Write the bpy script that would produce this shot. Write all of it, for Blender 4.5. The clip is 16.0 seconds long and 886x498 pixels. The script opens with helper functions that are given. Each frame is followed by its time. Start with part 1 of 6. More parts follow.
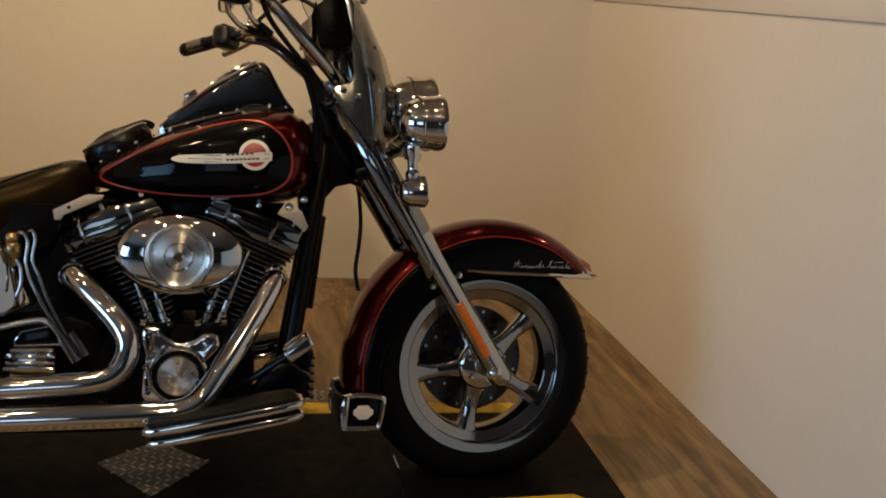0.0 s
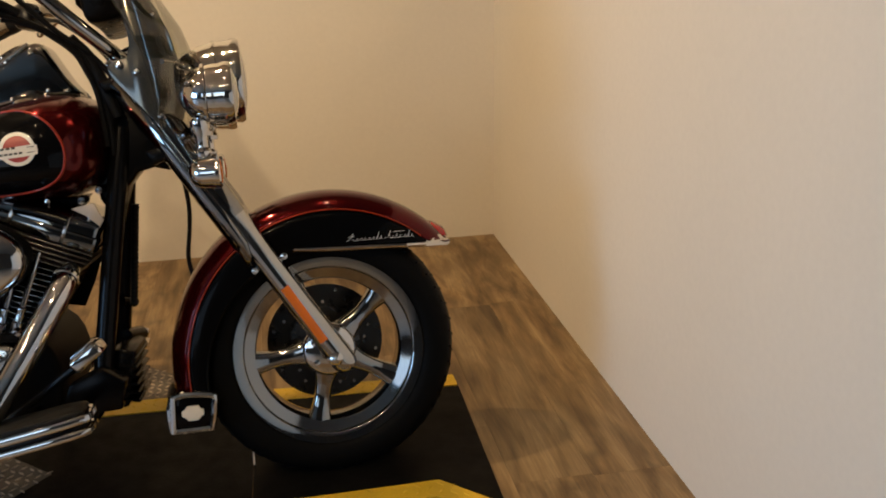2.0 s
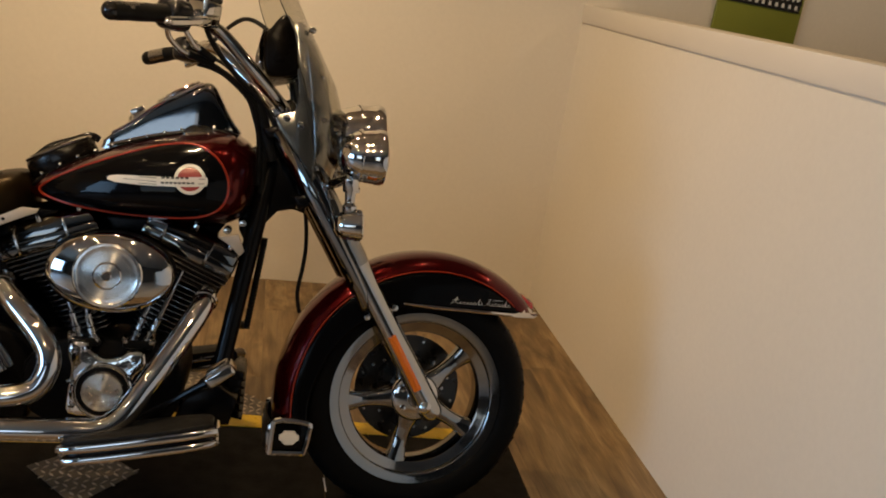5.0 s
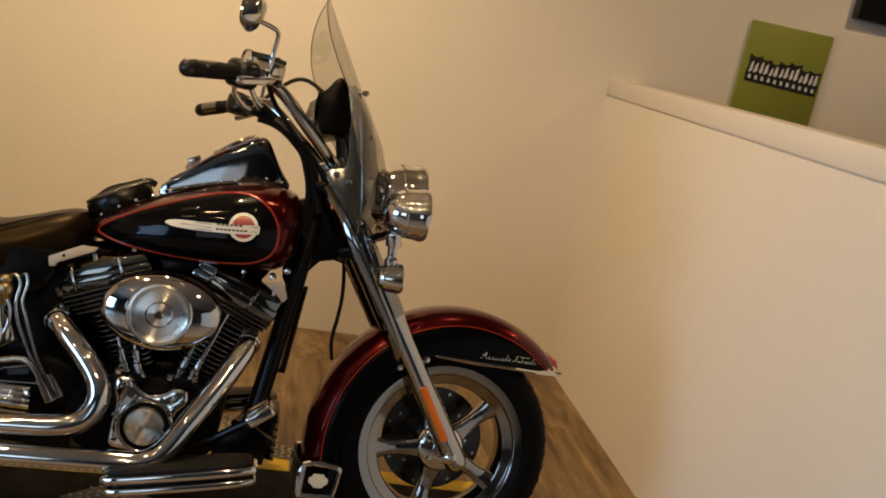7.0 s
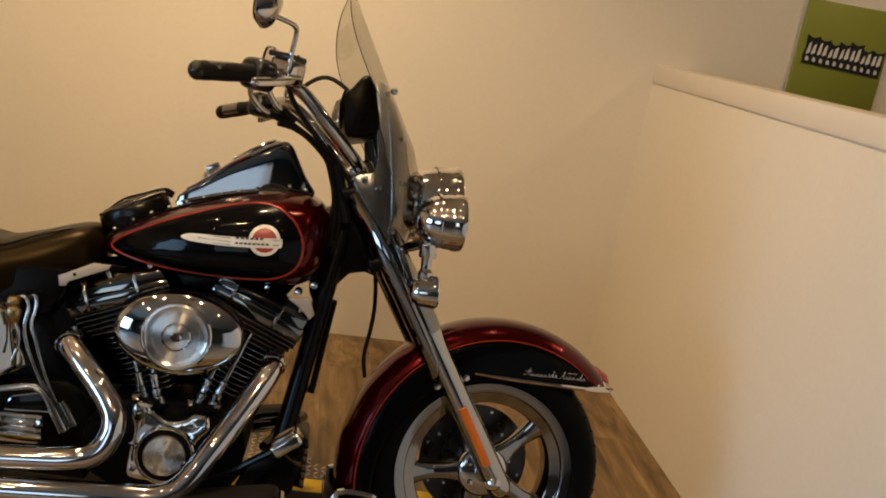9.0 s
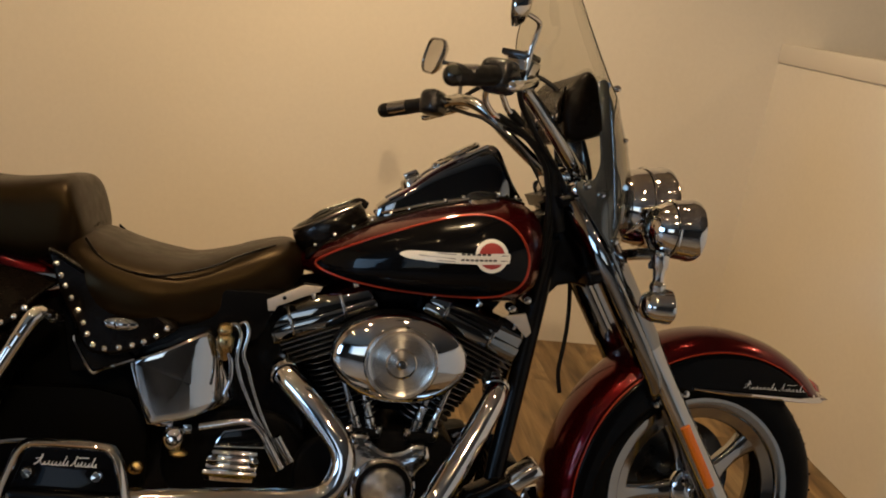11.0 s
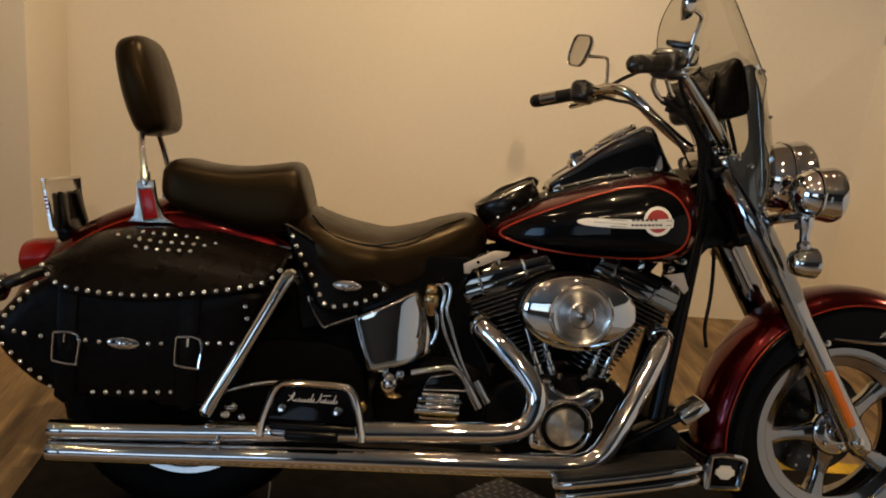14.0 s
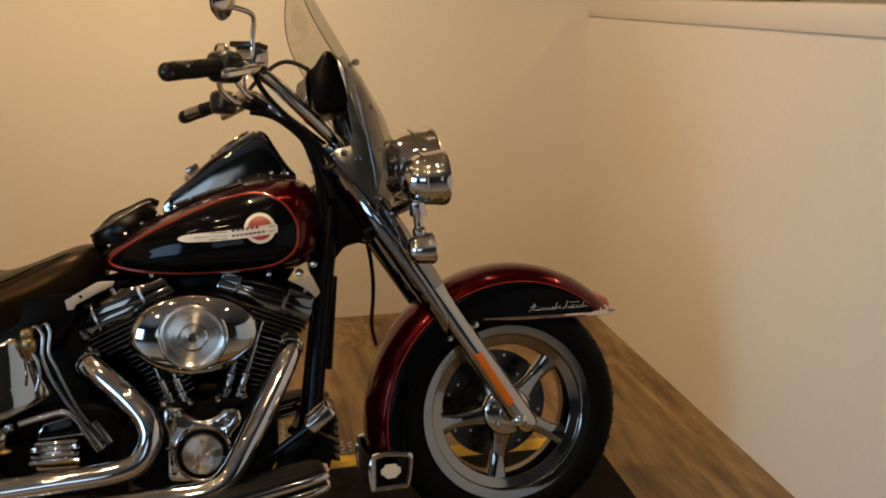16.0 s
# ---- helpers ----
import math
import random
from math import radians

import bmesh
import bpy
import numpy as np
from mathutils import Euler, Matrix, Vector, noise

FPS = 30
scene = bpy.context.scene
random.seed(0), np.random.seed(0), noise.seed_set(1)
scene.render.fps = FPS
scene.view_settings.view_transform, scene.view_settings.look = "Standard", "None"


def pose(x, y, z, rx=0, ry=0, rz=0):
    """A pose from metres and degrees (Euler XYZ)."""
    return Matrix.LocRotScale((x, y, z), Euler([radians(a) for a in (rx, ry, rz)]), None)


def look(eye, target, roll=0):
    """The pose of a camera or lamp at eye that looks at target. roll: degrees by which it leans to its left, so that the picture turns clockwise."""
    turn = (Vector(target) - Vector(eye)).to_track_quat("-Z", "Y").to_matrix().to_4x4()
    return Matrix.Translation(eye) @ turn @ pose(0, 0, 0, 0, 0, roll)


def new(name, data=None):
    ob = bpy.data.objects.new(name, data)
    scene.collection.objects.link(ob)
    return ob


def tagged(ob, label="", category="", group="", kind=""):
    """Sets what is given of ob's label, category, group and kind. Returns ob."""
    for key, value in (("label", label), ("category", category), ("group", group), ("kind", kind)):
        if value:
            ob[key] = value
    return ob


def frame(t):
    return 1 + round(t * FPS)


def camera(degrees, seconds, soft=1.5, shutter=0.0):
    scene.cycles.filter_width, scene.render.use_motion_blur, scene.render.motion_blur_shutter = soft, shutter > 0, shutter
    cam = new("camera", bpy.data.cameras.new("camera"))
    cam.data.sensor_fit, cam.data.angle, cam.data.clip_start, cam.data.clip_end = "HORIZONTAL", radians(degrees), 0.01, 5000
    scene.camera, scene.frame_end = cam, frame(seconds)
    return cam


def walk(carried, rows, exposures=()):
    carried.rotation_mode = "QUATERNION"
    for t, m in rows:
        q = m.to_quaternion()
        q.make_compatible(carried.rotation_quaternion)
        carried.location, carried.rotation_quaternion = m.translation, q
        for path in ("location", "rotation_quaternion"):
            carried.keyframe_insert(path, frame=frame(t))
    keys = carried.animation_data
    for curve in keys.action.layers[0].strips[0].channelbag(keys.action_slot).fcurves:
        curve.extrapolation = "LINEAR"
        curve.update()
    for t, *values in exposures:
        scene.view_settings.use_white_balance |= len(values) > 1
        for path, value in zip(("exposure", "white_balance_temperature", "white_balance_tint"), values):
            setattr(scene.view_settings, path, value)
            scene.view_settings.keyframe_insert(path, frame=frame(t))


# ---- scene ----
cam = camera(53.6, 16.0, soft=1.9)
PATH = [
    (0, (0.212, -2.046, 1.247), (0.63, -0.174, 0.681), 5.1),
    (0.5, (0.347, -1.965, 1.285), (0.774, -0.132, 0.608), 3.3),
    (1, (0.544, -1.938, 1.288), (0.821, -0.077, 0.611), 2.6),
    (1.5, (0.704, -1.924, 1.286), (0.96, -0.062, 0.603), 1.1),
    (2, (0.769, -1.926, 1.264), (1.077, -0.073, 0.576), -1.0),
    (2.5, (0.728, -1.909, 1.272), (1.031, -0.053, 0.593), 1.7),
    (3, (0.679, -1.892, 1.28), (0.95, -0.032, 0.598), 1.7),
    (3.5, (0.647, -1.908, 1.306), (0.887, -0.025, 0.677), 2.6),
    (3.7, (0.636, -1.904, 1.333), (0.849, -0.028, 0.675), 3.9),
    (5.8, (0.294, -2.118, 1.394), (0.735, -0.244, 0.853), 10.6),
    (6, (0.292, -2.121, 1.395), (0.701, -0.236, 0.866), 10.5),
    (6.5, (0.292, -2.123, 1.399), (0.672, -0.228, 0.885), 11.3),
    (7, (0.294, -2.123, 1.402), (0.658, -0.217, 0.919), 11.6),
    (7.5, (0.338, -2.106, 1.402), (0.645, -0.191, 0.914), 9.1),
    (8, (0.365, -2.053, 1.403), (0.58, -0.129, 0.898), 10.3),
    (8.2, (0.367, -2.035, 1.407), (0.578, -0.114, 0.892), 10.6),
    (10.3, (0.069, -1.75, 1.389), (0.467, 0.138, 0.864), 7.9),
    (10.5, (0.01, -1.727, 1.365), (0.35, 0.171, 0.833), 8.4),
    (11, (-0.166, -1.713, 1.365), (0.142, 0.176, 0.788), 8.8),
    (11.5, (-0.404, -1.752, 1.37), (-0.104, 0.15, 0.831), 6.9),
    (12, (-0.573, -1.795, 1.357), (-0.286, 0.091, 0.758), 10.5),
    (12.5, (-0.587, -1.851, 1.362), (-0.467, 0.058, 0.779), 8.8),
    (13, (-0.586, -1.886, 1.351), (-0.476, 0.01, 0.724), 9.9),
    (13.5, (-0.562, -1.914, 1.345), (-0.399, -0.021, 0.721), 9.3),
    (14, (-0.448, -1.986, 1.351), (-0.288, -0.084, 0.755), 6.0),
    (14.5, (-0.294, -2.073, 1.366), (-0.173, -0.161, 0.791), 3.7),
    (15, (-0.131, -2.116, 1.36), (0.113, -0.214, 0.791), 2.4),
    (15.5, (0.036, -2.08, 1.356), (0.449, -0.211, 0.778), 0.2),
    (16, (0.239, -1.999, 1.366), (0.611, -0.117, 0.799), -0.2),
]
EXPOSURE = [(0, -0.36, 5950, 7), (0.5, -0.07, 5950, 7), (1, 0.14, 5950, 7), (3.7, 0.0, 5950, 7), (5.8, -0.14, 6330, 8), (6.4, -0.06, 6330, 8), (7, 0.0, 6380, 8), (8.2, 0.03, 6340, 8),
            (10.5, -0.07, 6330, 8), (12, -0.13, 6020, 8), (13, -0.08, 6020, 8), (14.5, -0.06, 6080, 7), (15, -0.18, 6330, 8), (15.5, -0.36, 6330, 8), (16, -0.13, 6330, 8)]
walk(cam, [(t, look(eye, target, roll)) for t, eye, target, roll in PATH], EXPOSURE)

# ---------------------------------------------------------------- world, sun, lights
world = bpy.data.worlds.new("world")
scene.world = world
world.use_nodes = True
wn = world.node_tree.nodes
sky = wn.new("ShaderNodeTexSky")
sky.sky_type = "NISHITA"
sky.sun_disc = False
sky.sun_elevation = radians(35)
sky.sun_rotation = radians(200)
wn["Background"].inputs["Strength"].default_value = 0.08
world.node_tree.links.new(sky.outputs["Color"], wn["Background"].inputs["Color"])


def area_lamp(name, m, size, power, colour, shape="DISK", size_y=None, spread=180):
    d = bpy.data.lights.new(name, "AREA")
    d.shape = shape
    d.size = size
    if size_y:
        d.size_y = size_y
    d.energy = power
    d.color = colour
    d.spread = radians(spread)
    ob = new(name, d)
    ob.matrix_world = m
    return ob


CEIL = 2.75
WARM = (1.0, 0.675, 0.36)
COOL = (0.40, 0.66, 1.0)
# place and watts of each lamp
SPOTS = [(-0.15, 0.45, 37), (1.0, 0.3, 2), (-1.2, 0.2, 6), (0.35, -0.85, 3), (-0.8, -0.85, 7), (1.2, -2.15, 1.2), (0.12, -2.22, 10.5), (-1.0, -2.15, 4), (-1.85, -1.2, 1.3), (-1.85, -2.4, 3), (2.9, 0.6, 12)]
for sx, sy, watts in SPOTS:
    if sy < -2.2 and sx > 0:  # the spot turned towards the motorcycle
        area_lamp("ceiling_spot_light", look((sx, sy, CEIL - 0.03), (-0.10, 0.5, 0.8)), 0.08, watts, WARM, spread=100)
    else:
        area_lamp("ceiling_spot_light", pose(sx, sy, CEIL - 0.03), 0.08, watts, WARM)
area_lamp("window_light", look((-4.9, -3.6, 1.40), (1.9, -2.3, 1.25)), 2.6, 46, COOL, "RECTANGLE", 1.75, 95)
area_lamp("window_light", look((-2.3, -5.9, 1.74), (-2.3, 0, 1.74)), 2.4, 10, COOL, "RECTANGLE", 1.4)

# ---------------------------------------------------------------- materials
MATS = {}


def material(name, colour=(0.5, 0.5, 0.5), rough=0.5, metal=0.0, coat=0.0, grain=0.0, grain_scale=200.0,
             bump=0.0, bump_scale=300.0, stain=0.0, stain_scale=6.0, spec=0.5, rough_var=0.0):
    """A principled surface with colour variation at two scales, uneven gloss and fine relief."""
    m = bpy.data.materials.new(name)
    m.use_nodes = True
    nt = m.node_tree
    n, l = nt.nodes, nt.links
    b = n["Principled BSDF"]
    b.inputs["Base Color"].default_value = (*colour, 1)
    b.inputs["Roughness"].default_value = rough
    b.inputs["Metallic"].default_value = metal
    b.inputs["Coat Weight"].default_value = coat
    b.inputs["Coat Roughness"].default_value = 0.03
    b.inputs["Specular IOR Level"].default_value = spec
    tc = n.new("ShaderNodeTexCoord")

    def tex(scale, detail=4.0):
        t = n.new("ShaderNodeTexNoise")
        t.inputs["Scale"].default_value = scale
        t.inputs["Detail"].default_value = detail
        l.new(tc.outputs["Object"], t.inputs["Vector"])
        return t

    if grain or stain:
        mix = n.new("ShaderNodeMix")
        mix.data_type = "RGBA"
        mix.blend_type = "MULTIPLY"
        mix.inputs["Factor"].default_value = 1.0
        mix.inputs["A"].default_value = (*colour, 1)
        a, s = tex(grain_scale), tex(stain_scale, 3.0)
        ma, ms, mm = n.new("ShaderNodeMapRange"), n.new("ShaderNodeMapRange"), n.new("ShaderNodeMath")
        for mr, amount in ((ma, grain), (ms, stain)):
            mr.inputs["From Min"].default_value, mr.inputs["From Max"].default_value = 0.3, 0.7
            mr.inputs["To Min"].default_value, mr.inputs["To Max"].default_value = 1 - amount, 1 + amount
        l.new(a.outputs["Fac"], ma.inputs["Value"])
        l.new(s.outputs["Fac"], ms.inputs["Value"])
        mm.operation = "MULTIPLY"
        l.new(ma.outputs["Result"], mm.inputs[0])
        l.new(ms.outputs["Result"], mm.inputs[1])
        l.new(mm.outputs["Value"], mix.inputs["B"])
        l.new(mix.outputs["Result"], b.inputs["Base Color"])
    if rough_var:
        r, mr = tex(stain_scale * 5, 5.0), n.new("ShaderNodeMapRange")
        mr.inputs["From Min"].default_value, mr.inputs["From Max"].default_value = 0.3, 0.7
        mr.inputs["To Min"].default_value, mr.inputs["To Max"].default_value = max(rough - rough_var, 0.01), rough + rough_var
        l.new(r.outputs["Fac"], mr.inputs["Value"])
        l.new(mr.outputs["Result"], b.inputs["Roughness"])
    if bump:
        t, bp = tex(bump_scale, 3.0), n.new("ShaderNodeBump")
        bp.inputs["Strength"].default_value = bump
        bp.inputs["Distance"].default_value = 0.002
        l.new(t.outputs["Fac"], bp.inputs["Height"])
        l.new(bp.outputs["Normal"], b.inputs["Normal"])
    MATS[name] = m
    return m


def brushed(name, colour=(0.72, 0.715, 0.70), rough=0.30):
    """Turned metal: gloss drawn out across fine concentric rings."""
    m = material(name, colour, rough, 1.0)
    n, l = m.node_tree.nodes, m.node_tree.links
    t = n.new("ShaderNodeTangent")
    t.direction_type, t.axis = "RADIAL", "Y"
    b = n["Principled BSDF"]
    b.inputs["Anisotropic"].default_value = 0.93
    b.inputs["Anisotropic Rotation"].default_value = 0.25
    l.new(t.outputs["Tangent"], b.inputs["Tangent"])
    return m


CHROME = material("chrome", (0.64, 0.632, 0.62), 0.06, 1.0, rough_var=0.035, stain_scale=8)
POLISHED = material("polished_aluminium", (0.50, 0.495, 0.485), 0.2, 1.0, rough_var=0.06, stain_scale=10)
SATIN = material("satin_bracket", (0.17, 0.175, 0.168), 0.15, 0.85, rough_var=0.06)
# chrome darkened in its colour, standing for the dark room mirrored in it
DIMMED_CHROME = material("chrome_dimmed_reflection", (0.27, 0.267, 0.26), 0.05, 1.0, rough_var=0.03, stain_scale=8)
BAR_CHROME = material("handlebar_chrome", (0.47, 0.464, 0.455), 0.07, 1.0, rough_var=0.03, stain_scale=8)
LEG_ALLOY = material("polished_fork_alloy", (0.48, 0.474, 0.463), 0.09, 1.0, rough_var=0.03, stain_scale=10)
# darker still: dark reflections of dash and rocker boxes put into the colour
DIMMER_CHROME = material("chrome_dimmer_reflection", (0.24, 0.237, 0.23), 0.05, 1.0, rough_var=0.03, stain_scale=8)
CAST = material("cast_chrome", (0.74, 0.73, 0.715), 0.07, 1.0, rough_var=0.04, stain_scale=12, bump=0.7, bump_scale=48)
# beige stands for the wall mirrored in the metal of the engine brackets
WALL_TINTED = material("wall_tinted_alloy", (0.44, 0.39, 0.33), 0.42, 0.3, stain=0.1, stain_scale=20)
RIM = material("polished_wheel", (0.32, 0.317, 0.31), 0.075, 1.0, rough_var=0.04, stain_scale=12)
MACHINED = material("machined_edge", (0.36, 0.354, 0.345), 0.25, 1.0)
HEAD_FIN = material("worn_black_fin", (0.075, 0.074, 0.072), 0.30, 0.8)
RED = material("deep_red_metallic_paint", (0.072, 0.0018, 0.0026), 0.20, 0.85, coat=0.30, grain=0.25, grain_scale=900, spec=0.2)
BLACK = material("black_gloss_paint", (0.0022, 0.0022, 0.0026), 0.2, 0.0, coat=0.22, spec=0.03)
FENDER_BLACK = material("fender_black_paint", (0.0020, 0.0020, 0.0023), 0.25, 0.0, coat=0.09, spec=0.03)
STRIPE = material("orange_red_pinstripe", (0.25, 0.022, 0.005), 0.35, 0.2, coat=0.2, spec=0.2)
CREAM = material("cream_badge", (0.72, 0.69, 0.62), 0.35, coat=0.8)
BADGE_RED = material("badge_red", (0.30, 0.025, 0.02), 0.35, coat=0.8)
LEATHER = material("black_leather", (0.0030, 0.0021, 0.0016), 0.28, grain=0.12, grain_scale=90, bump=0.22, bump_scale=420,
                   stain=0.12, stain_scale=5, rough_var=0.05, spec=0.065)
# black vinyl; the ceiling's warm sheen is put into brown base and specular tint
VINYL = material("warm_sheen_black_vinyl", (0.0065, 0.0038, 0.0017), 0.36, bump=0.10, bump_scale=520, stain=0.2, stain_scale=7, rough_var=0.06, spec=0.19)
VINYL.node_tree.nodes["Principled BSDF"].inputs["Specular Tint"].default_value = (1.0, 0.72, 0.36, 1)
RUBBER = material("black_rubber", (0.005, 0.005, 0.005), 0.5, spec=0.15, grain=0.2, bump=0.2, bump_scale=250, rough_var=0.1)
STUD_METAL = material("bright_nickel", (0.86, 0.85, 0.82), 0.20, 1.0)
TYRE = material("tyre_rubber", (0.0024, 0.0024, 0.0024), 0.5, spec=0.07, grain=0.2, bump=0.25, bump_scale=180, rough_var=0.08)
FRAME = material("black_powder_coat", (0.0026, 0.0026, 0.003), 0.25, spec=0.13)
ENGINE = material("black_wrinkle_coat", (0.0025, 0.0025, 0.0028), 0.42, spec=0.06, bump=0.5, bump_scale=700)
# extra dark black: deep shade of the inner parts put into the colour
INNER_BLACK = material("matt_black", (0.0016, 0.0016, 0.0017), 0.6, spec=0.05, bump=0.1)
STEEL = material("brake_disc_steel", (0.06, 0.058, 0.055), 0.3, 1.0, rough_var=0.08)
AMBER = material("amber_reflector", (0.58, 0.13, 0.004), 0.25, coat=0.15, bump=0.4, bump_scale=500)
LENS_RED = material("red_lens", (0.27, 0.004, 0.004), 0.10, coat=0.5, bump=0.3, bump_scale=350, spec=0.3)
LENS_CLEAR = material("clear_lens", (0.6, 0.6, 0.58), 0.08, coat=1.0)
PLATE = material("plate_back", (0.50, 0.48, 0.45), 0.12, 0.9, rough_var=0.05)
GLOSS_LEATHER = material("glossy_black_leather", (0.0035, 0.0027, 0.0022), 0.20, spec=0.30, bump=0.18, bump_scale=260, rough_var=0.05)
CHECKED = material("checkered_chrome", (0.64, 0.632, 0.62), 0.14, 1.0, bump=0.6, bump_scale=230)
WALL = material("wall_paint", (0.74, 0.69, 0.60), 0.75, grain=0.015, grain_scale=60, stain=0.03, stain_scale=1.2, bump=0.08, bump_scale=260)
TRIM = material("trim_paint", (0.70, 0.655, 0.58), 0.45, stain=0.03, stain_scale=2, bump=0.05)
DIM_WALL = material("dark_wall_paint", (0.035, 0.032, 0.029), 0.7, stain=0.05, stain_scale=1.0)
GREY_WALL = material("grey_wall_paint", (0.09, 0.088, 0.085), 0.7, stain=0.05, stain_scale=1.0)
CEILING = material("ceiling_paint", (0.42, 0.37, 0.31), 0.85, stain=0.03, stain_scale=0.8)
GREEN = material("green_sign_face", (0.235, 0.262, 0.042), 0.4, stain=0.06, stain_scale=4)
SIGN_DARK = material("sign_dark", (0.012, 0.012, 0.012), 0.5)
SIGN_WHITE = material("sign_white", (0.7, 0.7, 0.68), 0.5)
SCREEN_EDGE = material("acrylic_edge", (0.035, 0.033, 0.022), 0.2)
SCREEN = material("black_panel", (0.008, 0.008, 0.009), 0.25)
MAT_BLACK = material("black_mat", (0.0048, 0.0042, 0.0036), 0.5, spec=0.07, grain=0.2, grain_scale=120, stain=0.25, stain_scale=5, bump=0.2, bump_scale=150, rough_var=0.1)
MAT_YELLOW = material("yellow_mat", (0.62, 0.40, 0.012), 0.5, grain=0.08, stain=0.15, stain_scale=7, bump=0.15)
TREAD = material("worn_tread_bars", (0.44, 0.36, 0.27), 0.45, grain=0.1, stain=0.3, stain_scale=9)
MAT_GREY = material("grey_tread_mat", (0.12, 0.097, 0.072), 0.5, grain=0.12, stain=0.2, stain_scale=8, bump=0.15)
GRIP_END = material("gloss_black_plastic", (0.006, 0.005, 0.004), 0.12, spec=0.6)
BRASS = material("brass_fitting", (0.40, 0.29, 0.14), 0.25, 1.0)
MIRROR = material("mirror_glass", (0.85, 0.85, 0.84), 0.01, 1.0)
AC_DISC = brushed("turned_air_cleaner_disc", (0.78, 0.765, 0.74), 0.27)
CAM_DISC = brushed("turned_cam_disc", (0.80, 0.78, 0.74), 0.27)


def clear_screen():
    """Thin clear acrylic: see-through, with a faint tint and a surface gloss."""
    m = bpy.data.materials.new("clear_acrylic")
    m.use_nodes = True
    nt = m.node_tree
    n, l = nt.nodes, nt.links
    n.remove(n["Principled BSDF"])
    tr, gl, mx, fr = (n.new("ShaderNodeBsdfTransparent"), n.new("ShaderNodeBsdfGlossy"), n.new("ShaderNodeMixShader"), n.new("ShaderNodeLayerWeight"))
    tr.inputs["Color"].default_value = (0.77, 0.77, 0.72, 1)
    gl.inputs["Roughness"].default_value = 0.03
    fr.inputs["Blend"].default_value = 0.5
    pw, ml = n.new("ShaderNodeMath"), n.new("ShaderNodeMath")
    pw.operation, ml.operation = "POWER", "MULTIPLY_ADD"
    pw.inputs[1].default_value = 2.8
    ml.inputs[1].default_value, ml.inputs[2].default_value = 0.75, 0.035
    l.new(fr.outputs["Facing"], pw.inputs[0])
    l.new(pw.outputs["Value"], ml.inputs[0])
    l.new(ml.outputs["Value"], mx.inputs["Fac"])
    l.new(tr.outputs["BSDF"], mx.inputs[1])
    l.new(gl.outputs["BSDF"], mx.inputs[2])
    l.new(mx.outputs["Shader"], n["Material Output"].inputs["Surface"])
    return m


ACRYLIC = clear_screen()


def plank_wood():
    """Vinyl oak planks: tone by plank, long streaks, smoky bands, fine grain and a few knots."""
    m = bpy.data.materials.new("oak_plank")
    m.use_nodes = True
    nt = m.node_tree
    n, l = nt.nodes, nt.links
    b = n["Principled BSDF"]
    tc, info = n.new("ShaderNodeTexCoord"), n.new("ShaderNodeObjectInfo")
    add, sc = n.new("ShaderNodeVectorMath"), n.new("ShaderNodeVectorMath")
    sc.operation = "MULTIPLY"
    sc.inputs[1].default_value = (13.0, 29.0, 7.0)
    l.new(info.outputs["Random"], sc.inputs[0])
    l.new(tc.outputs["Object"], add.inputs[0])
    l.new(sc.outputs["Vector"], add.inputs[1])

    def noise_at(stretch, scale, detail, warp):
        mp, t = n.new("ShaderNodeMapping"), n.new("ShaderNodeTexNoise")
        mp.inputs["Scale"].default_value = (1.0, stretch, 1.0)
        l.new(add.outputs["Vector"], mp.inputs["Vector"])
        l.new(mp.outputs["Vector"], t.inputs["Vector"])
        t.inputs["Scale"].default_value, t.inputs["Detail"].default_value, t.inputs["Distortion"].default_value = scale, detail, warp
        return t.outputs["Fac"]

    def ranged(src, a, c, lo, hi):
        mr = n.new("ShaderNodeMapRange")
        mr.inputs["From Min"].default_value, mr.inputs["From Max"].default_value = a, c
        mr.inputs["To Min"].default_value, mr.inputs["To Max"].default_value = lo, hi
        l.new(src, mr.inputs["Value"])
        return mr.outputs["Result"]

    streak, smoke, fine, knot = noise_at(0.13, 20.0, 8.0, 0.5), noise_at(0.35, 6.5, 4.0, 0.6), noise_at(0.05, 160.0, 4.0, 0.0), noise_at(0.5, 11.0, 2.0, 0.3)
    ramp = n.new("ShaderNodeValToRGB")
    ramp.color_ramp.elements[0].position, ramp.color_ramp.elements[0].color = 0.30, (0.098, 0.058, 0.023, 1)
    ramp.color_ramp.elements[1].position, ramp.color_ramp.elements[1].color = 0.70, (0.31, 0.212, 0.100, 1)
    e = ramp.color_ramp.elements.new(0.47)
    e.color = (0.185, 0.116, 0.048, 1)
    l.new(streak, ramp.inputs["Fac"])
    value = None
    for factor in (ranged(smoke, 0.32, 0.66, 0.72, 1.14), ranged(fine, 0.3, 0.7, 0.80, 1.18), ranged(info.outputs["Random"], 0, 1, 0.86, 1.12), ranged(knot, 0.24, 0.36, 0.62, 1.0)):
        if value is None:
            value = factor
            continue
        mm = n.new("ShaderNodeMath")
        mm.operation = "MULTIPLY"
        l.new(value, mm.inputs[0])
        l.new(factor, mm.inputs[1])
        value = mm.outputs["Value"]
    mix = n.new("ShaderNodeMix")
    mix.data_type, mix.blend_type = "RGBA", "MULTIPLY"
    mix.inputs["Factor"].default_value = 1.0
    l.new(ramp.outputs["Color"], mix.inputs["A"])
    l.new(value, mix.inputs["B"])
    l.new(mix.outputs["Result"], b.inputs["Base Color"])
    l.new(ranged(streak, 0.3, 0.7, 0.48, 0.36), b.inputs["Roughness"])
    bp = n.new("ShaderNodeBump")
    bp.inputs["Strength"].default_value = 0.25
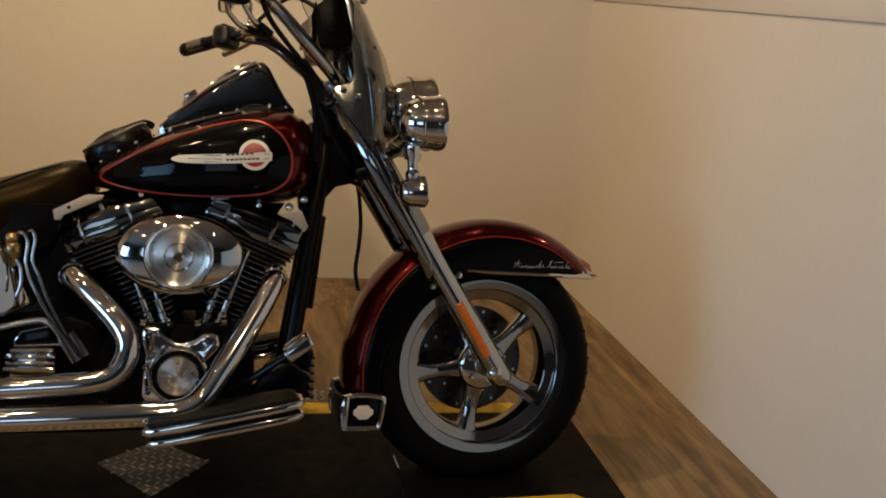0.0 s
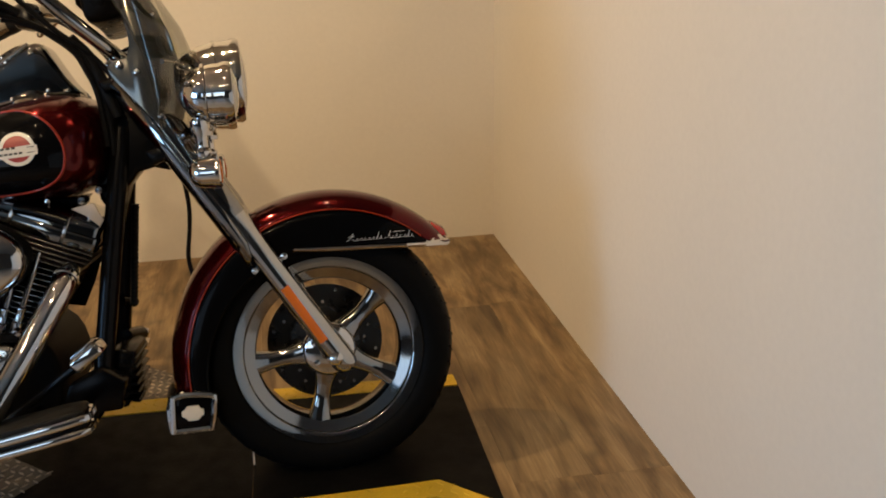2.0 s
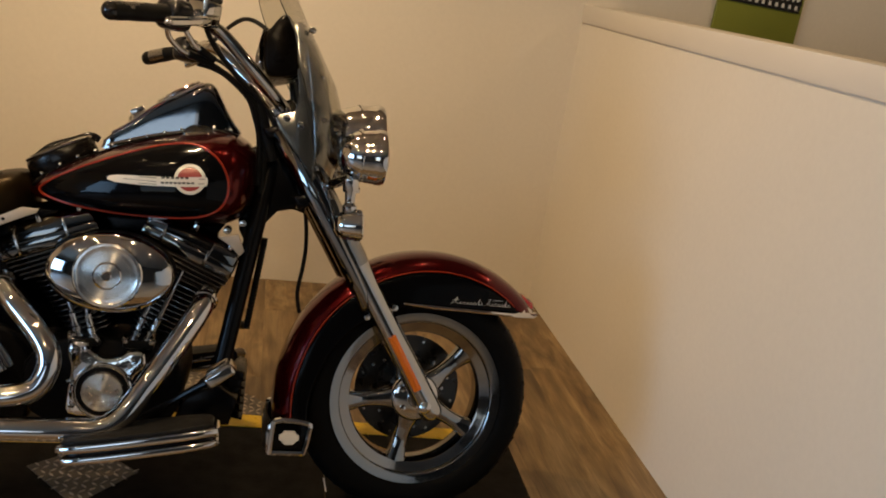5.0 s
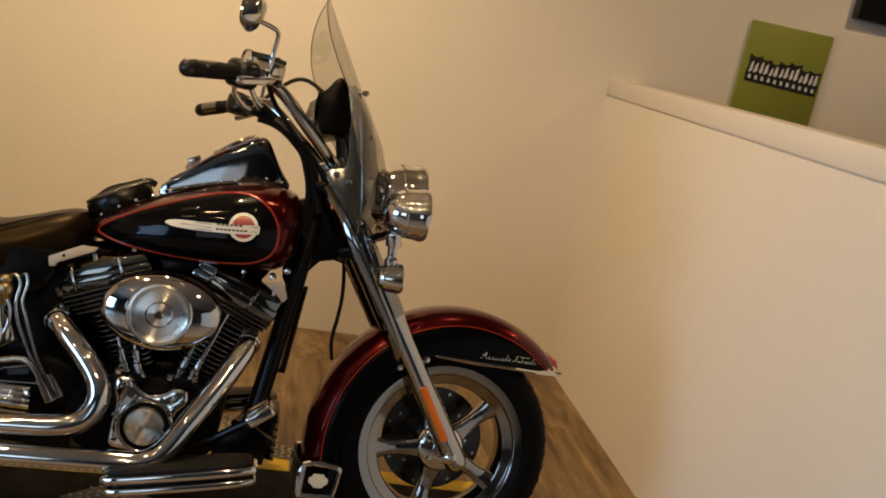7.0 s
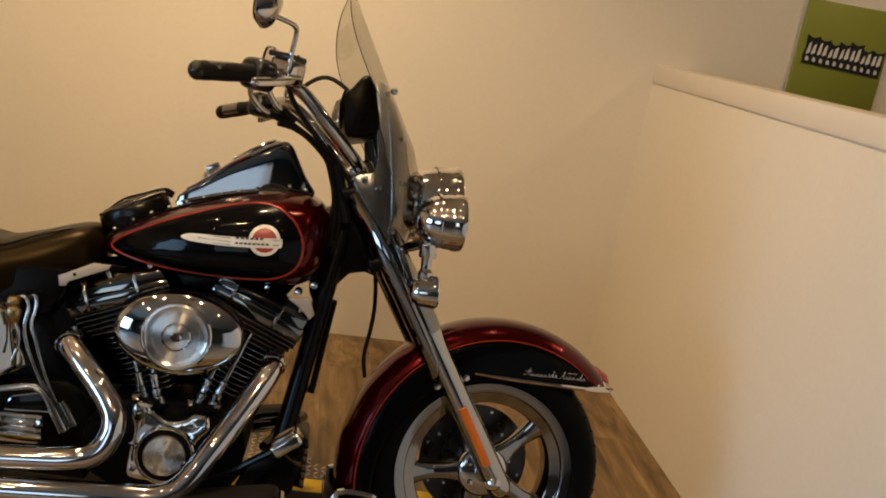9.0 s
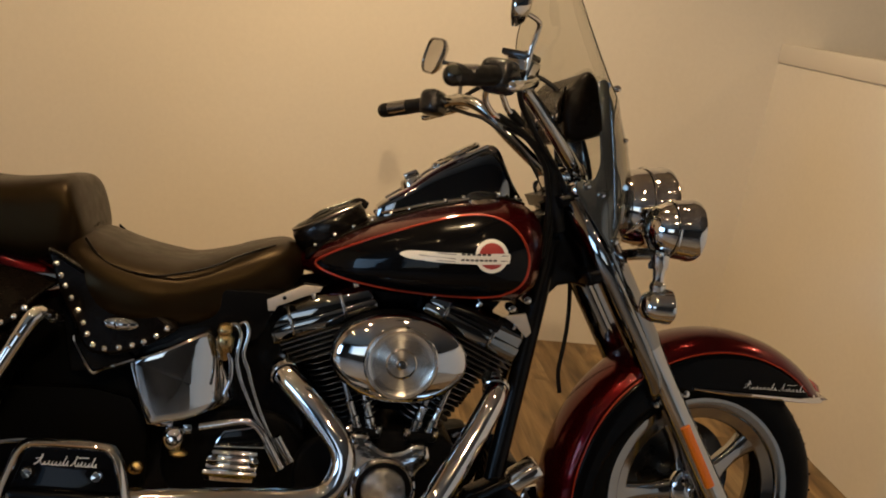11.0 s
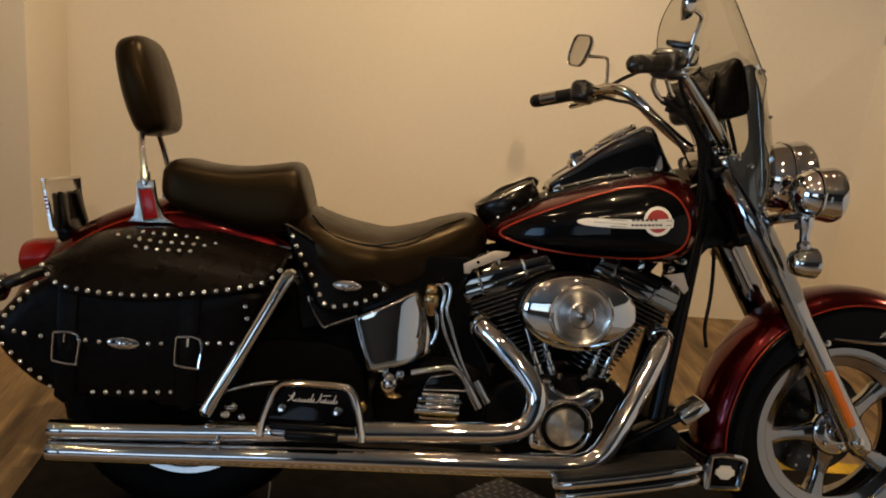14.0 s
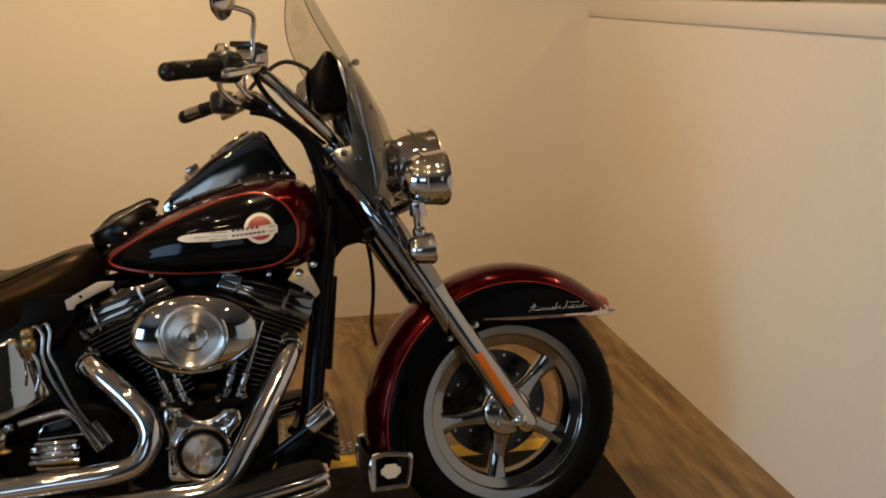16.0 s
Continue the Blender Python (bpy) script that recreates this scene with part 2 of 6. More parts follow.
    bp.inputs["Distance"].default_value = 0.001
    l.new(fine, bp.inputs["Height"])
    l.new(bp.outputs["Normal"], b.inputs["Normal"])
    return m


WOOD = plank_wood()

# ---------------------------------------------------------------- mesh tools


class Shape:
    """Vertices and faces of one mesh, with the slot of each face's material."""

    def __init__(self):
        self.v, self.f, self.s = [], [], []

    def add(self, verts, faces, slot=0):
        o = len(self.v)
        self.v += [tuple(p) for p in verts]
        self.f += [tuple(i + o for i in f) for f in faces]
        self.s += [slot] * len(faces)
        return self

    def loft(self, rings, closed=True, caps=True, slot=0):
        k = len(rings[0])
        verts = [p for r in rings for p in r]
        faces = []
        for a in range(len(rings) - 1):
            for i in range(k if closed else k - 1):
                j = (i + 1) % k
                faces.append((a * k + i, a * k + j, (a + 1) * k + j, (a + 1) * k + i))
        if caps and closed:
            faces.append(tuple(range(k))[::-1])
            faces.append(tuple((len(rings) - 1) * k + i for i in range(k)))
        return self.add(verts, faces, slot)

    def tube(self, points, r, seg=12, smooth=6, caps=True, slot=0, flat=1.0):
        pts = [Vector(p) for p in points]
        rr = list(r) if isinstance(r, (list, tuple)) else [r] * len(pts)
        if smooth > 1 and len(pts) > 2:
            np_, nr = [], []
            for i in range(len(pts) - 1):
                p0, p1, p2, p3 = pts[max(i - 1, 0)], pts[i], pts[i + 1], pts[min(i + 2, len(pts) - 1)]
                for s in range(smooth):
                    t = s / smooth
                    np_.append(0.5 * ((2 * p1) + (p2 - p0) * t + (2 * p0 - 5 * p1 + 4 * p2 - p3) * t * t + (3 * p1 - p0 - 3 * p2 + p3) * t ** 3))
                    nr.append(rr[i] + (rr[i + 1] - rr[i]) * t)
            pts, rr = np_ + [pts[-1]], nr + [rr[-1]]
        d = (pts[1] - pts[0]).normalized()
        up = Vector((0, 1, 0)) if abs(d.y) < 0.9 else Vector((0, 0, 1))
        nrm = (up - d * up.dot(d)).normalized()
        rings = []
        for i, p in enumerate(pts):
            d = (pts[min(i + 1, len(pts) - 1)] - pts[max(i - 1, 0)]).normalized()
            nrm = (nrm - d * nrm.dot(d)).normalized()
            b = d.cross(nrm)
            rings.append([p + rr[i] * (math.cos(2 * math.pi * k / seg) * nrm * flat + math.sin(2 * math.pi * k / seg) * b) for k in range(seg)])
        return self.loft(rings, True, caps, slot)

    def lathe(self, profile, centre, axis, seg=32, slot=0, closed=False):
        """profile: (radius, distance along the axis)."""
        a = Vector(axis).normalized()
        u = a.orthogonal().normalized()
        w = a.cross(u)
        c = Vector(centre)
        rings = [[c + a * h + max(r, 1e-5) * (math.cos(2 * math.pi * k / seg) * u + math.sin(2 * math.pi * k / seg) * w) for k in range(seg)]
                 for r, h in profile]
        if closed:
            rings.append(rings[0])
        return self.loft(rings, True, False, slot)

    def box(self, centre, size, r=0.003, rot=(0, 0, 0), seg=2, slot=0):
        bm = bmesh.new()
        bmesh.ops.create_cube(bm, size=1)
        for v in bm.verts:
            v.co = Vector((v.co.x * size[0], v.co.y * size[1], v.co.z * size[2]))
        if r > 0:
            bmesh.ops.bevel(bm, geom=bm.edges[:], offset=min(r, min(size) * 0.45), segments=seg, affect="EDGES", profile=0.5)
        return self.take(bm, pose(*centre, *rot), slot)

    def prism(self, outline, y0, y1, r=0.004, seg=2, slot=0):
        """An outline in x and z, drawn out from y0 to y1, with rounded rims."""
        bm = bmesh.new()
        f = bm.faces.new([bm.verts.new((x, y0, z)) for x, z in outline])
        got = bmesh.ops.extrude_face_region(bm, geom=[f])
        for v in got["geom"]:
            if isinstance(v, bmesh.types.BMVert):
                v.co.y = y1
        bmesh.ops.recalc_face_normals(bm, faces=bm.faces[:])
        if r > 0:
            rim = [e for e in bm.edges if abs(e.verts[0].co.y - e.verts[1].co.y) < 1e-6]
            bmesh.ops.bevel(bm, geom=rim, offset=r, segments=seg, affect="EDGES", profile=0.5)
        return self.take(bm, Matrix(), slot)

    def take(self, bm, m, slot=0):
        bm.verts.ensure_lookup_table()
        bm.verts.index_update()
        self.add([m @ v.co for v in bm.verts], [[v.index for v in f.verts] for f in bm.faces], slot)
        bm.free()
        return self

    def ball(self, centre, radii, seg=16, rings=8, slot=0):
        c = Vector(centre)
        out = []
        for a in range(rings + 1):
            t = math.pi * a / rings
            s = max(math.sin(t), 1e-4)
            out.append([c + Vector((radii[0] * s * math.cos(2 * math.pi * k / seg), radii[1] * s * math.sin(2 * math.pi * k / seg), radii[2] * math.cos(t)))
                        for k in range(seg)])
        return self.loft(out, True, True, slot)

    def moved(self, m):
        self.v = [tuple(m @ Vector(p)) for p in self.v]
        return self


def mesh_of(name, shape, mats, angle=38):
    me = bpy.data.meshes.new(name)
    me.from_pydata(shape.v, [], shape.f)
    for m in mats if isinstance(mats, (list, tuple)) else [mats]:
        me.materials.append(m)
    me.polygons.foreach_set("material_index", shape.s)
    bm = bmesh.new()
    bm.from_mesh(me)
    bmesh.ops.remove_doubles(bm, verts=bm.verts[:], dist=1e-5)
    bmesh.ops.recalc_face_normals(bm, faces=bm.faces[:])
    bm.to_mesh(me)
    bm.free()
    me.shade_smooth()
    me.set_sharp_from_angle(angle=radians(angle))
    return me


def part(name, shape, mats, parent, label="", angle=38):
    ob = new(name, mesh_of(name, shape, mats, angle))
    ob.parent = parent
    if label:
        ob["label"] = label
    return ob


def pieces(name, shapes, mats, parent, label="", m=None):
    """Several alike parts, each a mesh of its own."""
    for sh in shapes:
        part(name, sh if m is None else sh.moved(m), mats, parent, label)


def script_line(x0, x1, z0, y, tall, loops, r):
    """A handwritten line, as one looping stroke of uneven height that says nothing."""
    sh = Shape()
    hand = random.Random(7)
    half = loops // 2
    for u0, u1, m in ((0.0, 0.54, half + 1), (0.57, 1.0, half)):
        a, b = x0 + (x1 - x0) * u0, x0 + (x1 - x0) * u1
        widths = [hand.uniform(0.6, 1.4) for _ in range(m)]
        widths[0] = 1.9
        total, x, pts = sum(widths), a, []
        for k, w in enumerate(widths):
            step = (b - a) * w / total
            h = tall * (1.0 if k == 0 else (0.9 if k == m - 2 else hand.uniform(0.30, 0.48)))
            for q in range(8):
                p = 2 * math.pi * q / 8
                lift = 0.5 - 0.5 * math.cos(p)
                pts.append((x + step * q / 8 + 0.22 * step * math.sin(p) + 0.35 * h * lift, y, z0 + h * lift))
            x += step
        sh.tube(pts + [(b, y, z0)], r, 5, 2)
    sh.tube([(x0 + (x1 - x0) * 0.02, y, z0 + tall * 0.55), (x0 + (x1 - x0) * 0.13, y, z0 + tall * 0.62)], r, 5, 1)
    sh.tube([(x0 + (x1 - x0) * 0.70, y, z0 + tall * 0.80), (x0 + (x1 - x0) * 0.86, y, z0 + tall * 0.86)], r, 5, 1)
    return sh


def thing(name, shape, mats, label, category, group="", kind="", angle=38):
    return tagged(new(name, mesh_of(name, shape, mats, angle)), label, category, group, kind)


def spline(points, n=6, closed=False):
    """A smooth line through points of any dimension."""
    P = [np.array(p, float) for p in points]
    k = len(P)
    out = []
    for i in range(k if closed else k - 1):
        p0, p1, p2, p3 = (P[(i + d) % k] if closed else P[min(max(i + d, 0), k - 1)] for d in (-1, 0, 1, 2))
        for s in range(n):
            t = s / n
            out.append(0.5 * ((2 * p1) + (p2 - p0) * t + (2 * p0 - 5 * p1 + 4 * p2 - p3) * t * t + (3 * p1 - p0 - 3 * p2 + p3) * t ** 3))
    if not closed:
        out.append(P[-1])
    return out


def table(rows, x):
    """Columns of rows read at x, smoothly, the first column being x."""
    xs = [r[0] for r in rows]
    if x <= xs[0]:
        return rows[0][1:]
    for a in range(len(rows) - 1):
        if x <= xs[a + 1]:
            t = (x - xs[a]) / (xs[a + 1] - xs[a])
            return tuple(rows[a][k] + (rows[a + 1][k] - rows[a][k]) * t for k in range(1, len(rows[0])))
    return rows[-1][1:]


def sharing(name, mesh, parent, place, turn=None, scale=1.0):
    """One more object on a mesh that alike pieces share."""
    ob = new(name, mesh)
    ob.parent = parent
    m = Matrix.Translation(place)
    if turn is not None:
        m = m @ turn
    ob.matrix_local = m @ Matrix.Scale(scale, 4)
    return ob


# ---------------------------------------------------------------- the room
TURN = radians(1.26)  # the walls stand turned a little against the bike


def walls(x, y, z=0.0):
    """A place given along the right wall and the back wall."""
    c, s = math.cos(TURN), math.sin(TURN)
    return Vector((x * c - y * s, x * s + y * c, z))


ROOM = Matrix.Rotation(TURN, 4, "Z")
RW, BW = 1.619, 1.585  # faces of the half wall and of the back wall
W_, E_, S_ = -5.0, 5.0, -6.0


def slab(x0, x1, y0, y1, z0, z1, r=0.0):
    return Shape().box(((x0 + x1) / 2, (y0 + y1) / 2, (z0 + z1) / 2), (x1 - x0, y1 - y0, z1 - z0), r).moved(ROOM)


def structure(name, shape, mat, label, category):
    return thing(name, shape, mat, label, category, kind="structure")


# unseen floor past the planks, made pale to lighten what the chrome mirrors
PALE_FLOOR = material("pale_reflecting_floor", (0.31, 0.293, 0.27), 0.45, grain=0.12, grain_scale=120, stain=0.15, stain_scale=2, bump=0.1)
structure("floor_showroom", slab(W_, E_, S_, -0.95, -0.12, 0.0), PALE_FLOOR, "unseen pale grey floor beyond the planks, added to brighten reflections", "floor")
floor = structure("floor", slab(W_, E_, -0.95, BW, -0.12, -0.006), WOOD, "brown oak-look plank floor", "floor")
structure("ceiling", slab(W_, E_, S_, BW, CEIL, CEIL + 0.12), CEILING, "plain dull brown-grey painted ceiling", "ceiling")
structure("wall_north", slab(W_, E_, BW, BW + 0.15, -0.12, CEIL), WALL, "beige painted plaster back wall", "wall")
def wall_with_window(x0, x1, y0, y1):
    """A wall along y with one window opening in it."""
    w = Shape()
    for ya, yb, za, zb in ((S_, y0, -0.12, CEIL), (y1, BW, -0.12, CEIL), (y0, y1, -0.12, 0.48), (y0, y1, 2.32, CEIL)):
        w.box(((x0 + x1) / 2, (ya + yb) / 2, (za + zb) / 2), (x1 - x0, yb - ya, zb - za), 0)
    return w.moved(ROOM)


structure("wall_west", wall_with_window(W_ - 0.15, W_, -4.95, -2.25), DIM_WALL, "dark painted showroom wall with a wide window", "wall")
structure("wall_east", slab(E_, E_ + 0.15, S_, BW, -0.12, CEIL), GREY_WALL, "dark grey painted showroom wall", "wall")
# added out of view: keeps west window light off the back wall's left part
structure("wall_partition", slab(-2.9, -2.75, -1.5, 1.165, 0, CEIL), WALL, "unseen beige wall added to shade the back wall", "wall")
south = Shape()
for xa, xb, za, zb in ((W_, -3.55, -0.12, CEIL), (-1.05, 1.55, -0.12, CEIL), (-3.55, -1.05, -0.12, 1.0), (-3.55, -1.05, 2.48, CEIL)):
    south.box(((xa + xb) / 2, S_ - 0.075, (za + zb) / 2), (xb - xa, 0.15, zb - za), 0)
structure("wall_south", south.moved(ROOM), GREY_WALL, "dark grey painted showroom wall with a wide shop window", "wall")
structure("wall_south_east", slab(1.55, E_, S_ - 0.15, S_ + 0.003, -0.12, CEIL), GREY_WALL, "dark grey painted showroom wall beside the window wall", "wall")
structure("wall_pillar", slab(W_, -1.645, 1.165, BW, 0, CEIL, 0.004), WALL, "beige painted wall that steps forward beside the back wall", "wall")
half = structure("wall_half", slab(RW, RW + 0.14, -3.2, BW, -0.12, 1.252), WALL, "painted half-height partition wall beside the motorcycle", "wall")
structure("trim_half_wall_joint", slab(RW + 0.006, RW + 0.134, -3.19, BW, 1.252, 1.258), WALL, "narrow open joint under the cap of the half wall", "trim")
structure("trim_half_wall_cap", slab(RW - 0.004, RW + 0.165, -3.205, BW, 1.258, 1.33, 0.003), TRIM, "cream painted board capping the half wall", "trim")


def ceiling_spot(x, y):
    ob = new("ceiling_spot_lamp")
    ob.location = (x, y, CEIL)
    tagged(ob, "small round recessed ceiling spotlight", "ceiling lamp", "ceiling spotlights")
    part("trim_ring", Shape().lathe([(0.068, 0), (0.085, 0), (0.088, -0.006), (0.068, -0.012), (0.068, 0)], (0, 0, -0.001), (0, 0, 1), 24), TRIM, ob)
    return ob


for sx, sy, watts in SPOTS:
    ceiling_spot(sx, sy)

# the green sign on the back wall, past the half wall


def wall_sign():
    ob = new("wall_sign")
    tagged(ob, "square green sign board with a black and white jagged logo", "sign")
    x0, x1, z0, z1, y = 2.193, 2.592, 1.22, 1.695, BW - 0.012
    lx, lw = 2.224, 0.350  # the logo's start and length
    part("board", Shape().box(((x0 + x1) / 2, y, (z0 + z1) / 2), (x1 - x0, 0.018, z1 - z0), 0.003).moved(ROOM), GREEN, ob)
    dark, white = [], []
    rng = random.Random(4)
    # jagged blocks stand for the logo's two rows
    n = 7
    for i in range(n):
        a = lx + lw * i / n
        w = lw / n
        zb = 1.470 - 0.010 * i / n + rng.uniform(-0.004, 0.003)
        zt = zb + 0.066 + (0.012 if i in (0, 4) else rng.uniform(-0.003, 0.006))
        k = 0.0004 * (i % 2)
        dark.append(Shape().prism([(a - 0.008, zb - 0.006), (a + w * 0.4, zb - 0.012), (a + w + 0.008, zb - 0.004), (a + w + 0.003, (zb + zt) / 2), (a + w + 0.007, zt + 0.006), (a + w * 0.5, zt - 0.004), (a - 0.004, zt + 0.008), (a + 0.001, (zb + zt) / 2)],
                   y - 0.0095 - k, y - 0.0125 - k, 0))
        for p0, p1 in ((0.10, 0.40), (0.54, 0.88)):
            j = rng.uniform(-0.005, 0.005)
            top = zb + (zt - zb) * rng.uniform(0.68, 0.90)
            white.append(Shape().prism([(a + w * p0, zb + 0.014 + j), (a + w * (p0 + 0.10), zb + 0.008), (a + w * p1, zb + 0.017), (a + w * (p1 - 0.02), top), (a + w * (p0 + 0.12), top - 0.008 + j)], y - 0.012, y - 0.0155, 0))
    for i in range(11):
        a = lx + lw * i / 11
        w = lw / 11
        zb = 1.442 - 0.012 * i / 11
        dark.append(Shape().prism([(a - 0.004, zb - 0.004), (a + w + 0.003, zb - 0.006), (a + w + 0.004, zb + 0.030), (a - 0.003, zb + 0.029)], y - 0.0098 - 0.0003 * (i % 2), y - 0.0128 - 0.0003 * (i % 2), 0))
        white.append(Shape().prism([(a + w * 0.25, zb + 0.008), (a + w * 0.7, zb + 0.007), (a + w * 0.62, zb + 0.024), (a + w * 0.3, zb + 0.026)], y - 0.0125, y - 0.0150, 0))
    pieces("logo_backing", dark, SIGN_DARK, ob, "", ROOM)
    pieces("logo_block", white, SIGN_WHITE, ob, "", ROOM)


wall_sign()
thing("wall_panel", Shape().box((3.08, BW - 0.03, 2.09), (0.86, 0.05, 0.60), 0.006).moved(ROOM), SCREEN,
                   "black glossy panel hung on the back wall beside the sign", "panel")

# ---------------------------------------------------------------- the motorcycle
# x runs forward, y to its left, z up; it leans to its left on the side stand.
LEAN = radians(11.37)
bike = new("motorcycle")
bike.matrix_world = Matrix.Rotation(-LEAN, 4, "X")
tagged(bike, "dark red and black chrome touring motorcycle leaning on its side stand", "motorcycle")

STEER = (Matrix.Translation((0.967, 0, 0)) @ Matrix.Rotation(radians(4.0), 4, Vector((-0.53, 0, 0.848))) @ Matrix.Translation((-0.967, 0, 0)))
FX, RX, AZ = 0.805, -0.845, 0.300  # axles
GX, GZ = 0.822, 0.303  # centre of the front fender's curve
R_TYRE = 0.315


def steered(shape):
    return shape.moved(STEER)


STUD = mesh_of("stud", Shape().lathe([(0.0052, 0), (0.005, 0.0015), (0.0036, 0.0034), (0.0018, 0.0043), (0.0, 0.0046)], (0, 0, 0), (0, -1, 0), 8), STUD_METAL, 80)

# ---- wheels


def wheel(cx, spin, name, label, k_rim=1.0):
    ob = part(name, Shape().lathe([(0.216 * k_rim, -0.050), (0.224 * k_rim, -0.0575), (0.240, -0.0625), (0.262, -0.067), (0.286, -0.062), (0.302, -0.046), (0.312, -0.022), (R_TYRE, 0),
                                   (0.312, 0.022), (0.302, 0.046), (0.286, 0.062), (0.262, 0.067), (0.240, 0.0625), (0.224 * k_rim, 0.0575), (0.216 * k_rim, 0.050)],
                                  (cx, 0, AZ), (0, 1, 0), 72), TYRE, bike, label)
    grooves = Shape()
    for k in range(48):
        a = 2 * math.pi * k / 48
        for s in (-1, 1):
            r0, r1 = 0.312, 0.2965
            p0 = (cx + (r0 + 0.0015) * math.cos(a), s * 0.016, AZ + (r0 + 0.0015) * math.sin(a))
            p1 = (cx + (r1 + 0.003) * math.cos(a + 0.06), s * 0.052, AZ + (r1 + 0.003) * math.sin(a + 0.06))
            grooves.tube([p0, p1], 0.0028, 4, 1, True)
    part("tread_ribs", grooves, TYRE, ob)["kind"] = "stuff"
    prof = [(0.168, -0.020), (0.1695, -0.036), (0.1715, -0.0405), (0.1745, -0.0420), (0.1935, -0.0470), (0.1955, -0.0480), (0.1968, -0.0535), (0.1985, -0.0560), (0.2005, -0.0570), (0.2205, -0.0600), (0.2235, -0.0560)]
    prof = [(r * k_rim, h) for r, h in prof]
    rim = Shape().lathe(prof + [(r, -h) for r, h in reversed(prof)] + prof[:1], (cx, 0, AZ), (0, 1, 0), 80)
    rm = part("rim", rim, RIM, ob, "polished wheel rim")
    part("rim_lip", Shape().lathe([(r * k_rim, h) for r, h in ((0.1962, -0.050), (0.1970, -0.0548), (0.1988, -0.0576), (0.2008, -0.0585), (0.2212, -0.0618), (0.2242, -0.0580), (0.2242, -0.052))], (cx, 0, AZ), (0, 1, 0), 80), RIM, rm, "flat polished rim lip")
    # five broad cast spokes
    for k in range(5):
        a = spin + k * 2 * math.pi / 5
        sp = Shape()
        half_w = [(0.040, 0.034), (0.060, 0.029), (0.085, 0.0225), (0.115, 0.0200), (0.140, 0.0215), (0.160, 0.0255), (0.180, 0.032)]
        depth = [(0.0, 0.050), (0.040, 0.047), (0.060, 0.041), (0.085, 0.0365), (0.115, 0.0345), (0.140, 0.0355), (0.160, 0.039), (0.180, 0.043)]
        c, s = math.cos(a), math.sin(a)
        rings = []
        for r, w in spline(half_w, 4):
            h, rr = table(depth, r)[0], r * k_rim
            row = [(-1.0, 0.008), (-0.98, h - 0.011), (-0.90, h - 0.0055), (-0.70, h - 0.0022), (-0.35, h - 0.0005), (0.0, h), (0.35, h - 0.0005), (0.70, h - 0.0022), (0.90, h - 0.0055), (0.98, h - 0.011), (1.0, 0.008)]
            rings.append([(cx + rr * c - w * e * s, -y, AZ + rr * s + w * e * c) for e, y in row])
        sp.loft(rings, True)
        part("spoke", sp, RIM, ob)
    hub = Shape().lathe([(0.0, -0.068), (0.020, -0.068), (0.023, -0.064), (0.024, -0.053), (0.056, -0.051), (0.062, -0.047), (0.065, -0.040), (0.066, -0.030), (0.05, -0.02),
                         (0.05, 0.06), (0.0, 0.06)], (cx, 0, AZ), (0, 1, 0), 40)
    part("hub", hub, CHROME, ob, "round chrome wheel hub")
    for k in range(5):
        a = spin + 0.6 + k * 2 * math.pi / 5
        bolt = Shape().lathe([(0.0, -0.060), (0.006, -0.059), (0.0075, -0.055), (0.008, -0.049)], (cx + 0.043 * math.cos(a), 0, AZ + 0.043 * math.sin(a)), (0, 1, 0), 10)
        part("hub_bolt", bolt, CHROME, ob)
    disc = Shape()
    disc.lathe([(0.085, 0.068), (0.146, 0.068), (0.146, 0.073), (0.085, 0.073), (0.085, 0.068)], (cx, 0, AZ), (0, 1, 0), 56)
    disc.lathe([(0.04, 0.060), (0.088, 0.066), (0.088, 0.072), (0.04, 0.066)], (cx, 0, AZ), (0, 1, 0), 40)
    d = part("brake_disc", disc, STEEL, ob, "drilled steel brake disc")
    holes = Shape()
    for k in range(24):
        a = 2 * math.pi * k / 24
        rr = (0.1, 0.116, 0.132)[k % 3]
        holes.lathe([(0.0, 0.0672), (0.0042, 0.0672), (0.0042, 0.0676)], (cx + rr * math.cos(a), 0, AZ + rr * math.sin(a)), (0, 1, 0), 8)
    part("disc_holes", holes, POLISHED, d)["kind"] = "stuff"
    return ob


front_wheel = wheel(FX, radians(43), "front_wheel", "black front tyre on a five-spoke polished wheel", 1.035)
for o in (front_wheel, *front_wheel.children_recursive):
    o.data.transform(STEER)
rear_wheel = wheel(RX - 0.028, radians(10), "rear_wheel", "black rear tyre on a five-spoke polished wheel", 0.93)
for o in (front_wheel, rear_wheel, *[c for w in (front_wheel, rear_wheel) for c in w.children if c.name.startswith("tread_ribs")]):
    for v in o.data.vertices:
        p = bike.matrix_world @ v.co
        if p.z < 0.0095:
            p.z = 0.0095
            v.co = bike.matrix_world.inverted() @ p

# ---- front fender


def fender_inner(th):
    """Radius of the skirt's lower edge at an angle round the axle."""
    a = math.degrees(th)
    if a < 100:
        return min(0.385, 0.243 / math.sin(th))
    t = min((a - 100) / 90, 1)
    return 0.247 + 0.055 * t


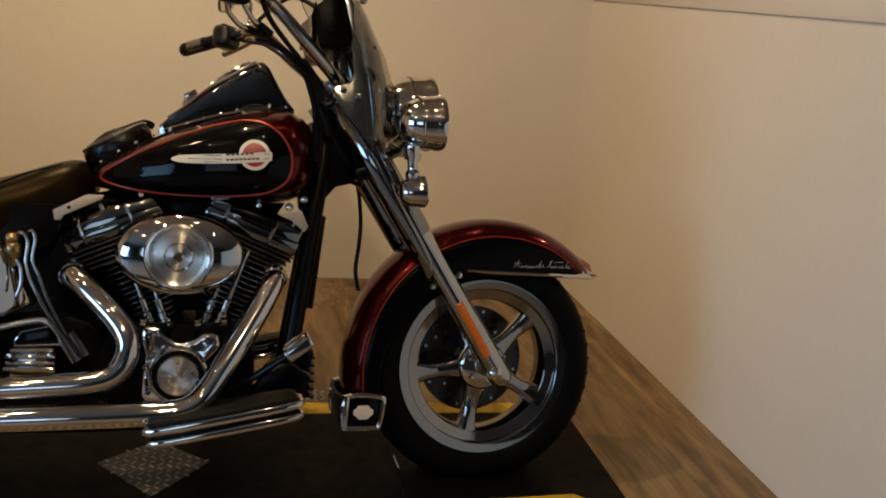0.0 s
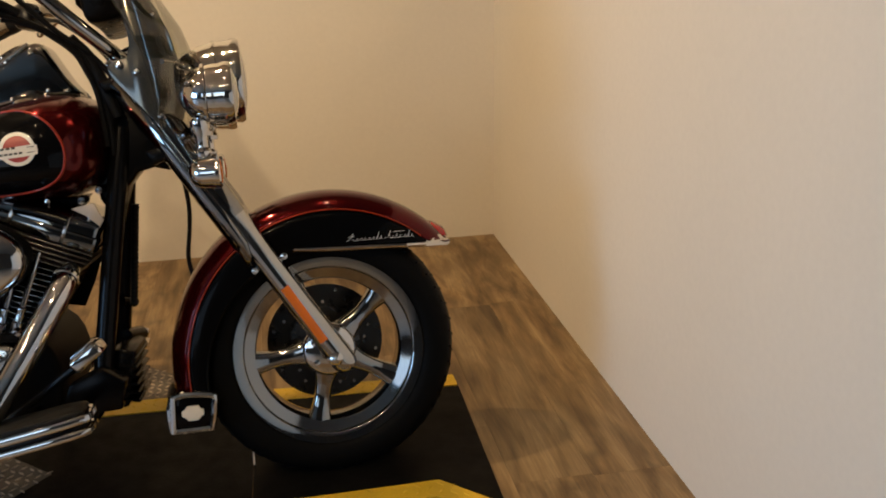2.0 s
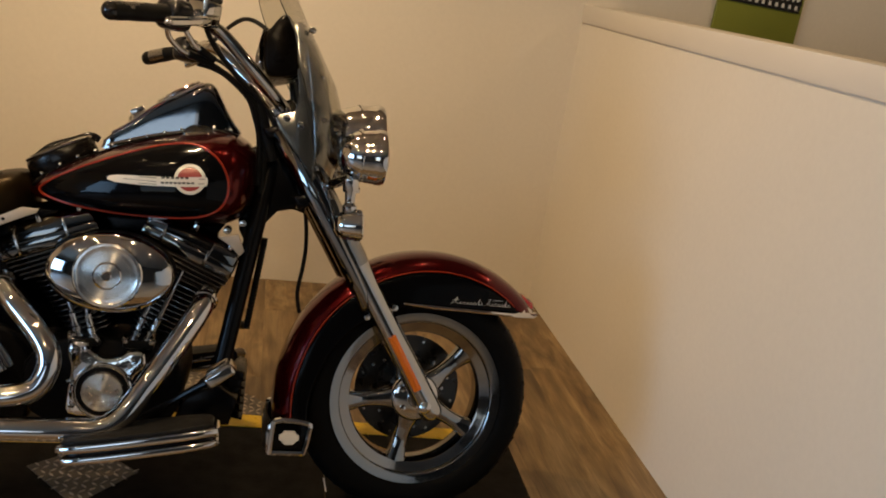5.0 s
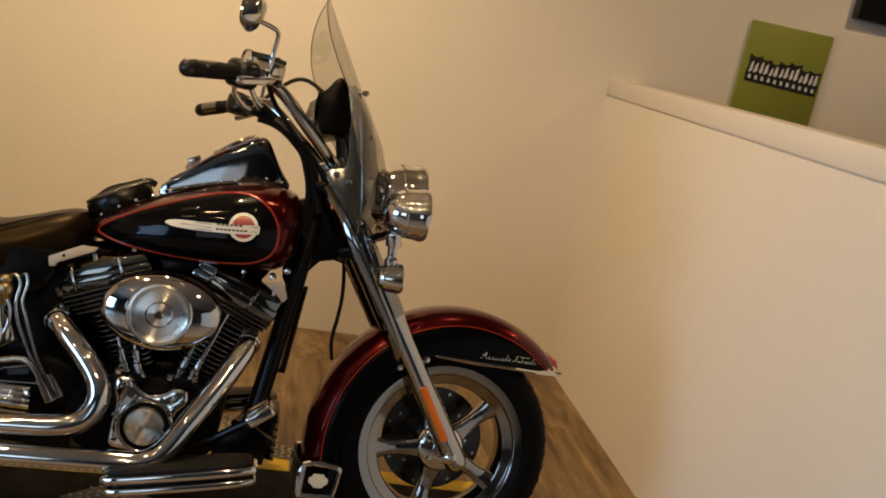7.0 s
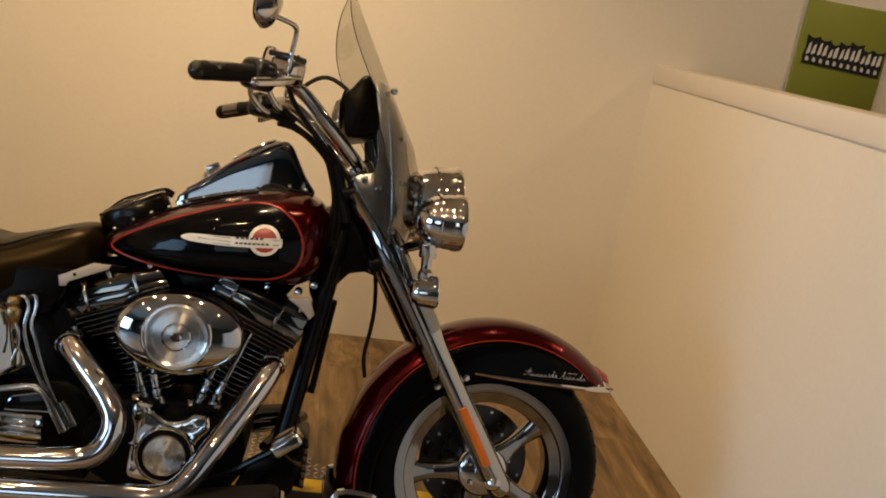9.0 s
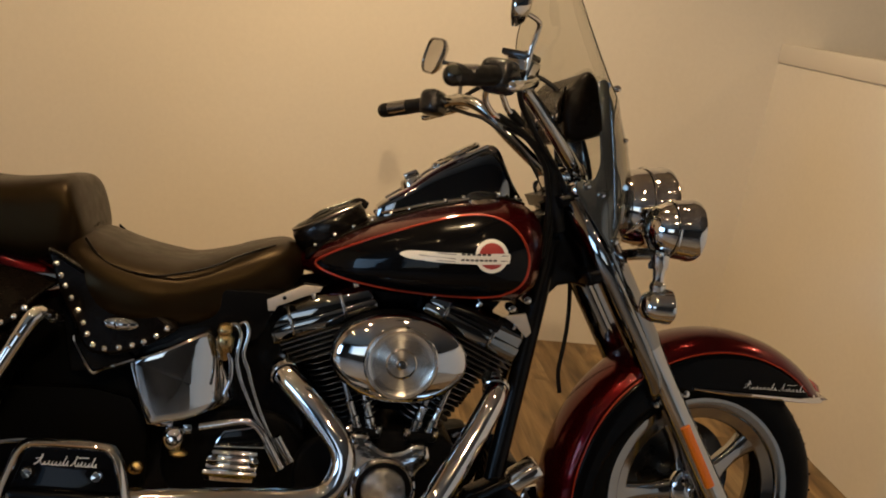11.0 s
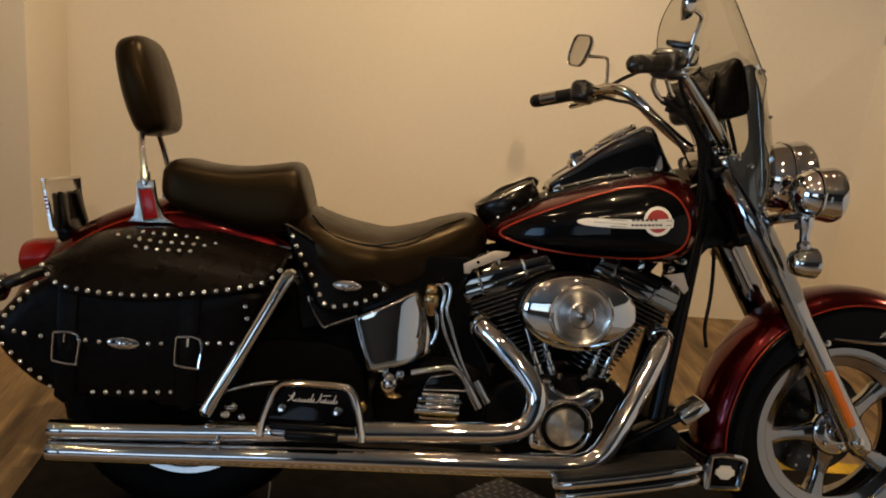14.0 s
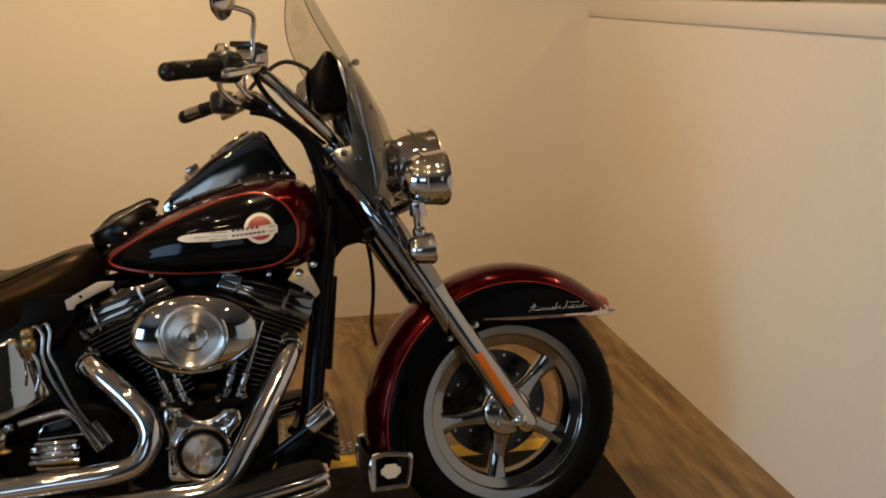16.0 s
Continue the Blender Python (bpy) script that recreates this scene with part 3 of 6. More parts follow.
def front_fender():
    th = [radians(39 + (203 - 39) * k / 60) for k in range(61)]
    crown_sec = [(0.0, 0.384), (0.022, 0.3835), (0.044, 0.379), (0.062, 0.3715), (0.076, 0.361), (0.086, 0.350), (0.092, 0.340)]

    def at(t, y, r):
        # the nose tapers in, the tail flares a little
        a = math.degrees(t)
        k = 0.55 + 0.45 * min(1, max(0, (a - 39) / 26)) ** 0.6
        fl = 1 + 0.035 * max(0, (a - 165) / 40)
        rr = r * fl
        return (GX + rr * math.cos(t), y * k, GZ + rr * math.sin(t))

    s = Shape()
    s.loft([[at(t, y, max(r, min(0.244 / math.sin(t), 0.3835) if t < 1.5 else 0.0)) for y, r in [(-a, b) for a, b in reversed(crown_sec)] + crown_sec[1:]] for t in th], False)
    f = part("front_fender", steered(s), RED, bike, "deep red fender with black side panels and orange pinstripes", 60)
    f.modifiers.new("shell", "SOLIDIFY").thickness = 0.003
    for sgn in (-1, 1):
        p = Shape()
        rows = []
        for t in [radians(46.5 + (203 - 46.5) * k / 60) for k in range(61)]:
            ri = fender_inner(t)
            rows.append([at(t, sgn * (0.092 + 0.005 * min(1, u * 3)), 0.340 + (ri - 0.340) * u) for u in (0, 0.15, 0.35, 0.6, 0.85, 1.0)])
        p.loft(rows, False)
        q = part("side_panel", steered(p), FENDER_BLACK, f, "gloss black fender side panel", 60)
        q.modifiers.new("shell", "SOLIDIFY").thickness = 0.003
        st = Shape().tube([at(t, sgn * 0.0935, 0.341) for t in th[4:]], 0.0018, 6, 1)
        part("pinstripe", steered(st), STRIPE, f)
        tr = Shape().tube([(0.735, sgn * 0.1, 0.556), (0.82, sgn * 0.1, 0.552), (0.95, sgn * 0.099, 0.548), (1.04, sgn * 0.083, 0.543), (1.088, sgn * 0.058, 0.541), (1.116, sgn * 0.035, 0.541)],
                          [0.003, 0.0055, 0.0055, 0.006, 0.008, 0.008], 8, 5)
        part("trim_strip", steered(tr), CHROME, f, "chrome strip along the fender edge")
        # script on the panel, as plain strokes
        sc = script_line(0.858, 1.020, 0.566, sgn * 0.1012, 0.018, 14, 0.00042)
        part("script_line", steered(sc), SIGN_WHITE, f, "pale handwritten flourish")
        # chrome framed flap at the fender's tail
        fl = Shape()
        fl.tube([(0.430, sgn * 0.100, 0.158), (0.434, sgn * 0.101, 0.236), (0.520, sgn * 0.101, 0.236), (0.527, sgn * 0.101, 0.215), (0.518, sgn * 0.100, 0.163), (0.505, sgn * 0.100, 0.158),
                 (0.430, sgn * 0.100, 0.158)], 0.0080, 8, 3)
        fl.tube([(0.432, sgn * 0.104, 0.155), (0.436, sgn * 0.105, 0.240)], 0.007, 8, 1)
        fp = part("flap_frame", steered(fl), CHROME, f, "chrome frame on the fender's tail flap")
        hexa = [(0.478 + 0.026 * cx, 0.198 + 0.020 * cz) for cx, cz in ((-0.95, 0.3), (-0.70, 0.45), (-0.5, 0.85), (0.5, 0.85), (0.70, 0.45), (0.95, 0.3), (0.95, -0.3), (0.70, -0.5), (0.4, -0.9), (-0.4, -0.9), (-0.70, -0.5), (-0.95, -0.3))]
        part("badge", steered(Shape().prism(hexa, sgn * 0.099, sgn * 0.106, 0.0015)), CREAM, fp)
        part("flap_plate", steered(Shape().prism([(0.432, 0.16), (0.522, 0.16), (0.522, 0.236), (0.432, 0.236)], sgn * 0.094, sgn * 0.099, 0.001)), BLACK, fp)
    for k in range(7):
        z = 0.160 + 0.012 * k
        rib = Shape().tube([(0.430, -0.095, z), (0.424, -0.05, z), (0.422, 0, z), (0.424, 0.05, z), (0.430, 0.095, z)], 0.0045, 6, 3)
        part("tail_rib", steered(rib), RUBBER, f)
    nose = Shape()
    ends = ((-1.0, 0.0), (-0.98, 0.35), (-0.85, 0.72), (-0.5, 0.94), (0, 1.0), (0.5, 0.94), (0.85, 0.72), (0.98, 0.35), (1.0, 0.0))
    nose.loft([[(x - 0.012 * h * lean, w * y, z + tall * h) for y, h in ends] for x, w, z, tall, lean in
               ((1.060, 0.074, 0.546, 0.030, 0.0), (1.090, 0.062, 0.543, 0.036, 0.4), (1.112, 0.050, 0.541, 0.034, 0.8), (1.124, 0.040, 0.540, 0.030, 1.0), (1.129, 0.030, 0.541, 0.024, 1.0), (1.130, 0.004, 0.546, 0.010, 1.0))], True)
    nose.moved(Matrix.Translation((-0.009, 0, -0.008)))
    t = part("fender_tip", steered(nose), CHROME, f, "chrome fender tip with a red marker lens")
    lens = Shape().loft([[(1.066, y, 0.588 + dz) for y, dz in ((-0.03, -0.014), (-0.02, 0.0), (0, 0.005), (0.02, 0.0), (0.03, -0.014))],
                         [(1.090, y, 0.580 + dz) for y, dz in ((-0.036, -0.016), (-0.024, 0.002), (0, 0.010), (0.024, 0.002), (0.036, -0.016))],
                         [(1.118, y, 0.562 + dz) for y, dz in ((-0.03, -0.010), (-0.02, 0.006), (0, 0.012), (0.02, 0.006), (0.03, -0.010))],
                         [(1.126, y, 0.553 + dz) for y, dz in ((-0.02, -0.004), (-0.012, 0.002), (0, 0.006), (0.012, 0.002), (0.02, -0.004))]], True)
    lens.moved(Matrix.Translation((-0.006, 0, 0.002)))
    part("marker_lens", steered(lens), LENS_RED, t, "red plastic marker lens")


front_fender()

# ---- fork


def on_fork(z, y=0.0, out=0.0):
    """A place on the fork's line at a height; out: forward of it."""
    return (0.820 - 0.631 * (z - 0.303) + out * 0.846, y, z + out * 0.534)


def fork():
    for sgn in (-1, 1):
        y = sgn * 0.107
        low = Shape().tube([on_fork(0.268, y), on_fork(0.285, y), on_fork(0.34, y), on_fork(0.50, y), on_fork(0.60, y), on_fork(0.645, y)],
                           [0.024, 0.031, 0.0305, 0.0295, 0.0295, 0.0315], 24, 3)
        leg = part("fork_leg", steered(low), LEG_ALLOY, bike, "polished fork lower leg")
        cov = Shape().tube([on_fork(0.645, y), on_fork(0.66, y), on_fork(0.80, y), on_fork(0.968, y)], [0.030, 0.034, 0.035, 0.035], 24, 2)
        part("fork_cover", steered(cov), DIMMED_CHROME, leg, "chrome upper fork cover")
        # sheet that reaches down behind the leg
        rows = []
        for z, w in ((0.965, 1.0), (0.80, 1.0), (0.66, 1.0), (0.590, 0.95), (0.562, 0.72), (0.548, 0.48)):
            rows.append([Vector(on_fork(z, y + 0.036 * math.sin(a) * w * 1.0, -0.005 - 0.039 * math.cos(a))) for a in [radians(-88 * w + 176 * w * k / 10) for k in range(11)]])
        sh = part("cover_skirt", steered(Shape().loft(rows, False)), DIMMED_CHROME, leg, "chrome sheet behind the fork leg", 60)
        sh.modifiers.new("shell", "SOLIDIFY").thickness = 0.002
        part("axle_nut", steered(Shape().lathe([(0.0, -0.020), (0.010, -0.018), (0.016, -0.012), (0.017, 0.0), (0.021, 0.002), (0.021, 0.012)] if sgn < 0 else
                                               [(0.0, 0.020), (0.010, 0.018), (0.016, 0.012), (0.017, 0.0), (0.021, -0.002), (0.021, -0.012)],
                                               (0.812, sgn * 0.125, 0.297), (0, 1, 0), 16)), CHROME, leg)
        a, b = Vector(on_fork(0.346, y + sgn * 0.030, -0.007)), Vector(on_fork(0.478, y + sgn * 0.030, -0.004))
        d = (b - a).normalized()
        n = d.cross(Vector((0, 1, 0)))
        rf = Shape()
        rf.loft([[a + n * (w * 0.011) + Vector((0, sgn * h, 0)) + d * e for w, h in ((-1, -0.004), (-0.9, 0.004), (-0.4, 0.007), (0.4, 0.007), (0.9, 0.004), (1, -0.004))] for e in
                 (0.0, 0.004, (b - a).length - 0.004, (b - a).length)], True)
        part("reflector", steered(rf), AMBER, leg, "long amber side reflector")
        part("fender_bolt", steered(Shape().lathe([(0.0, -0.008), (0.008, -0.006), (0.010, 0.0), (0.010, 0.02)], on_fork(0.525, sgn * 0.107 + sgn * 0.0, 0.037), (0, -sgn, 0), 12)), CHROME, leg)
        part("lower_bolt", steered(Shape().lathe([(0.0, -0.008), (0.007, -0.006), (0.009, 0.0), (0.009, 0.02)], on_fork(0.535, sgn * 0.107, -0.036), (0, -sgn, 0), 12)), CHROME, leg)
    tree = Shape()
    tree.prism([(0.345, 0.955), (0.41, 0.978), (0.425, 0.958), (0.36, 0.93)], -0.128, 0.128, 0.01, 3)
    tree.prism([(0.43, 0.80), (0.50, 0.825), (0.515, 0.795), (0.445, 0.77)], -0.128, 0.128, 0.01, 3)
    tree.tube([(0.375, 0, 0.955), (0.475, 0, 0.795)], 0.035, 20, 1)
    t = part("fork_yoke", steered(tree), FRAME, bike, "black fork yokes and steering head")
    for sgn in (-1, 1):
        part("yoke_cap", steered(Shape().lathe([(0.0, 0.022), (0.014, 0.020), (0.022, 0.012), (0.024, 0.0), (0.024, -0.02)], on_fork(0.975, sgn * 0.107), (-0.53, 0, 0.848), 18)), CHROME, t)
    part("upper_clamp", steered(Shape().box((0.395, 0, 1.0), (0.075, 0.13, 0.05), 0.012, (0, -32, 0))), CHROME, t, "chrome handlebar clamp")
    # shroud round the steering neck
    neck = Shape().prism([(0.31, 0.90), (0.37, 0.93), (0.45, 0.85), (0.478, 0.79), (0.472, 0.758), (0.44, 0.766), (0.405, 0.757), (0.378, 0.725), (0.352, 0.635), (0.315, 0.70), (0.30, 0.80)], -0.045, 0.045, 0.012, 3)
    part("neck_shroud", neck, FRAME, bike, "black steering neck cover")


fork()

# ---- headlamp, passing lamps, turn signals


def lamps():
    bar = Shape()
    bar.tube([(0.555, -0.215, 0.862), (0.545, -0.12, 0.850), (0.53, -0.06, 0.84), (0.525, 0, 0.84), (0.53, 0.06, 0.84), (0.545, 0.12, 0.850), (0.555, 0.215, 0.862)], 0.013, 12, 4)
    part("lamp_bar", steered(bar), CHROME, bike, "chrome bracket bar that carries the lamps")

    def shell(x, y, z, r, length):
        prof = [(0.0, -length), (r * 0.35, -length * 0.97), (r * 0.68, -length * 0.82), (r * 0.90, -length * 0.52), (r * 0.985, -length * 0.2), (r, 0.0),
                (r * 1.035, 0.004), (r * 1.045, 0.016), (r * 1.0, 0.024), (r * 0.92, 0.024)]
        return Shape().lathe(prof, (x, y, z), (1, 0, 0.03), 40), Shape().lathe([(r * 0.93, 0.018), (r * 0.8, 0.026), (r * 0.5, 0.033), (0.0, 0.036)], (x, y, z), (1, 0, 0.03), 32)

    for name, x, y, z, r, length, label in (("headlamp", 0.626, 0, 0.955, 0.094, 0.13, "large round chrome headlamp"),
                                           ("passing_lamp", 0.604, -0.2, 0.914, 0.0635, 0.085, "round chrome passing lamp"),
                                           ("passing_lamp", 0.604, 0.2, 0.914, 0.0635, 0.085, "round chrome passing lamp")):
        a, b = shell(x, y, z, r, length)
        ob = part(name, steered(a), CHROME, bike, label)
        part("lens", steered(b), LENS_CLEAR, ob)
        part("band", steered(Shape().lathe([(r * 1.004, -0.038), (r * 1.012, -0.036), (r * 1.012, -0.033), (r * 1.004, -0.031)], (x, y, z), (1, 0, 0.03), 40)), CHROME, ob)
        if y:
            part("lamp_stem", steered(Shape().lathe([(0.020, 0.0), (0.022, 0.010), (0.016, 0.02), (0.014, 0.045)], (x - 0.045, y, z - 0.088), (0, 0, 1), 18)), CHROME, ob)
    for y in (-0.215, 0.215):
        x, z = 0.572, 0.750
        sig = Shape().lathe([(0.0, -0.048), (0.014, -0.047), (0.026, -0.040), (0.034, -0.024), (0.036, 0.0), (0.0375, 0.004), (0.0375, 0.014), (0.034, 0.018)], (x, y, z), (1, 0, 0.04), 30)
        ob = part("turn_signal", steered(sig), CHROME, bike, "small round chrome front turn signal")
        part("lens", steered(Shape().lathe([(0.034, 0.014), (0.024, 0.020), (0.0, 0.023)], (x, y, z), (1, 0, 0.04), 24)), AMBER, ob)
        stem = Shape().lathe([(0.010, 0.0), (0.017, 0.010), (0.018, 0.022), (0.012, 0.03), (0.013, 0.055), (0.019, 0.063), (0.020, 0.085), (0.013, 0.092)], (x - 0.014, y, z + 0.022), (-0.05, 0, 1), 18)
        part("signal_stem", steered(stem), CHROME, ob)


lamps()

# ---- windshield


def screen_point(y, z):
    rise = [(0.84, 0.528), (0.90, 0.550), (0.95, 0.555), (1.0, 0.550), (1.08, 0.522), (1.2, 0.449), (1.37, 0.356), (1.45, 0.314)]
    bow = 1.15 + 1.5 * min(max((1.16 - z) / 0.12, 0.0), 1.0)  # the lower half is bent back further
    return Vector((table(rise, z)[0] - bow * y * y, y, z))


SCREEN_W = [(0.845, 0.150), (0.90, 0.172), (0.98, 0.186), (1.05, 0.200), (1.11, 0.236), (1.18, 0.258), (1.25, 0.262), (1.31, 0.248), (1.365, 0.208), (1.408, 0.150), (1.430, 0.085), (1.437, 0.03)]


def windshield():
    s = Shape()
    rows = []
    for z, w in spline(SCREEN_W, 4):
        rows.append([screen_point(w * (2 * k / 20 - 1), z) for k in range(21)])
    s.loft(rows, False)
    ob = part("windshield", steered(s), ACRYLIC, bike, "tall clear acrylic windshield", 80)
    edge = [screen_point(-w, z) for z, w in spline(SCREEN_W, 4)] + [screen_point(w, z) for z, w in reversed(spline(SCREEN_W, 4))]
    part("edge_bead", steered(Shape().tube(edge + [edge[0]], 0.0013, 6, 1)), SCREEN_EDGE, ob, "polished edge of the screen")
    for sgn in (-1, 1):
        y = sgn * 0.150
        inner = [(0.408, 1.205), (0.426, 1.10), (0.436, 1.04), (0.432, 1.012), (0.425, 1.000), (0.392, 0.990), (0.395, 0.962), (0.445, 0.90), (0.49, 0.845)]
        outer = [(0.490, 0.858), (0.484, 0.905), (0.476, 0.965), (0.464, 1.04), (0.450, 1.11), (0.433, 1.195), (0.422, 1.21)]
        pl = Shape().prism([(x - 0.015, z) for x, z in spline(inner, 3)[:-1] + spline(outer, 3)], y - 0.0025, y + 0.0025, 0.001)
        br = part("bracket_plate", steered(pl), SATIN, ob, "chrome windshield bracket plate")
        # flange bent forward from the plate to the back of the screen
        rows = []
        for x, z in spline(outer, 3):
            a, b = Vector((x - 0.015, y, z)), screen_point(sgn * 0.115, z) - Vector((0.004, 0, 0))
            c = screen_point(sgn * 0.160, z) - Vector((0.010, 0, 0))
            rows.append([a * (1 - t) ** 2 + c * 2 * t * (1 - t) + b * t * t for t in (0.0, 0.15, 0.3, 0.5, 0.7, 0.85, 1.0)])
        part("bracket_flange", steered(Shape().loft(rows, False)), SATIN, br, "", 70).modifiers.new("shell", "SOLIDIFY").thickness = 0.002
        for x, z in ((0.405, 0.985), (0.44, 0.97), (0.482, 0.874)):
            bolt = Shape().lathe([(0.0, -0.009), (0.006, -0.008), (0.009, -0.002), (0.009, 0.004)], (x - 0.008, y + sgn * 0.004, z), (0, -sgn, 0), 12)
            part("bolt", steered(bolt), CHROME, br)
        p = screen_point(y, 1.195)
        part("knob", steered(Shape().ball((p.x + 0.012, y, 1.195), (0.010, 0.008, 0.008), 12, 6)), CHROME, ob)
        part("rivet", steered(Shape().ball((screen_point(y, 1.09).x + 0.003, y, 1.09), (0.005, 0.005, 0.005), 8, 4)), CHROME, ob)
    for z in (1.20, 0.99):
        st = Shape().tube([screen_point(-0.15, z) - Vector((0.006, 0, 0)), screen_point(0, z) - Vector((0.006, 0, 0)), screen_point(0.15, z) - Vector((0.006, 0, 0))], 0.006, 8, 6)
        part("cross_strip", steered(st), CHROME, ob)
    # leather pouch that hangs behind the screen
    bag = Shape()
    sec = [(0.336, 1.168), (0.352, 1.190), (0.374, 1.220), (0.392, 1.222), (0.408, 1.196), (0.430, 1.112), (0.424, 1.092), (0.37, 1.076), (0.345, 1.090)]
    sm = [tuple(p) for p in spline(sec, 3, True)]
    bag.loft([[(0.395 + (x - 0.395) * k - 0.5 * y * y, y, 1.14 + (z - 1.14) * k) for x, z in sm] for y, k in
              ((-0.155, 0.80), (-0.150, 0.94), (-0.135, 1.0), (-0.06, 1.02), (0.0, 1.03), (0.06, 1.02), (0.135, 1.0), (0.150, 0.94), (0.155, 0.80))], True)
    wb = part("screen_pouch", steered(bag), LEATHER, bike, "black leather windshield pouch with studs", 60)
    flap = Shape().loft([[(0.340 - 0.5 * y * y, y, 1.185), (0.333 - 0.5 * y * y, y, 1.15), (0.336 - 0.5 * y * y, y, 1.115 - 0.012 * math.cos(y * 11))] for y in [-0.14 + 0.28 * k / 12 for k in range(13)]], False)
    fo = part("pouch_flap", steered(flap), LEATHER, wb)
    fo.modifiers.new("shell", "SOLIDIFY").thickness = 0.005
    for k in range(7):
        y = -0.125 + 0.25 * k / 6
        sharing("stud", STUD, wb, STEER @ Vector((0.331 - 0.5 * y * y, y, 1.125)), Matrix.Rotation(radians(-90), 4, "Z"))


windshield()

# ---- handlebar and controls


def handlebar():
    side = [(0.400, 0.0, 1.010), (0.396, 0.062, 1.007), (0.384, 0.106, 1.015), (0.307, 0.158, 1.085), (0.252, 0.180, 1.138), (0.222, 0.196, 1.159), (0.195, 0.226, 1.168), (0.168, 0.280, 1.167), (0.125, 0.335, 1.158), (0.030, 0.420, 1.136)]
    for_bar = [(x, -y, z) for x, y, z in reversed(side)] + side[1:]
    bar = part("handlebar", steered(Shape().tube(for_bar, 0.0155, 16, 5)), BAR_CHROME, bike, "wide chrome handlebar")
    for sgn in (-1, 1):
        def P(x, y, z):
            return Vector((x, sgn * y, z))
        a, b = P(0.125, 0.333, 1.159), P(0.026, 0.424, 1.136)
        d = (b - a).normalized()
        g = Shape()
        prof = [0.018, 0.0195, 0.0185, 0.0195, 0.0195, 0.0185, 0.0195, 0.019]
        g.tube([a + (b - a) * k / 7 for k in range(8)], prof, 16, 3)
        gr = part("grip", steered(g), RUBBER, bar, "black rubber handlebar grip")
        part("grip_band", steered(Shape().tube([a + d * 0.060 + Vector((-0.003, -0.003, 0.0015)), a + d * 0.115 + Vector((-0.003, -0.003, 0.0015))], 0.0178, 16, 1)), MACHINED, gr, "metal inlay of the grip")
        part("grip_end", steered(Shape().ball(b, (0.019, 0.019, 0.0195), 16, 8)), GRIP_END, gr, "glossy black domed grip end")
        h = Shape().box(P(0.136, 0.314, 1.161), (0.070, 0.060, 0.066), 0.020, (0, 6, sgn * 46), 4)
        sw = part("switch_housing", steered(h), SCREEN, bar, "black switch housing")
        for k in range(3):
            bt = Shape().box(P(0.128 + 0.012 * k, 0.285 - 0.012 * k, 1.19 - 0.01 * k), (0.012, 0.01, 0.008), 0.003)
            part("switch_button", steered(bt), RUBBER, sw)
        if sgn < 0:
            res = Shape().box(P(0.194, 0.258, 1.182), (0.056, 0.052, 0.056), 0.008, (0, 8, sgn * 40), 3)
            mc = part("brake_reservoir", steered(res), CHROME, bar, "chrome brake fluid reservoir with a black lid")
            part("lid", steered(Shape().box(P(0.190, 0.258, 1.215), (0.062, 0.058, 0.013), 0.004, (0, 8, sgn * 40), 2)), SCREEN, mc)
            for u, w in ((-0.018, -0.014), (0.018, -0.014), (-0.018, 0.014), (0.018, 0.014)):
                part("lid_screw", steered(Shape().ball(P(0.189 + u * 0.77 - w * 0.64, 0.258 + u * 0.64 + w * 0.77, 1.2215), (0.004, 0.004, 0.002), 8, 4)), CHROME, mc)
        else:
            part("clutch_perch", steered(Shape().box(P(0.195, 0.262, 1.168), (0.045, 0.036, 0.036), 0.008, (0, 6, sgn * 42), 2)), CHROME, bar)
        lv = Shape().tube([P(0.220, 0.268, 1.168), P(0.206, 0.318, 1.158), P(0.172, 0.372, 1.144), P(0.136, 0.418, 1.132)], [0.008, 0.007, 0.0065, 0.007], 8, 4, True, 0, 1.4)
        lv.ball(P(0.134, 0.420, 1.1315), (0.009, 0.009, 0.009), 10, 6)
        part("lever", steered(lv), CHROME, bar, "chrome lever")
        # mirror on a bent stem
        stem = Shape().tube([P(0.195, 0.288, 1.185), P(0.197, 0.296, 1.222), P(0.201, 0.312, 1.256), P(0.197, 0.326, 1.268), P(0.180, 0.345, 1.272), P(0.148, 0.375, 1.274)], 0.0055, 10, 4)
        mir = part("mirror", steered(stem), CHROME, bar, "oval chrome mirror on a bent stem")
        c = P(0.140, 0.388, 1.291)
        look_back = Vector((-0.93, -sgn * 0.32, 0.02)).normalized()
        ac = Vector((0, 0, 1)).cross(look_back).normalized()
        upv = look_back.cross(ac)
        ring = []
        for k in range(32):
            t = 2 * math.pi * k / 32
            ring.append((0.060 * math.copysign(abs(math.cos(t)) ** 0.62, math.cos(t)) * (1 + 0.12 * math.sin(t)), 0.043 * math.copysign(abs(math.sin(t)) ** 0.62, math.sin(t)) + 0.016 * math.cos(t) * sgn * -1))
        ring = [(u * 0.84 + 0.58 * w * sgn, w) for u, w in ring]
        body = Shape().loft([[c + ac * u * s + upv * w * s + look_back * h for u, w in ring] for s, h in ((0.05, -0.022), (0.5, -0.019), (0.85, -0.010), (1.0, 0.0), (1.03, 0.004), (1.0, 0.008), (0.90, 0.007))], True)
        part("mirror_shell", steered(body), CHROME, mir)
        part("mirror_rim", steered(Shape().tube([c + ac * u * 0.965 + upv * w * 0.965 + look_back * 0.0085 for u, w in ring + ring[:1]], 0.0032, 8, 1)), DIMMED_CHROME, mir)
        part("mirror_glass", steered(Shape().add([c + ac * u * 0.905 + upv * w * 0.905 + look_back * 0.0065 for u, w in ring], [tuple(range(32))])), MIRROR, mir)
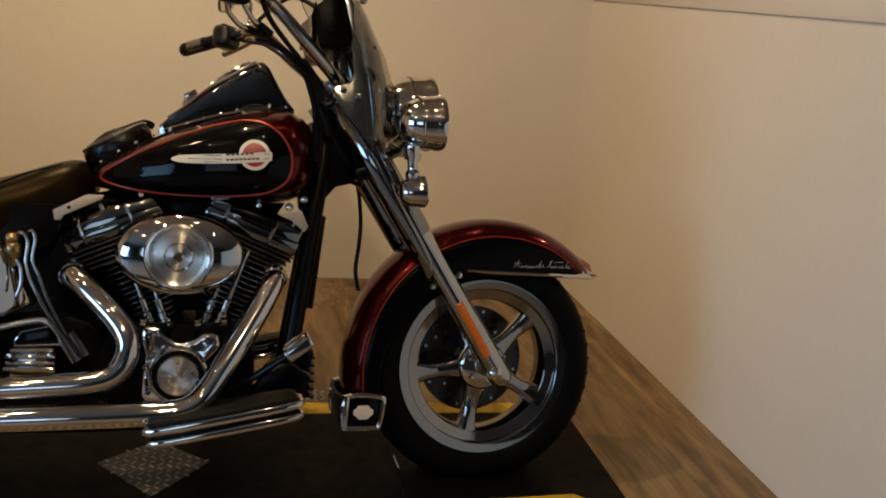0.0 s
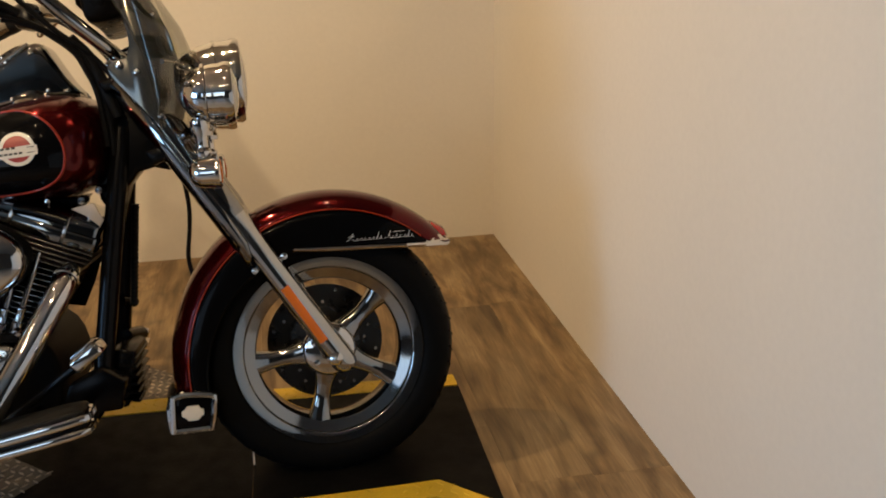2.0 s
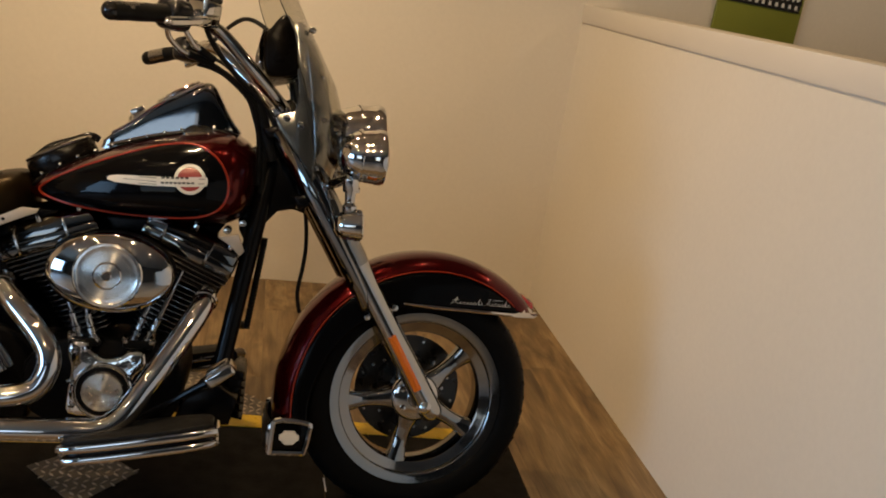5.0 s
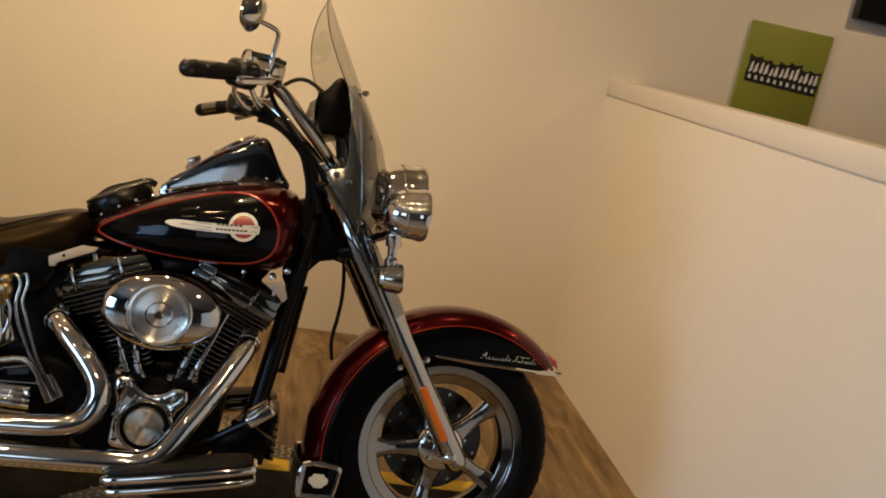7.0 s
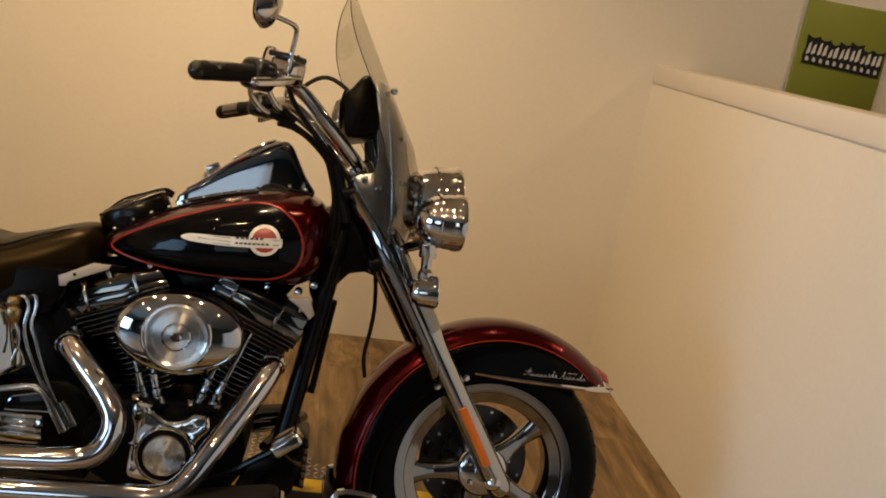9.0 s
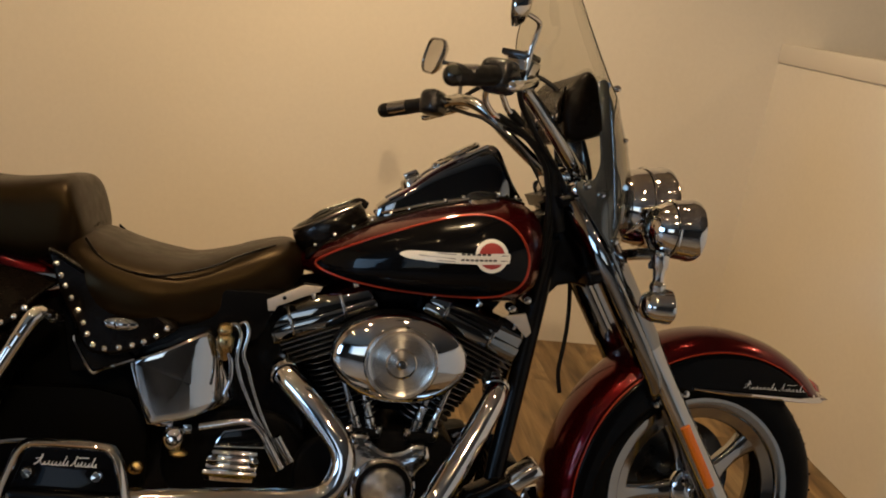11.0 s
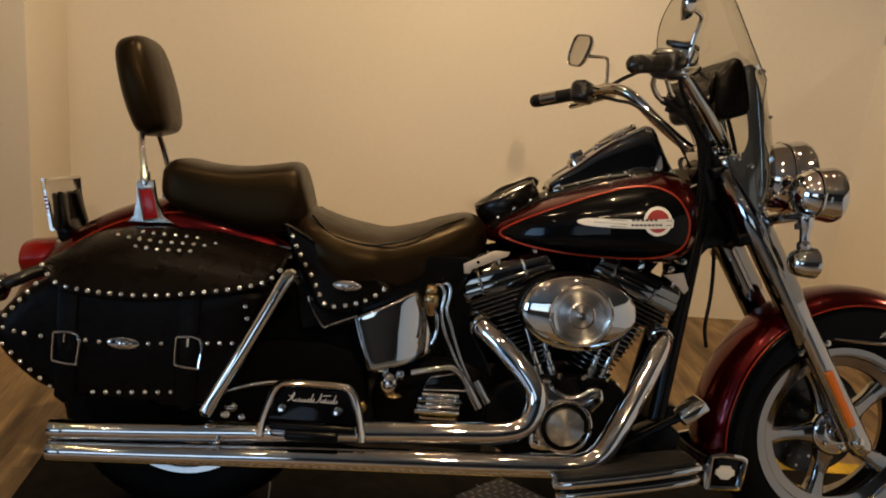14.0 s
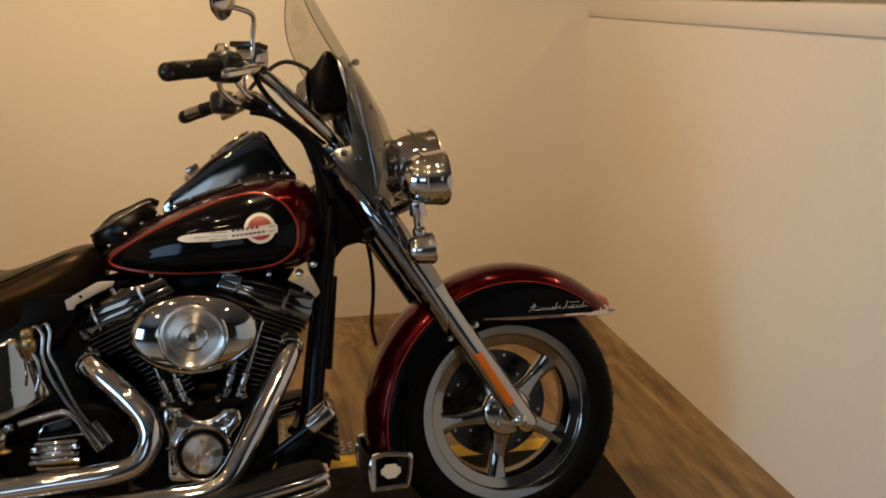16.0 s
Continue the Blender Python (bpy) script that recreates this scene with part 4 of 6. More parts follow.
    for name, pts, r in (("throttle_cable", [(0.200, -0.212, 1.086), (0.235, -0.195, 1.080), (0.268, -0.17, 1.064), (0.312, -0.13, 1.025), (0.330, -0.11, 0.985), (0.345, -0.09, 0.93), (0.35, -0.07, 0.82)], 0.0065),
                         ("throttle_cable", [(0.215, -0.212, 1.094), (0.245, -0.192, 1.080), (0.276, -0.165, 1.062), (0.320, -0.125, 1.025), (0.345, -0.10, 0.975), (0.36, -0.08, 0.90), (0.36, -0.06, 0.80)], 0.0065),
                         ("brake_hose", [(0.215, -0.235, 1.160), (0.235, -0.21, 1.125), (0.29, -0.165, 1.065), (0.355, -0.105, 1.005), (0.42, -0.085, 0.90), (0.46, -0.07, 0.80)], 0.006),
                         ("clutch_cable", [(0.175, 0.285, 1.162), (0.22, 0.18, 1.20), (0.29, 0.03, 1.225), (0.37, -0.03, 1.17), (0.435, -0.02, 1.06), (0.45, -0.03, 0.96), (0.43, 0.05, 0.83)], 0.0055),
                         ("switch_cable", [(0.150, 0.275, 1.142), (0.19, 0.20, 1.128), (0.235, 0.145, 1.112), (0.33, 0.09, 1.035), (0.40, 0.07, 0.92)], 0.005),
                         ("drain_hose", [(0.455, 0.085, 0.83), (0.480, 0.110, 0.74), (0.489, 0.118, 0.66), (0.486, 0.112, 0.60), (0.478, 0.104, 0.53), (0.488, 0.102, 0.475)], 0.0055)):
        part(name, Shape().tube(pts, r, 8, 5), RUBBER, bike, "black rubber-covered cable")
    part("cable_loom", steered(Shape().tube([(0.300, -0.125, 1.050), (0.330, -0.105, 1.010), (0.350, -0.09, 0.96), (0.375, -0.08, 0.88)], [0.010, 0.014, 0.014, 0.012], 12, 5)), RUBBER, bike, "black wrapped cable loom behind the handlebar clamp")
    # throttle elbows and the sleeves on their ends
    for pts, end in (([(0.122, -0.285, 1.140), (0.126, -0.268, 1.120), (0.148, -0.245, 1.100), (0.166, -0.233, 1.094)], (0.207, -0.207, 1.084)), ([(0.150, -0.278, 1.155), (0.158, -0.262, 1.140), (0.178, -0.242, 1.113), (0.190, -0.233, 1.106)], (0.222, -0.207, 1.090))):
        el = part("cable_elbow", steered(Shape().tube(pts, 0.0062, 10, 4)), CHROME, bar, "bent chrome cable elbow")
        part("sleeve", steered(Shape().tube([pts[-1], end], [0.0095, 0.0080], 10, 1)), RUBBER, el)


handlebar()

# ---- fuel tank
# x, underside, top, half width
TANK = [(-0.182, 0.742, 0.760, 0.030), (-0.167, 0.735, 0.778, 0.068), (-0.125, 0.727, 0.806, 0.112), (-0.06, 0.719, 0.842, 0.158), (0.02, 0.713, 0.878, 0.194),
        (0.10, 0.711, 0.908, 0.217), (0.18, 0.711, 0.931, 0.227), (0.24, 0.712, 0.942, 0.222), (0.29, 0.717, 0.938, 0.202), (0.325, 0.737, 0.918, 0.160), (0.343, 0.77, 0.888, 0.10), (0.352, 0.81, 0.855, 0.03)]


def tank_y(x, z):
    zb, zt, hw = table(TANK, x)
    u = min(abs((z - (zb + (zt - zb) * 0.42)) / (zt - (zb + (zt - zb) * 0.42)) if z > zb + (zt - zb) * 0.42 else (zb + (zt - zb) * 0.42 - z) / ((zt - zb) * 0.42)), 1)
    return hw * max(1 - u ** 2.7, 0.0) ** (1 / 2.7)


def tank_ring(x):
    zb, zt, hw = table(TANK, x)
    zm = zb + (zt - zb) * 0.42
    ring = []
    for k in range(40):
        t = 2 * math.pi * k / 40
        c, s = math.cos(t), math.sin(t)
        e = 2 / 2.7
        h = (zt - zm) if s > 0 else (zm - zb)
        ring.append((x, hw * math.copysign(abs(c) ** e, c), zm + h * math.copysign(abs(s) ** e, s)))
    return ring


def decal(outline, off, rings=8, inner=0.0, sgn=-1):
    """A patch that lies on the tank's side, from its outline towards its middle."""
    pts = [np.array(p) for p in outline]
    mid = sum(pts) / len(pts)
    k = len(pts)
    verts, faces = [], []
    n = rings
    for a in range(n + 1):
        s = 1 - (1 - inner) * a / n
        for p in pts:
            q = mid + (p - mid) * s
            verts.append((q[0], sgn * (tank_y(q[0], q[1]) + off), q[1]))
    for a in range(n):
        for i in range(k):
            j = (i + 1) % k
            faces.append((a * k + i, a * k + j, (a + 1) * k + j, (a + 1) * k + i))
    return Shape().add(verts, faces)


def tank():
    xs = [TANK[0][0] + (TANK[-1][0] - TANK[0][0]) * k / 48 for k in range(49)]
    ob = part("fuel_tank", Shape().loft([tank_ring(x) for x in xs], True), RED, bike, "deep red fuel tank with black teardrop side panels", 70)
    key = [(-0.142, 0.760), (-0.114, 0.786), (-0.04, 0.826), (0.067, 0.872), (0.150, 0.899), (0.212, 0.903), (0.260, 0.878), (0.287, 0.832), (0.285, 0.784), (0.258, 0.753), (0.201, 0.735),
           (0.076, 0.728), (-0.034, 0.733), (-0.108, 0.745)]
    line = [tuple(p) for p in spline(key, 6, True)]
    for sgn in (-1, 1):
        part("side_panel", decal(line, 0.0015, 10, 0.0, sgn), BLACK, ob, "gloss black teardrop panel", 80)
        part("pinstripe", Shape().tube([(x, sgn * (tank_y(x, z) + 0.0012), z) for x, z in line + line[:1]], 0.0030, 8, 1, False), STRIPE, ob, "orange-red pinstripe")
        if sgn < 0:
            lens = [(0.022, 0.810), (0.032, 0.8165), (0.055, 0.8205), (0.11, 0.824), (0.175, 0.829), (0.236, 0.835), (0.243, 0.830), (0.243, 0.820), (0.237, 0.814), (0.175, 0.8075), (0.11, 0.8035), (0.055, 0.8025), (0.032, 0.8045)]
            bar = [tuple(p) for p in spline(lens, 4, True)]
            ring = [(0.205 + 0.0345 * math.cos(2 * math.pi * k / 40), 0.827 + 0.0345 * math.sin(2 * math.pi * k / 40)) for k in range(40)]
            emblem = part("emblem", decal(ring, 0.0028, 2, 0.78), CREAM, ob, "cream and red round tank badge with a pointed bar", 80)
            disc = [(0.205 + (x - 0.205) * 0.78, 0.827 + (z - 0.827) * 0.78) for x, z in ring]
            part("badge_disc", decal(disc, 0.0026, 4), BADGE_RED, emblem, "", 80)
            part("badge_bar", decal(bar, 0.0042, 5), CREAM, emblem, "", 80)
            bars = []
            # two rows of short bars in place of the maker's lettering, and three thin lines
            for count, z0 in ((6, 0.8222), (8, 0.8106)):
                pitch = 0.0745 / 8 if count == 8 else 0.062 / 6
                for k in range(count):
                    x = 0.143 + pitch * k
                    z = z0 + (x - 0.14) * 0.085
                    d = decal([(x, z), (x + pitch * 0.74, z + 0.0006), (x + pitch * 0.74, z + 0.0050), (x, z + 0.0044)], 0.0052, 1, 0.0)
                    bars.append(d)
            for x0, x1, z in ((0.095, 0.133, 0.8205), (0.060, 0.133, 0.8120), (0.095, 0.133, 0.8060), (0.224, 0.238, 0.829), (0.224, 0.238, 0.8185)):
                d = decal([(x0, z), (x1, z + 0.0012), (x1, z + 0.0026), (x0, z + 0.0014)], 0.0052, 1, 0.0)
                bars.append(d)
            pieces("badge_mark", bars, SIGN_DARK, emblem)
    # studded leather strip along the tank's spine
    rows = []
    for x in [-0.165 + 0.46 * k / 24 for k in range(25)]:
        zb, zt, hw = table(TANK, x)
        w = 0.080
        row = []
        for k in range(11):
            y = w * (2 * k / 10 - 1)
            u = min(abs(y) / max(hw, 0.01), 0.98)
            zm = zb + (zt - zb) * 0.42
            row.append((x, y, zm + (zt - zm) * max(1 - u ** 2.7, 0.02) ** (1 / 2.7) + 0.004))
        rows.append(row)
    strip = part("tank_strip", Shape().loft(rows, False), LEATHER, ob, "black leather tank strip with chrome studs", 70)
    strip.modifiers.new("shell", "SOLIDIFY").thickness = 0.005
    for r in rows[1:24:2]:
        sharing("stud", STUD, strip, Vector(r[1]) + Vector((0, -0.003, 0.0048)), Matrix.Rotation(radians(-60), 4, "X"), 0.95)
        sharing("stud", STUD, strip, Vector(r[-2]) + Vector((0, 0.003, 0.0048)), Matrix.Rotation(radians(-120), 4, "X"), 0.95)
    # oval pouch behind the dash
    pc = []
    for h, k in ((0.0, 0.92), (0.02, 1.0), (0.045, 1.0), (0.058, 0.95), (0.066, 0.80), (0.069, 0.5), (0.069, 0.02)):
        pc.append([(-0.103 + 0.074 * k * math.cos(t) - h * 0.42, 0.060 * k * math.sin(t), 0.806 + 0.044 * math.cos(t) * k * 0.9 + h * 0.82) for t in [2 * math.pi * j / 28 for j in range(28)]])
    pouch = part("tank_pouch", Shape().loft(pc, True), GLOSS_LEATHER, ob, "small oval black leather tank pouch", 50)
    part("pouch_zip", Shape().tube([Vector(p) + Vector((0, 0, 0.001)) for p in pc[3]] + [Vector(pc[3][0])], 0.0032, 6, 1), MACHINED, pouch)
    part("pouch_strap", Shape().tube([(-0.170, -0.030, 0.828), (-0.140, -0.02, 0.858), (-0.10, -0.005, 0.876), (-0.06, 0.01, 0.893), (-0.04, 0.02, 0.885)], 0.009, 8, 5, True, 0, 0.35), GLOSS_LEATHER, pouch)
    # dash
    key = [(-0.020, 0.868, 0.890, 0.038), (0.0, 0.872, 0.908, 0.045), (0.04, 0.885, 0.937, 0.049), (0.094, 0.90, 0.983, 0.052), (0.148, 0.912, 1.019, 0.055), (0.202, 0.922, 1.051, 0.058), (0.228, 0.927, 1.047, 0.057), (0.250, 0.93, 1.012, 0.053), (0.272, 0.932, 0.975, 0.046), (0.296, 0.932, 0.945, 0.034)]
    rings = []
    for x, zb, zt, hw in [tuple(p) for p in spline(key, 4)]:
        rings.append([(x, hw * math.copysign(abs(math.cos(q)) ** 0.24, -math.cos(q)), zb + (zt - zb) * math.sin(q) ** 0.24) for q in [math.pi * k / 20 for k in range(21)]])
    dash = part("dash", Shape().loft(rings, True), DIMMER_CHROME, ob, "chrome tank dash with a round speedometer", 50)
    for sgn in (-1, 1):
        part("dash_flange", Shape().tube([(-0.020, sgn * 0.026, 0.874), (0.02, sgn * 0.048, 0.886), (0.10, sgn * 0.058, 0.912), (0.19, sgn * 0.067, 0.932), (0.25, sgn * 0.060, 0.939), (0.292, sgn * 0.040, 0.940)], 0.0055, 8, 4, True, 0, 1.6), CHROME, dash, "chrome flange along the foot of the dash")
    for sgn in (-1, 1):
        part("dash_rim", Shape().tube([(x, sgn * hw * 0.955, zt - 0.001) for x, zb, zt, hw in key[1:6]], 0.0042, 8, 4), CHROME, dash, "bright rim along the top of the dash")
    ax = Vector((-0.54, 0, 0.84)).normalized()
    sp = part("speedometer", Shape().lathe([(0.050, -0.02), (0.052, 0.004), (0.053, 0.012), (0.050, 0.016), (0.0445, 0.013)], (0.152, 0, 1.0155), ax, 36), CHROME, dash)
    part("speedometer_face", Shape().lathe([(0.0450, 0.0115), (0.0, 0.0125)], (0.152, 0, 1.0155), ax, 36), SCREEN, sp)
    part("ignition_switch", Shape().lathe([(0.026, -0.01), (0.026, 0.012), (0.021, 0.019), (0.0, 0.020)], (0.055, 0, 0.944), Vector((-0.48, 0, 0.88)), 20).box((0.047, 0, 0.968), (0.034, 0.012, 0.014), 0.003, (0, -28, 0)), CHROME, dash)
    part("dash_bolt", Shape().ball((0.100, 0, 0.990), (0.010, 0.010, 0.012), 12, 6), CHROME, dash)
    for y in (-0.105, 0.105):
        zz = 0.925
        part("filler_cap", Shape().lathe([(0.036, -0.012), (0.037, 0.006), (0.033, 0.012), (0.018, 0.015), (0.0, 0.016)], (0.205, y * 0.82, zz), (0, math.copysign(0.45, y), 0.9), 28), CHROME, ob)
    for c in ((0.290, -0.10, 0.705), (0.325, -0.085, 0.725)):
        part("mount_bolt", Shape().lathe([(0.0, -0.012), (0.008, -0.01), (0.010, 0), (0.010, 0.03)], c, (0, 1, 0), 12), CHROME, ob)


tank()

# ---- seats and backrest


def cushion(rows, n=40, power=2.6, top=2.2):
    rings = []
    for x, zb, zt, hw in [tuple(p) for p in spline(rows, 5)]:
        zm = zb + (zt - zb) * 0.45
        ring = []
        for k in range(n):
            t = 2 * math.pi * k / n
            c, s = math.cos(t), math.sin(t)
            e = 2 / (top if s > 0 else 4.0)
            e2 = 2 / power
            h = (zt - zm) if s > 0 else (zm - zb)
            ring.append((x, hw * math.copysign(abs(c) ** e2, c), zm + h * math.copysign(abs(s) ** e, s)))
        rings.append(ring)
    return Shape().loft(rings, True)


def seats():
    seat = part("rider_seat", cushion([(-0.640, 0.705, 0.765, 0.10), (-0.628, 0.67, 0.782, 0.150), (-0.585, 0.62, 0.776, 0.192), (-0.52, 0.600, 0.756, 0.212), (-0.45, 0.600, 0.744, 0.212), (-0.40, 0.60, 0.742, 0.198),
                                      (-0.32, 0.615, 0.764, 0.165), (-0.25, 0.645, 0.789, 0.137), (-0.205, 0.675, 0.796, 0.112), (-0.18, 0.70, 0.782, 0.082), (-0.164, 0.725, 0.760, 0.04)], 52, 3.0, 2.7),
                VINYL, bike, "deep dished black rider seat", 70)
    for sgn in (-1, 1):
        sk = [(-0.652, 0.752), (-0.643, 0.718), (-0.619, 0.664), (-0.589, 0.612), (-0.572, 0.578), (-0.548, 0.558), (-0.50, 0.560), (-0.45, 0.580), (-0.405, 0.608), (-0.396, 0.622), (-0.425, 0.642), (-0.49, 0.672), (-0.57, 0.712)]
        slope = Matrix(((1, 0, 0, 0), (0, 1, -sgn * 0.20, sgn * 0.20 * 0.565), (0, 0, 1, 0), (0, 0, 0, 1)))  # leans in towards the seat
        skirt = part("seat_skirt", Shape().prism([tuple(p) for p in spline(sk, 3, True)], sgn * 0.192, sgn * 0.222, 0.010, 3).moved(slope), LEATHER, seat, "black leather seat skirt with chrome studs")
        edge = spline([(-0.640, 0.744), (-0.630, 0.716), (-0.604, 0.669), (-0.580, 0.633), (-0.562, 0.598), (-0.550, 0.577), (-0.530, 0.570), (-0.489, 0.577), (-0.455, 0.589), (-0.422, 0.610), (-0.407, 0.627)], 8)
        # studs at even steps along the skirt's edge
        run, last = 0.0, np.array(edge[0])
        for p in edge:
            p = np.array(p)
            run += np.linalg.norm(p - last)
            last = p
            if run >= 0.0215:
                run = 0.0
                sharing("stud", STUD, skirt, slope @ Vector((p[0], sgn * 0.2215, p[1])), None if sgn < 0 else Matrix.Rotation(math.pi, 4, "Z"), 1.3)
        part("concho", Shape().ball((-0.499, sgn * 0.223, 0.621), (0.033, 0.006, 0.0125), 24, 8).ball((-0.496, sgn * 0.2275, 0.621), (0.016, 0.006, 0.010), 16, 8), CHROME, skirt, "oval chrome concho")
        # stitched seams of the upper panel and of the nose
        part("piping", Shape().tube([(-0.592, sgn * 0.150, 0.770), (-0.552, sgn * 0.178, 0.735), (-0.499, sgn * 0.192, 0.719), (-0.439, sgn * 0.190, 0.716), (-0.355, sgn * 0.160, 0.736), (-0.289, sgn * 0.120, 0.766), (-0.229, sgn * 0.080, 0.786)], 0.0030, 6, 5), LEATHER, seat)
        part("nose_seam", Shape().tube([(-0.213, sgn * 0.104, 0.764), (-0.245, sgn * 0.126, 0.742), (-0.273, sgn * 0.142, 0.715), (-0.288, sgn * 0.146, 0.677)], 0.0028, 6, 5), LEATHER, seat)
        # metal edged leather tab under the skirt
        tab = part("valance_tab", Shape().prism([(-0.585, 0.590), (-0.583, 0.575), (-0.548, 0.522), (-0.532, 0.526), (-0.47, 0.552), (-0.50, 0.58)], sgn * 0.190, sgn * 0.212, 0.003), BLACK, bike, "black valance with a bright edge")
        part("tab_edge", Shape().tube([(-0.585, sgn * 0.213, 0.590), (-0.583, sgn * 0.213, 0.575), (-0.549, sgn * 0.213, 0.521), (-0.532, sgn * 0.213, 0.525), (-0.47, sgn * 0.213, 0.551)], 0.003, 6, 2), CHROME, tab)
    part("pillion_seat", cushion([(-0.955, 0.79, 0.830, 0.085), (-0.947, 0.775, 0.860, 0.116), (-0.918, 0.75, 0.874, 0.132), (-0.85, 0.73, 0.866, 0.143), (-0.78, 0.715, 0.866, 0.150), (-0.71, 0.705, 0.877, 0.154), (-0.655, 0.71, 0.887, 0.155),
                                  (-0.632, 0.718, 0.876, 0.152), (-0.617, 0.730, 0.840, 0.145), (-0.605, 0.742, 0.800, 0.126), (-0.598, 0.752, 0.776, 0.09)], 48, 3.6, 4.6), VINYL, bike, "thick black pillion seat", 70)
    part("pillion_base", cushion([(-0.93, 0.765, 0.80, 0.06), (-0.85, 0.735, 0.78, 0.085), (-0.72, 0.70, 0.77, 0.10), (-0.63, 0.70, 0.78, 0.10), (-0.60, 0.72, 0.79, 0.08)], 32, 3.0, 3.0), LEATHER, bike)


seats()


def backrest():
    m = Matrix.Translation((-1.018, 0, 1.038)) @ Matrix.Rotation(radians(-17), 4, "Y")
    rings = []
    for z, w, d in spline([(-0.118, 0.065, 0.016), (-0.113, 0.096, 0.034), (-0.09, 0.118, 0.046), (-0.03, 0.132, 0.052), (0.04, 0.134, 0.050), (0.085, 0.122, 0.045), (0.108, 0.096, 0.034), (0.117, 0.055, 0.016)], 4):
        rings.append([m @ Vector((d * math.copysign(abs(math.cos(t)) ** 0.72, math.cos(t)), w * math.copysign(abs(math.sin(t)) ** 0.72, math.sin(t)), z)) for t in [2 * math.pi * k / 32 for k in range(32)]])
    pad = part("backrest_pad", Shape().loft(rings, True), VINYL, bike, "tall rounded black backrest pad", 70)
    seam = [m @ Vector((0.010, w * 0.985, z)) for z, w in ((-0.10, 0.10), (-0.03, 0.117), (0.04, 0.121), (0.085, 0.110), (0.106, 0.085))]
    part("seam", Shape().tube([Vector((p.x, -p.y, p.z)) for p in seam], 0.0022, 6, 4), VINYL, pad)
    sb = part("sissy_bar", Shape().tube([(-1.012, -0.07, 1.025), (-1.014, 0, 1.030), (-1.012, 0.07, 1.025)], 0.009, 10, 3), CHROME, bike, "chrome backrest frame")
    for sgn in (-1, 1):
        upright = Shape().tube([(-0.984, sgn * 0.122, 0.800), (-0.990, sgn * 0.118, 0.84), (-1.002, sgn * 0.102, 0.89), (-1.012, sgn * 0.078, 0.935), (-1.018, sgn * 0.060, 1.00)], 0.0078, 12, 4)
        upright.lathe([(0.0085, 0.0), (0.0118, 0.002), (0.0118, 0.030), (0.0090, 0.034)], (-0.985, sgn * 0.122, 0.806), (-0.12, 0, 1), 14)
        part("upright", upright, CHROME, sb)
    for sgn in (-1, 1):
        y = sgn * 0.122
        br = part("upright_bracket", Shape().prism([(-1.022, 0.716), (-1.008, 0.732), (-1.003, 0.77), (-1.005, 0.816), (-0.965, 0.820), (-0.955, 0.77), (-0.938, 0.738), (-0.912, 0.720)], y - sgn * 0.008, y + sgn * 0.008, 0.004), CHECKED, sb,
                  "flared chrome bracket with a red reflector")
        part("reflector", Shape().prism([(-0.980, 0.727), (-0.996, 0.795), (-0.967, 0.799), (-0.948, 0.733)], y + sgn * 0.0085, y + sgn * 0.015, 0.003), LENS_RED, br, "red reflector")
        part("reflector_rim", Shape().tube([(-0.982, y + sgn * 0.012, 0.725), (-0.998, y + sgn * 0.012, 0.797), (-0.965, y + sgn * 0.012, 0.801), (-0.946, y + sgn * 0.012, 0.731), (-0.982, y + sgn * 0.012, 0.725)], 0.0032, 6, 1), CHROME, br)


backrest()

# ---- rear fender, tail lamp, number plate


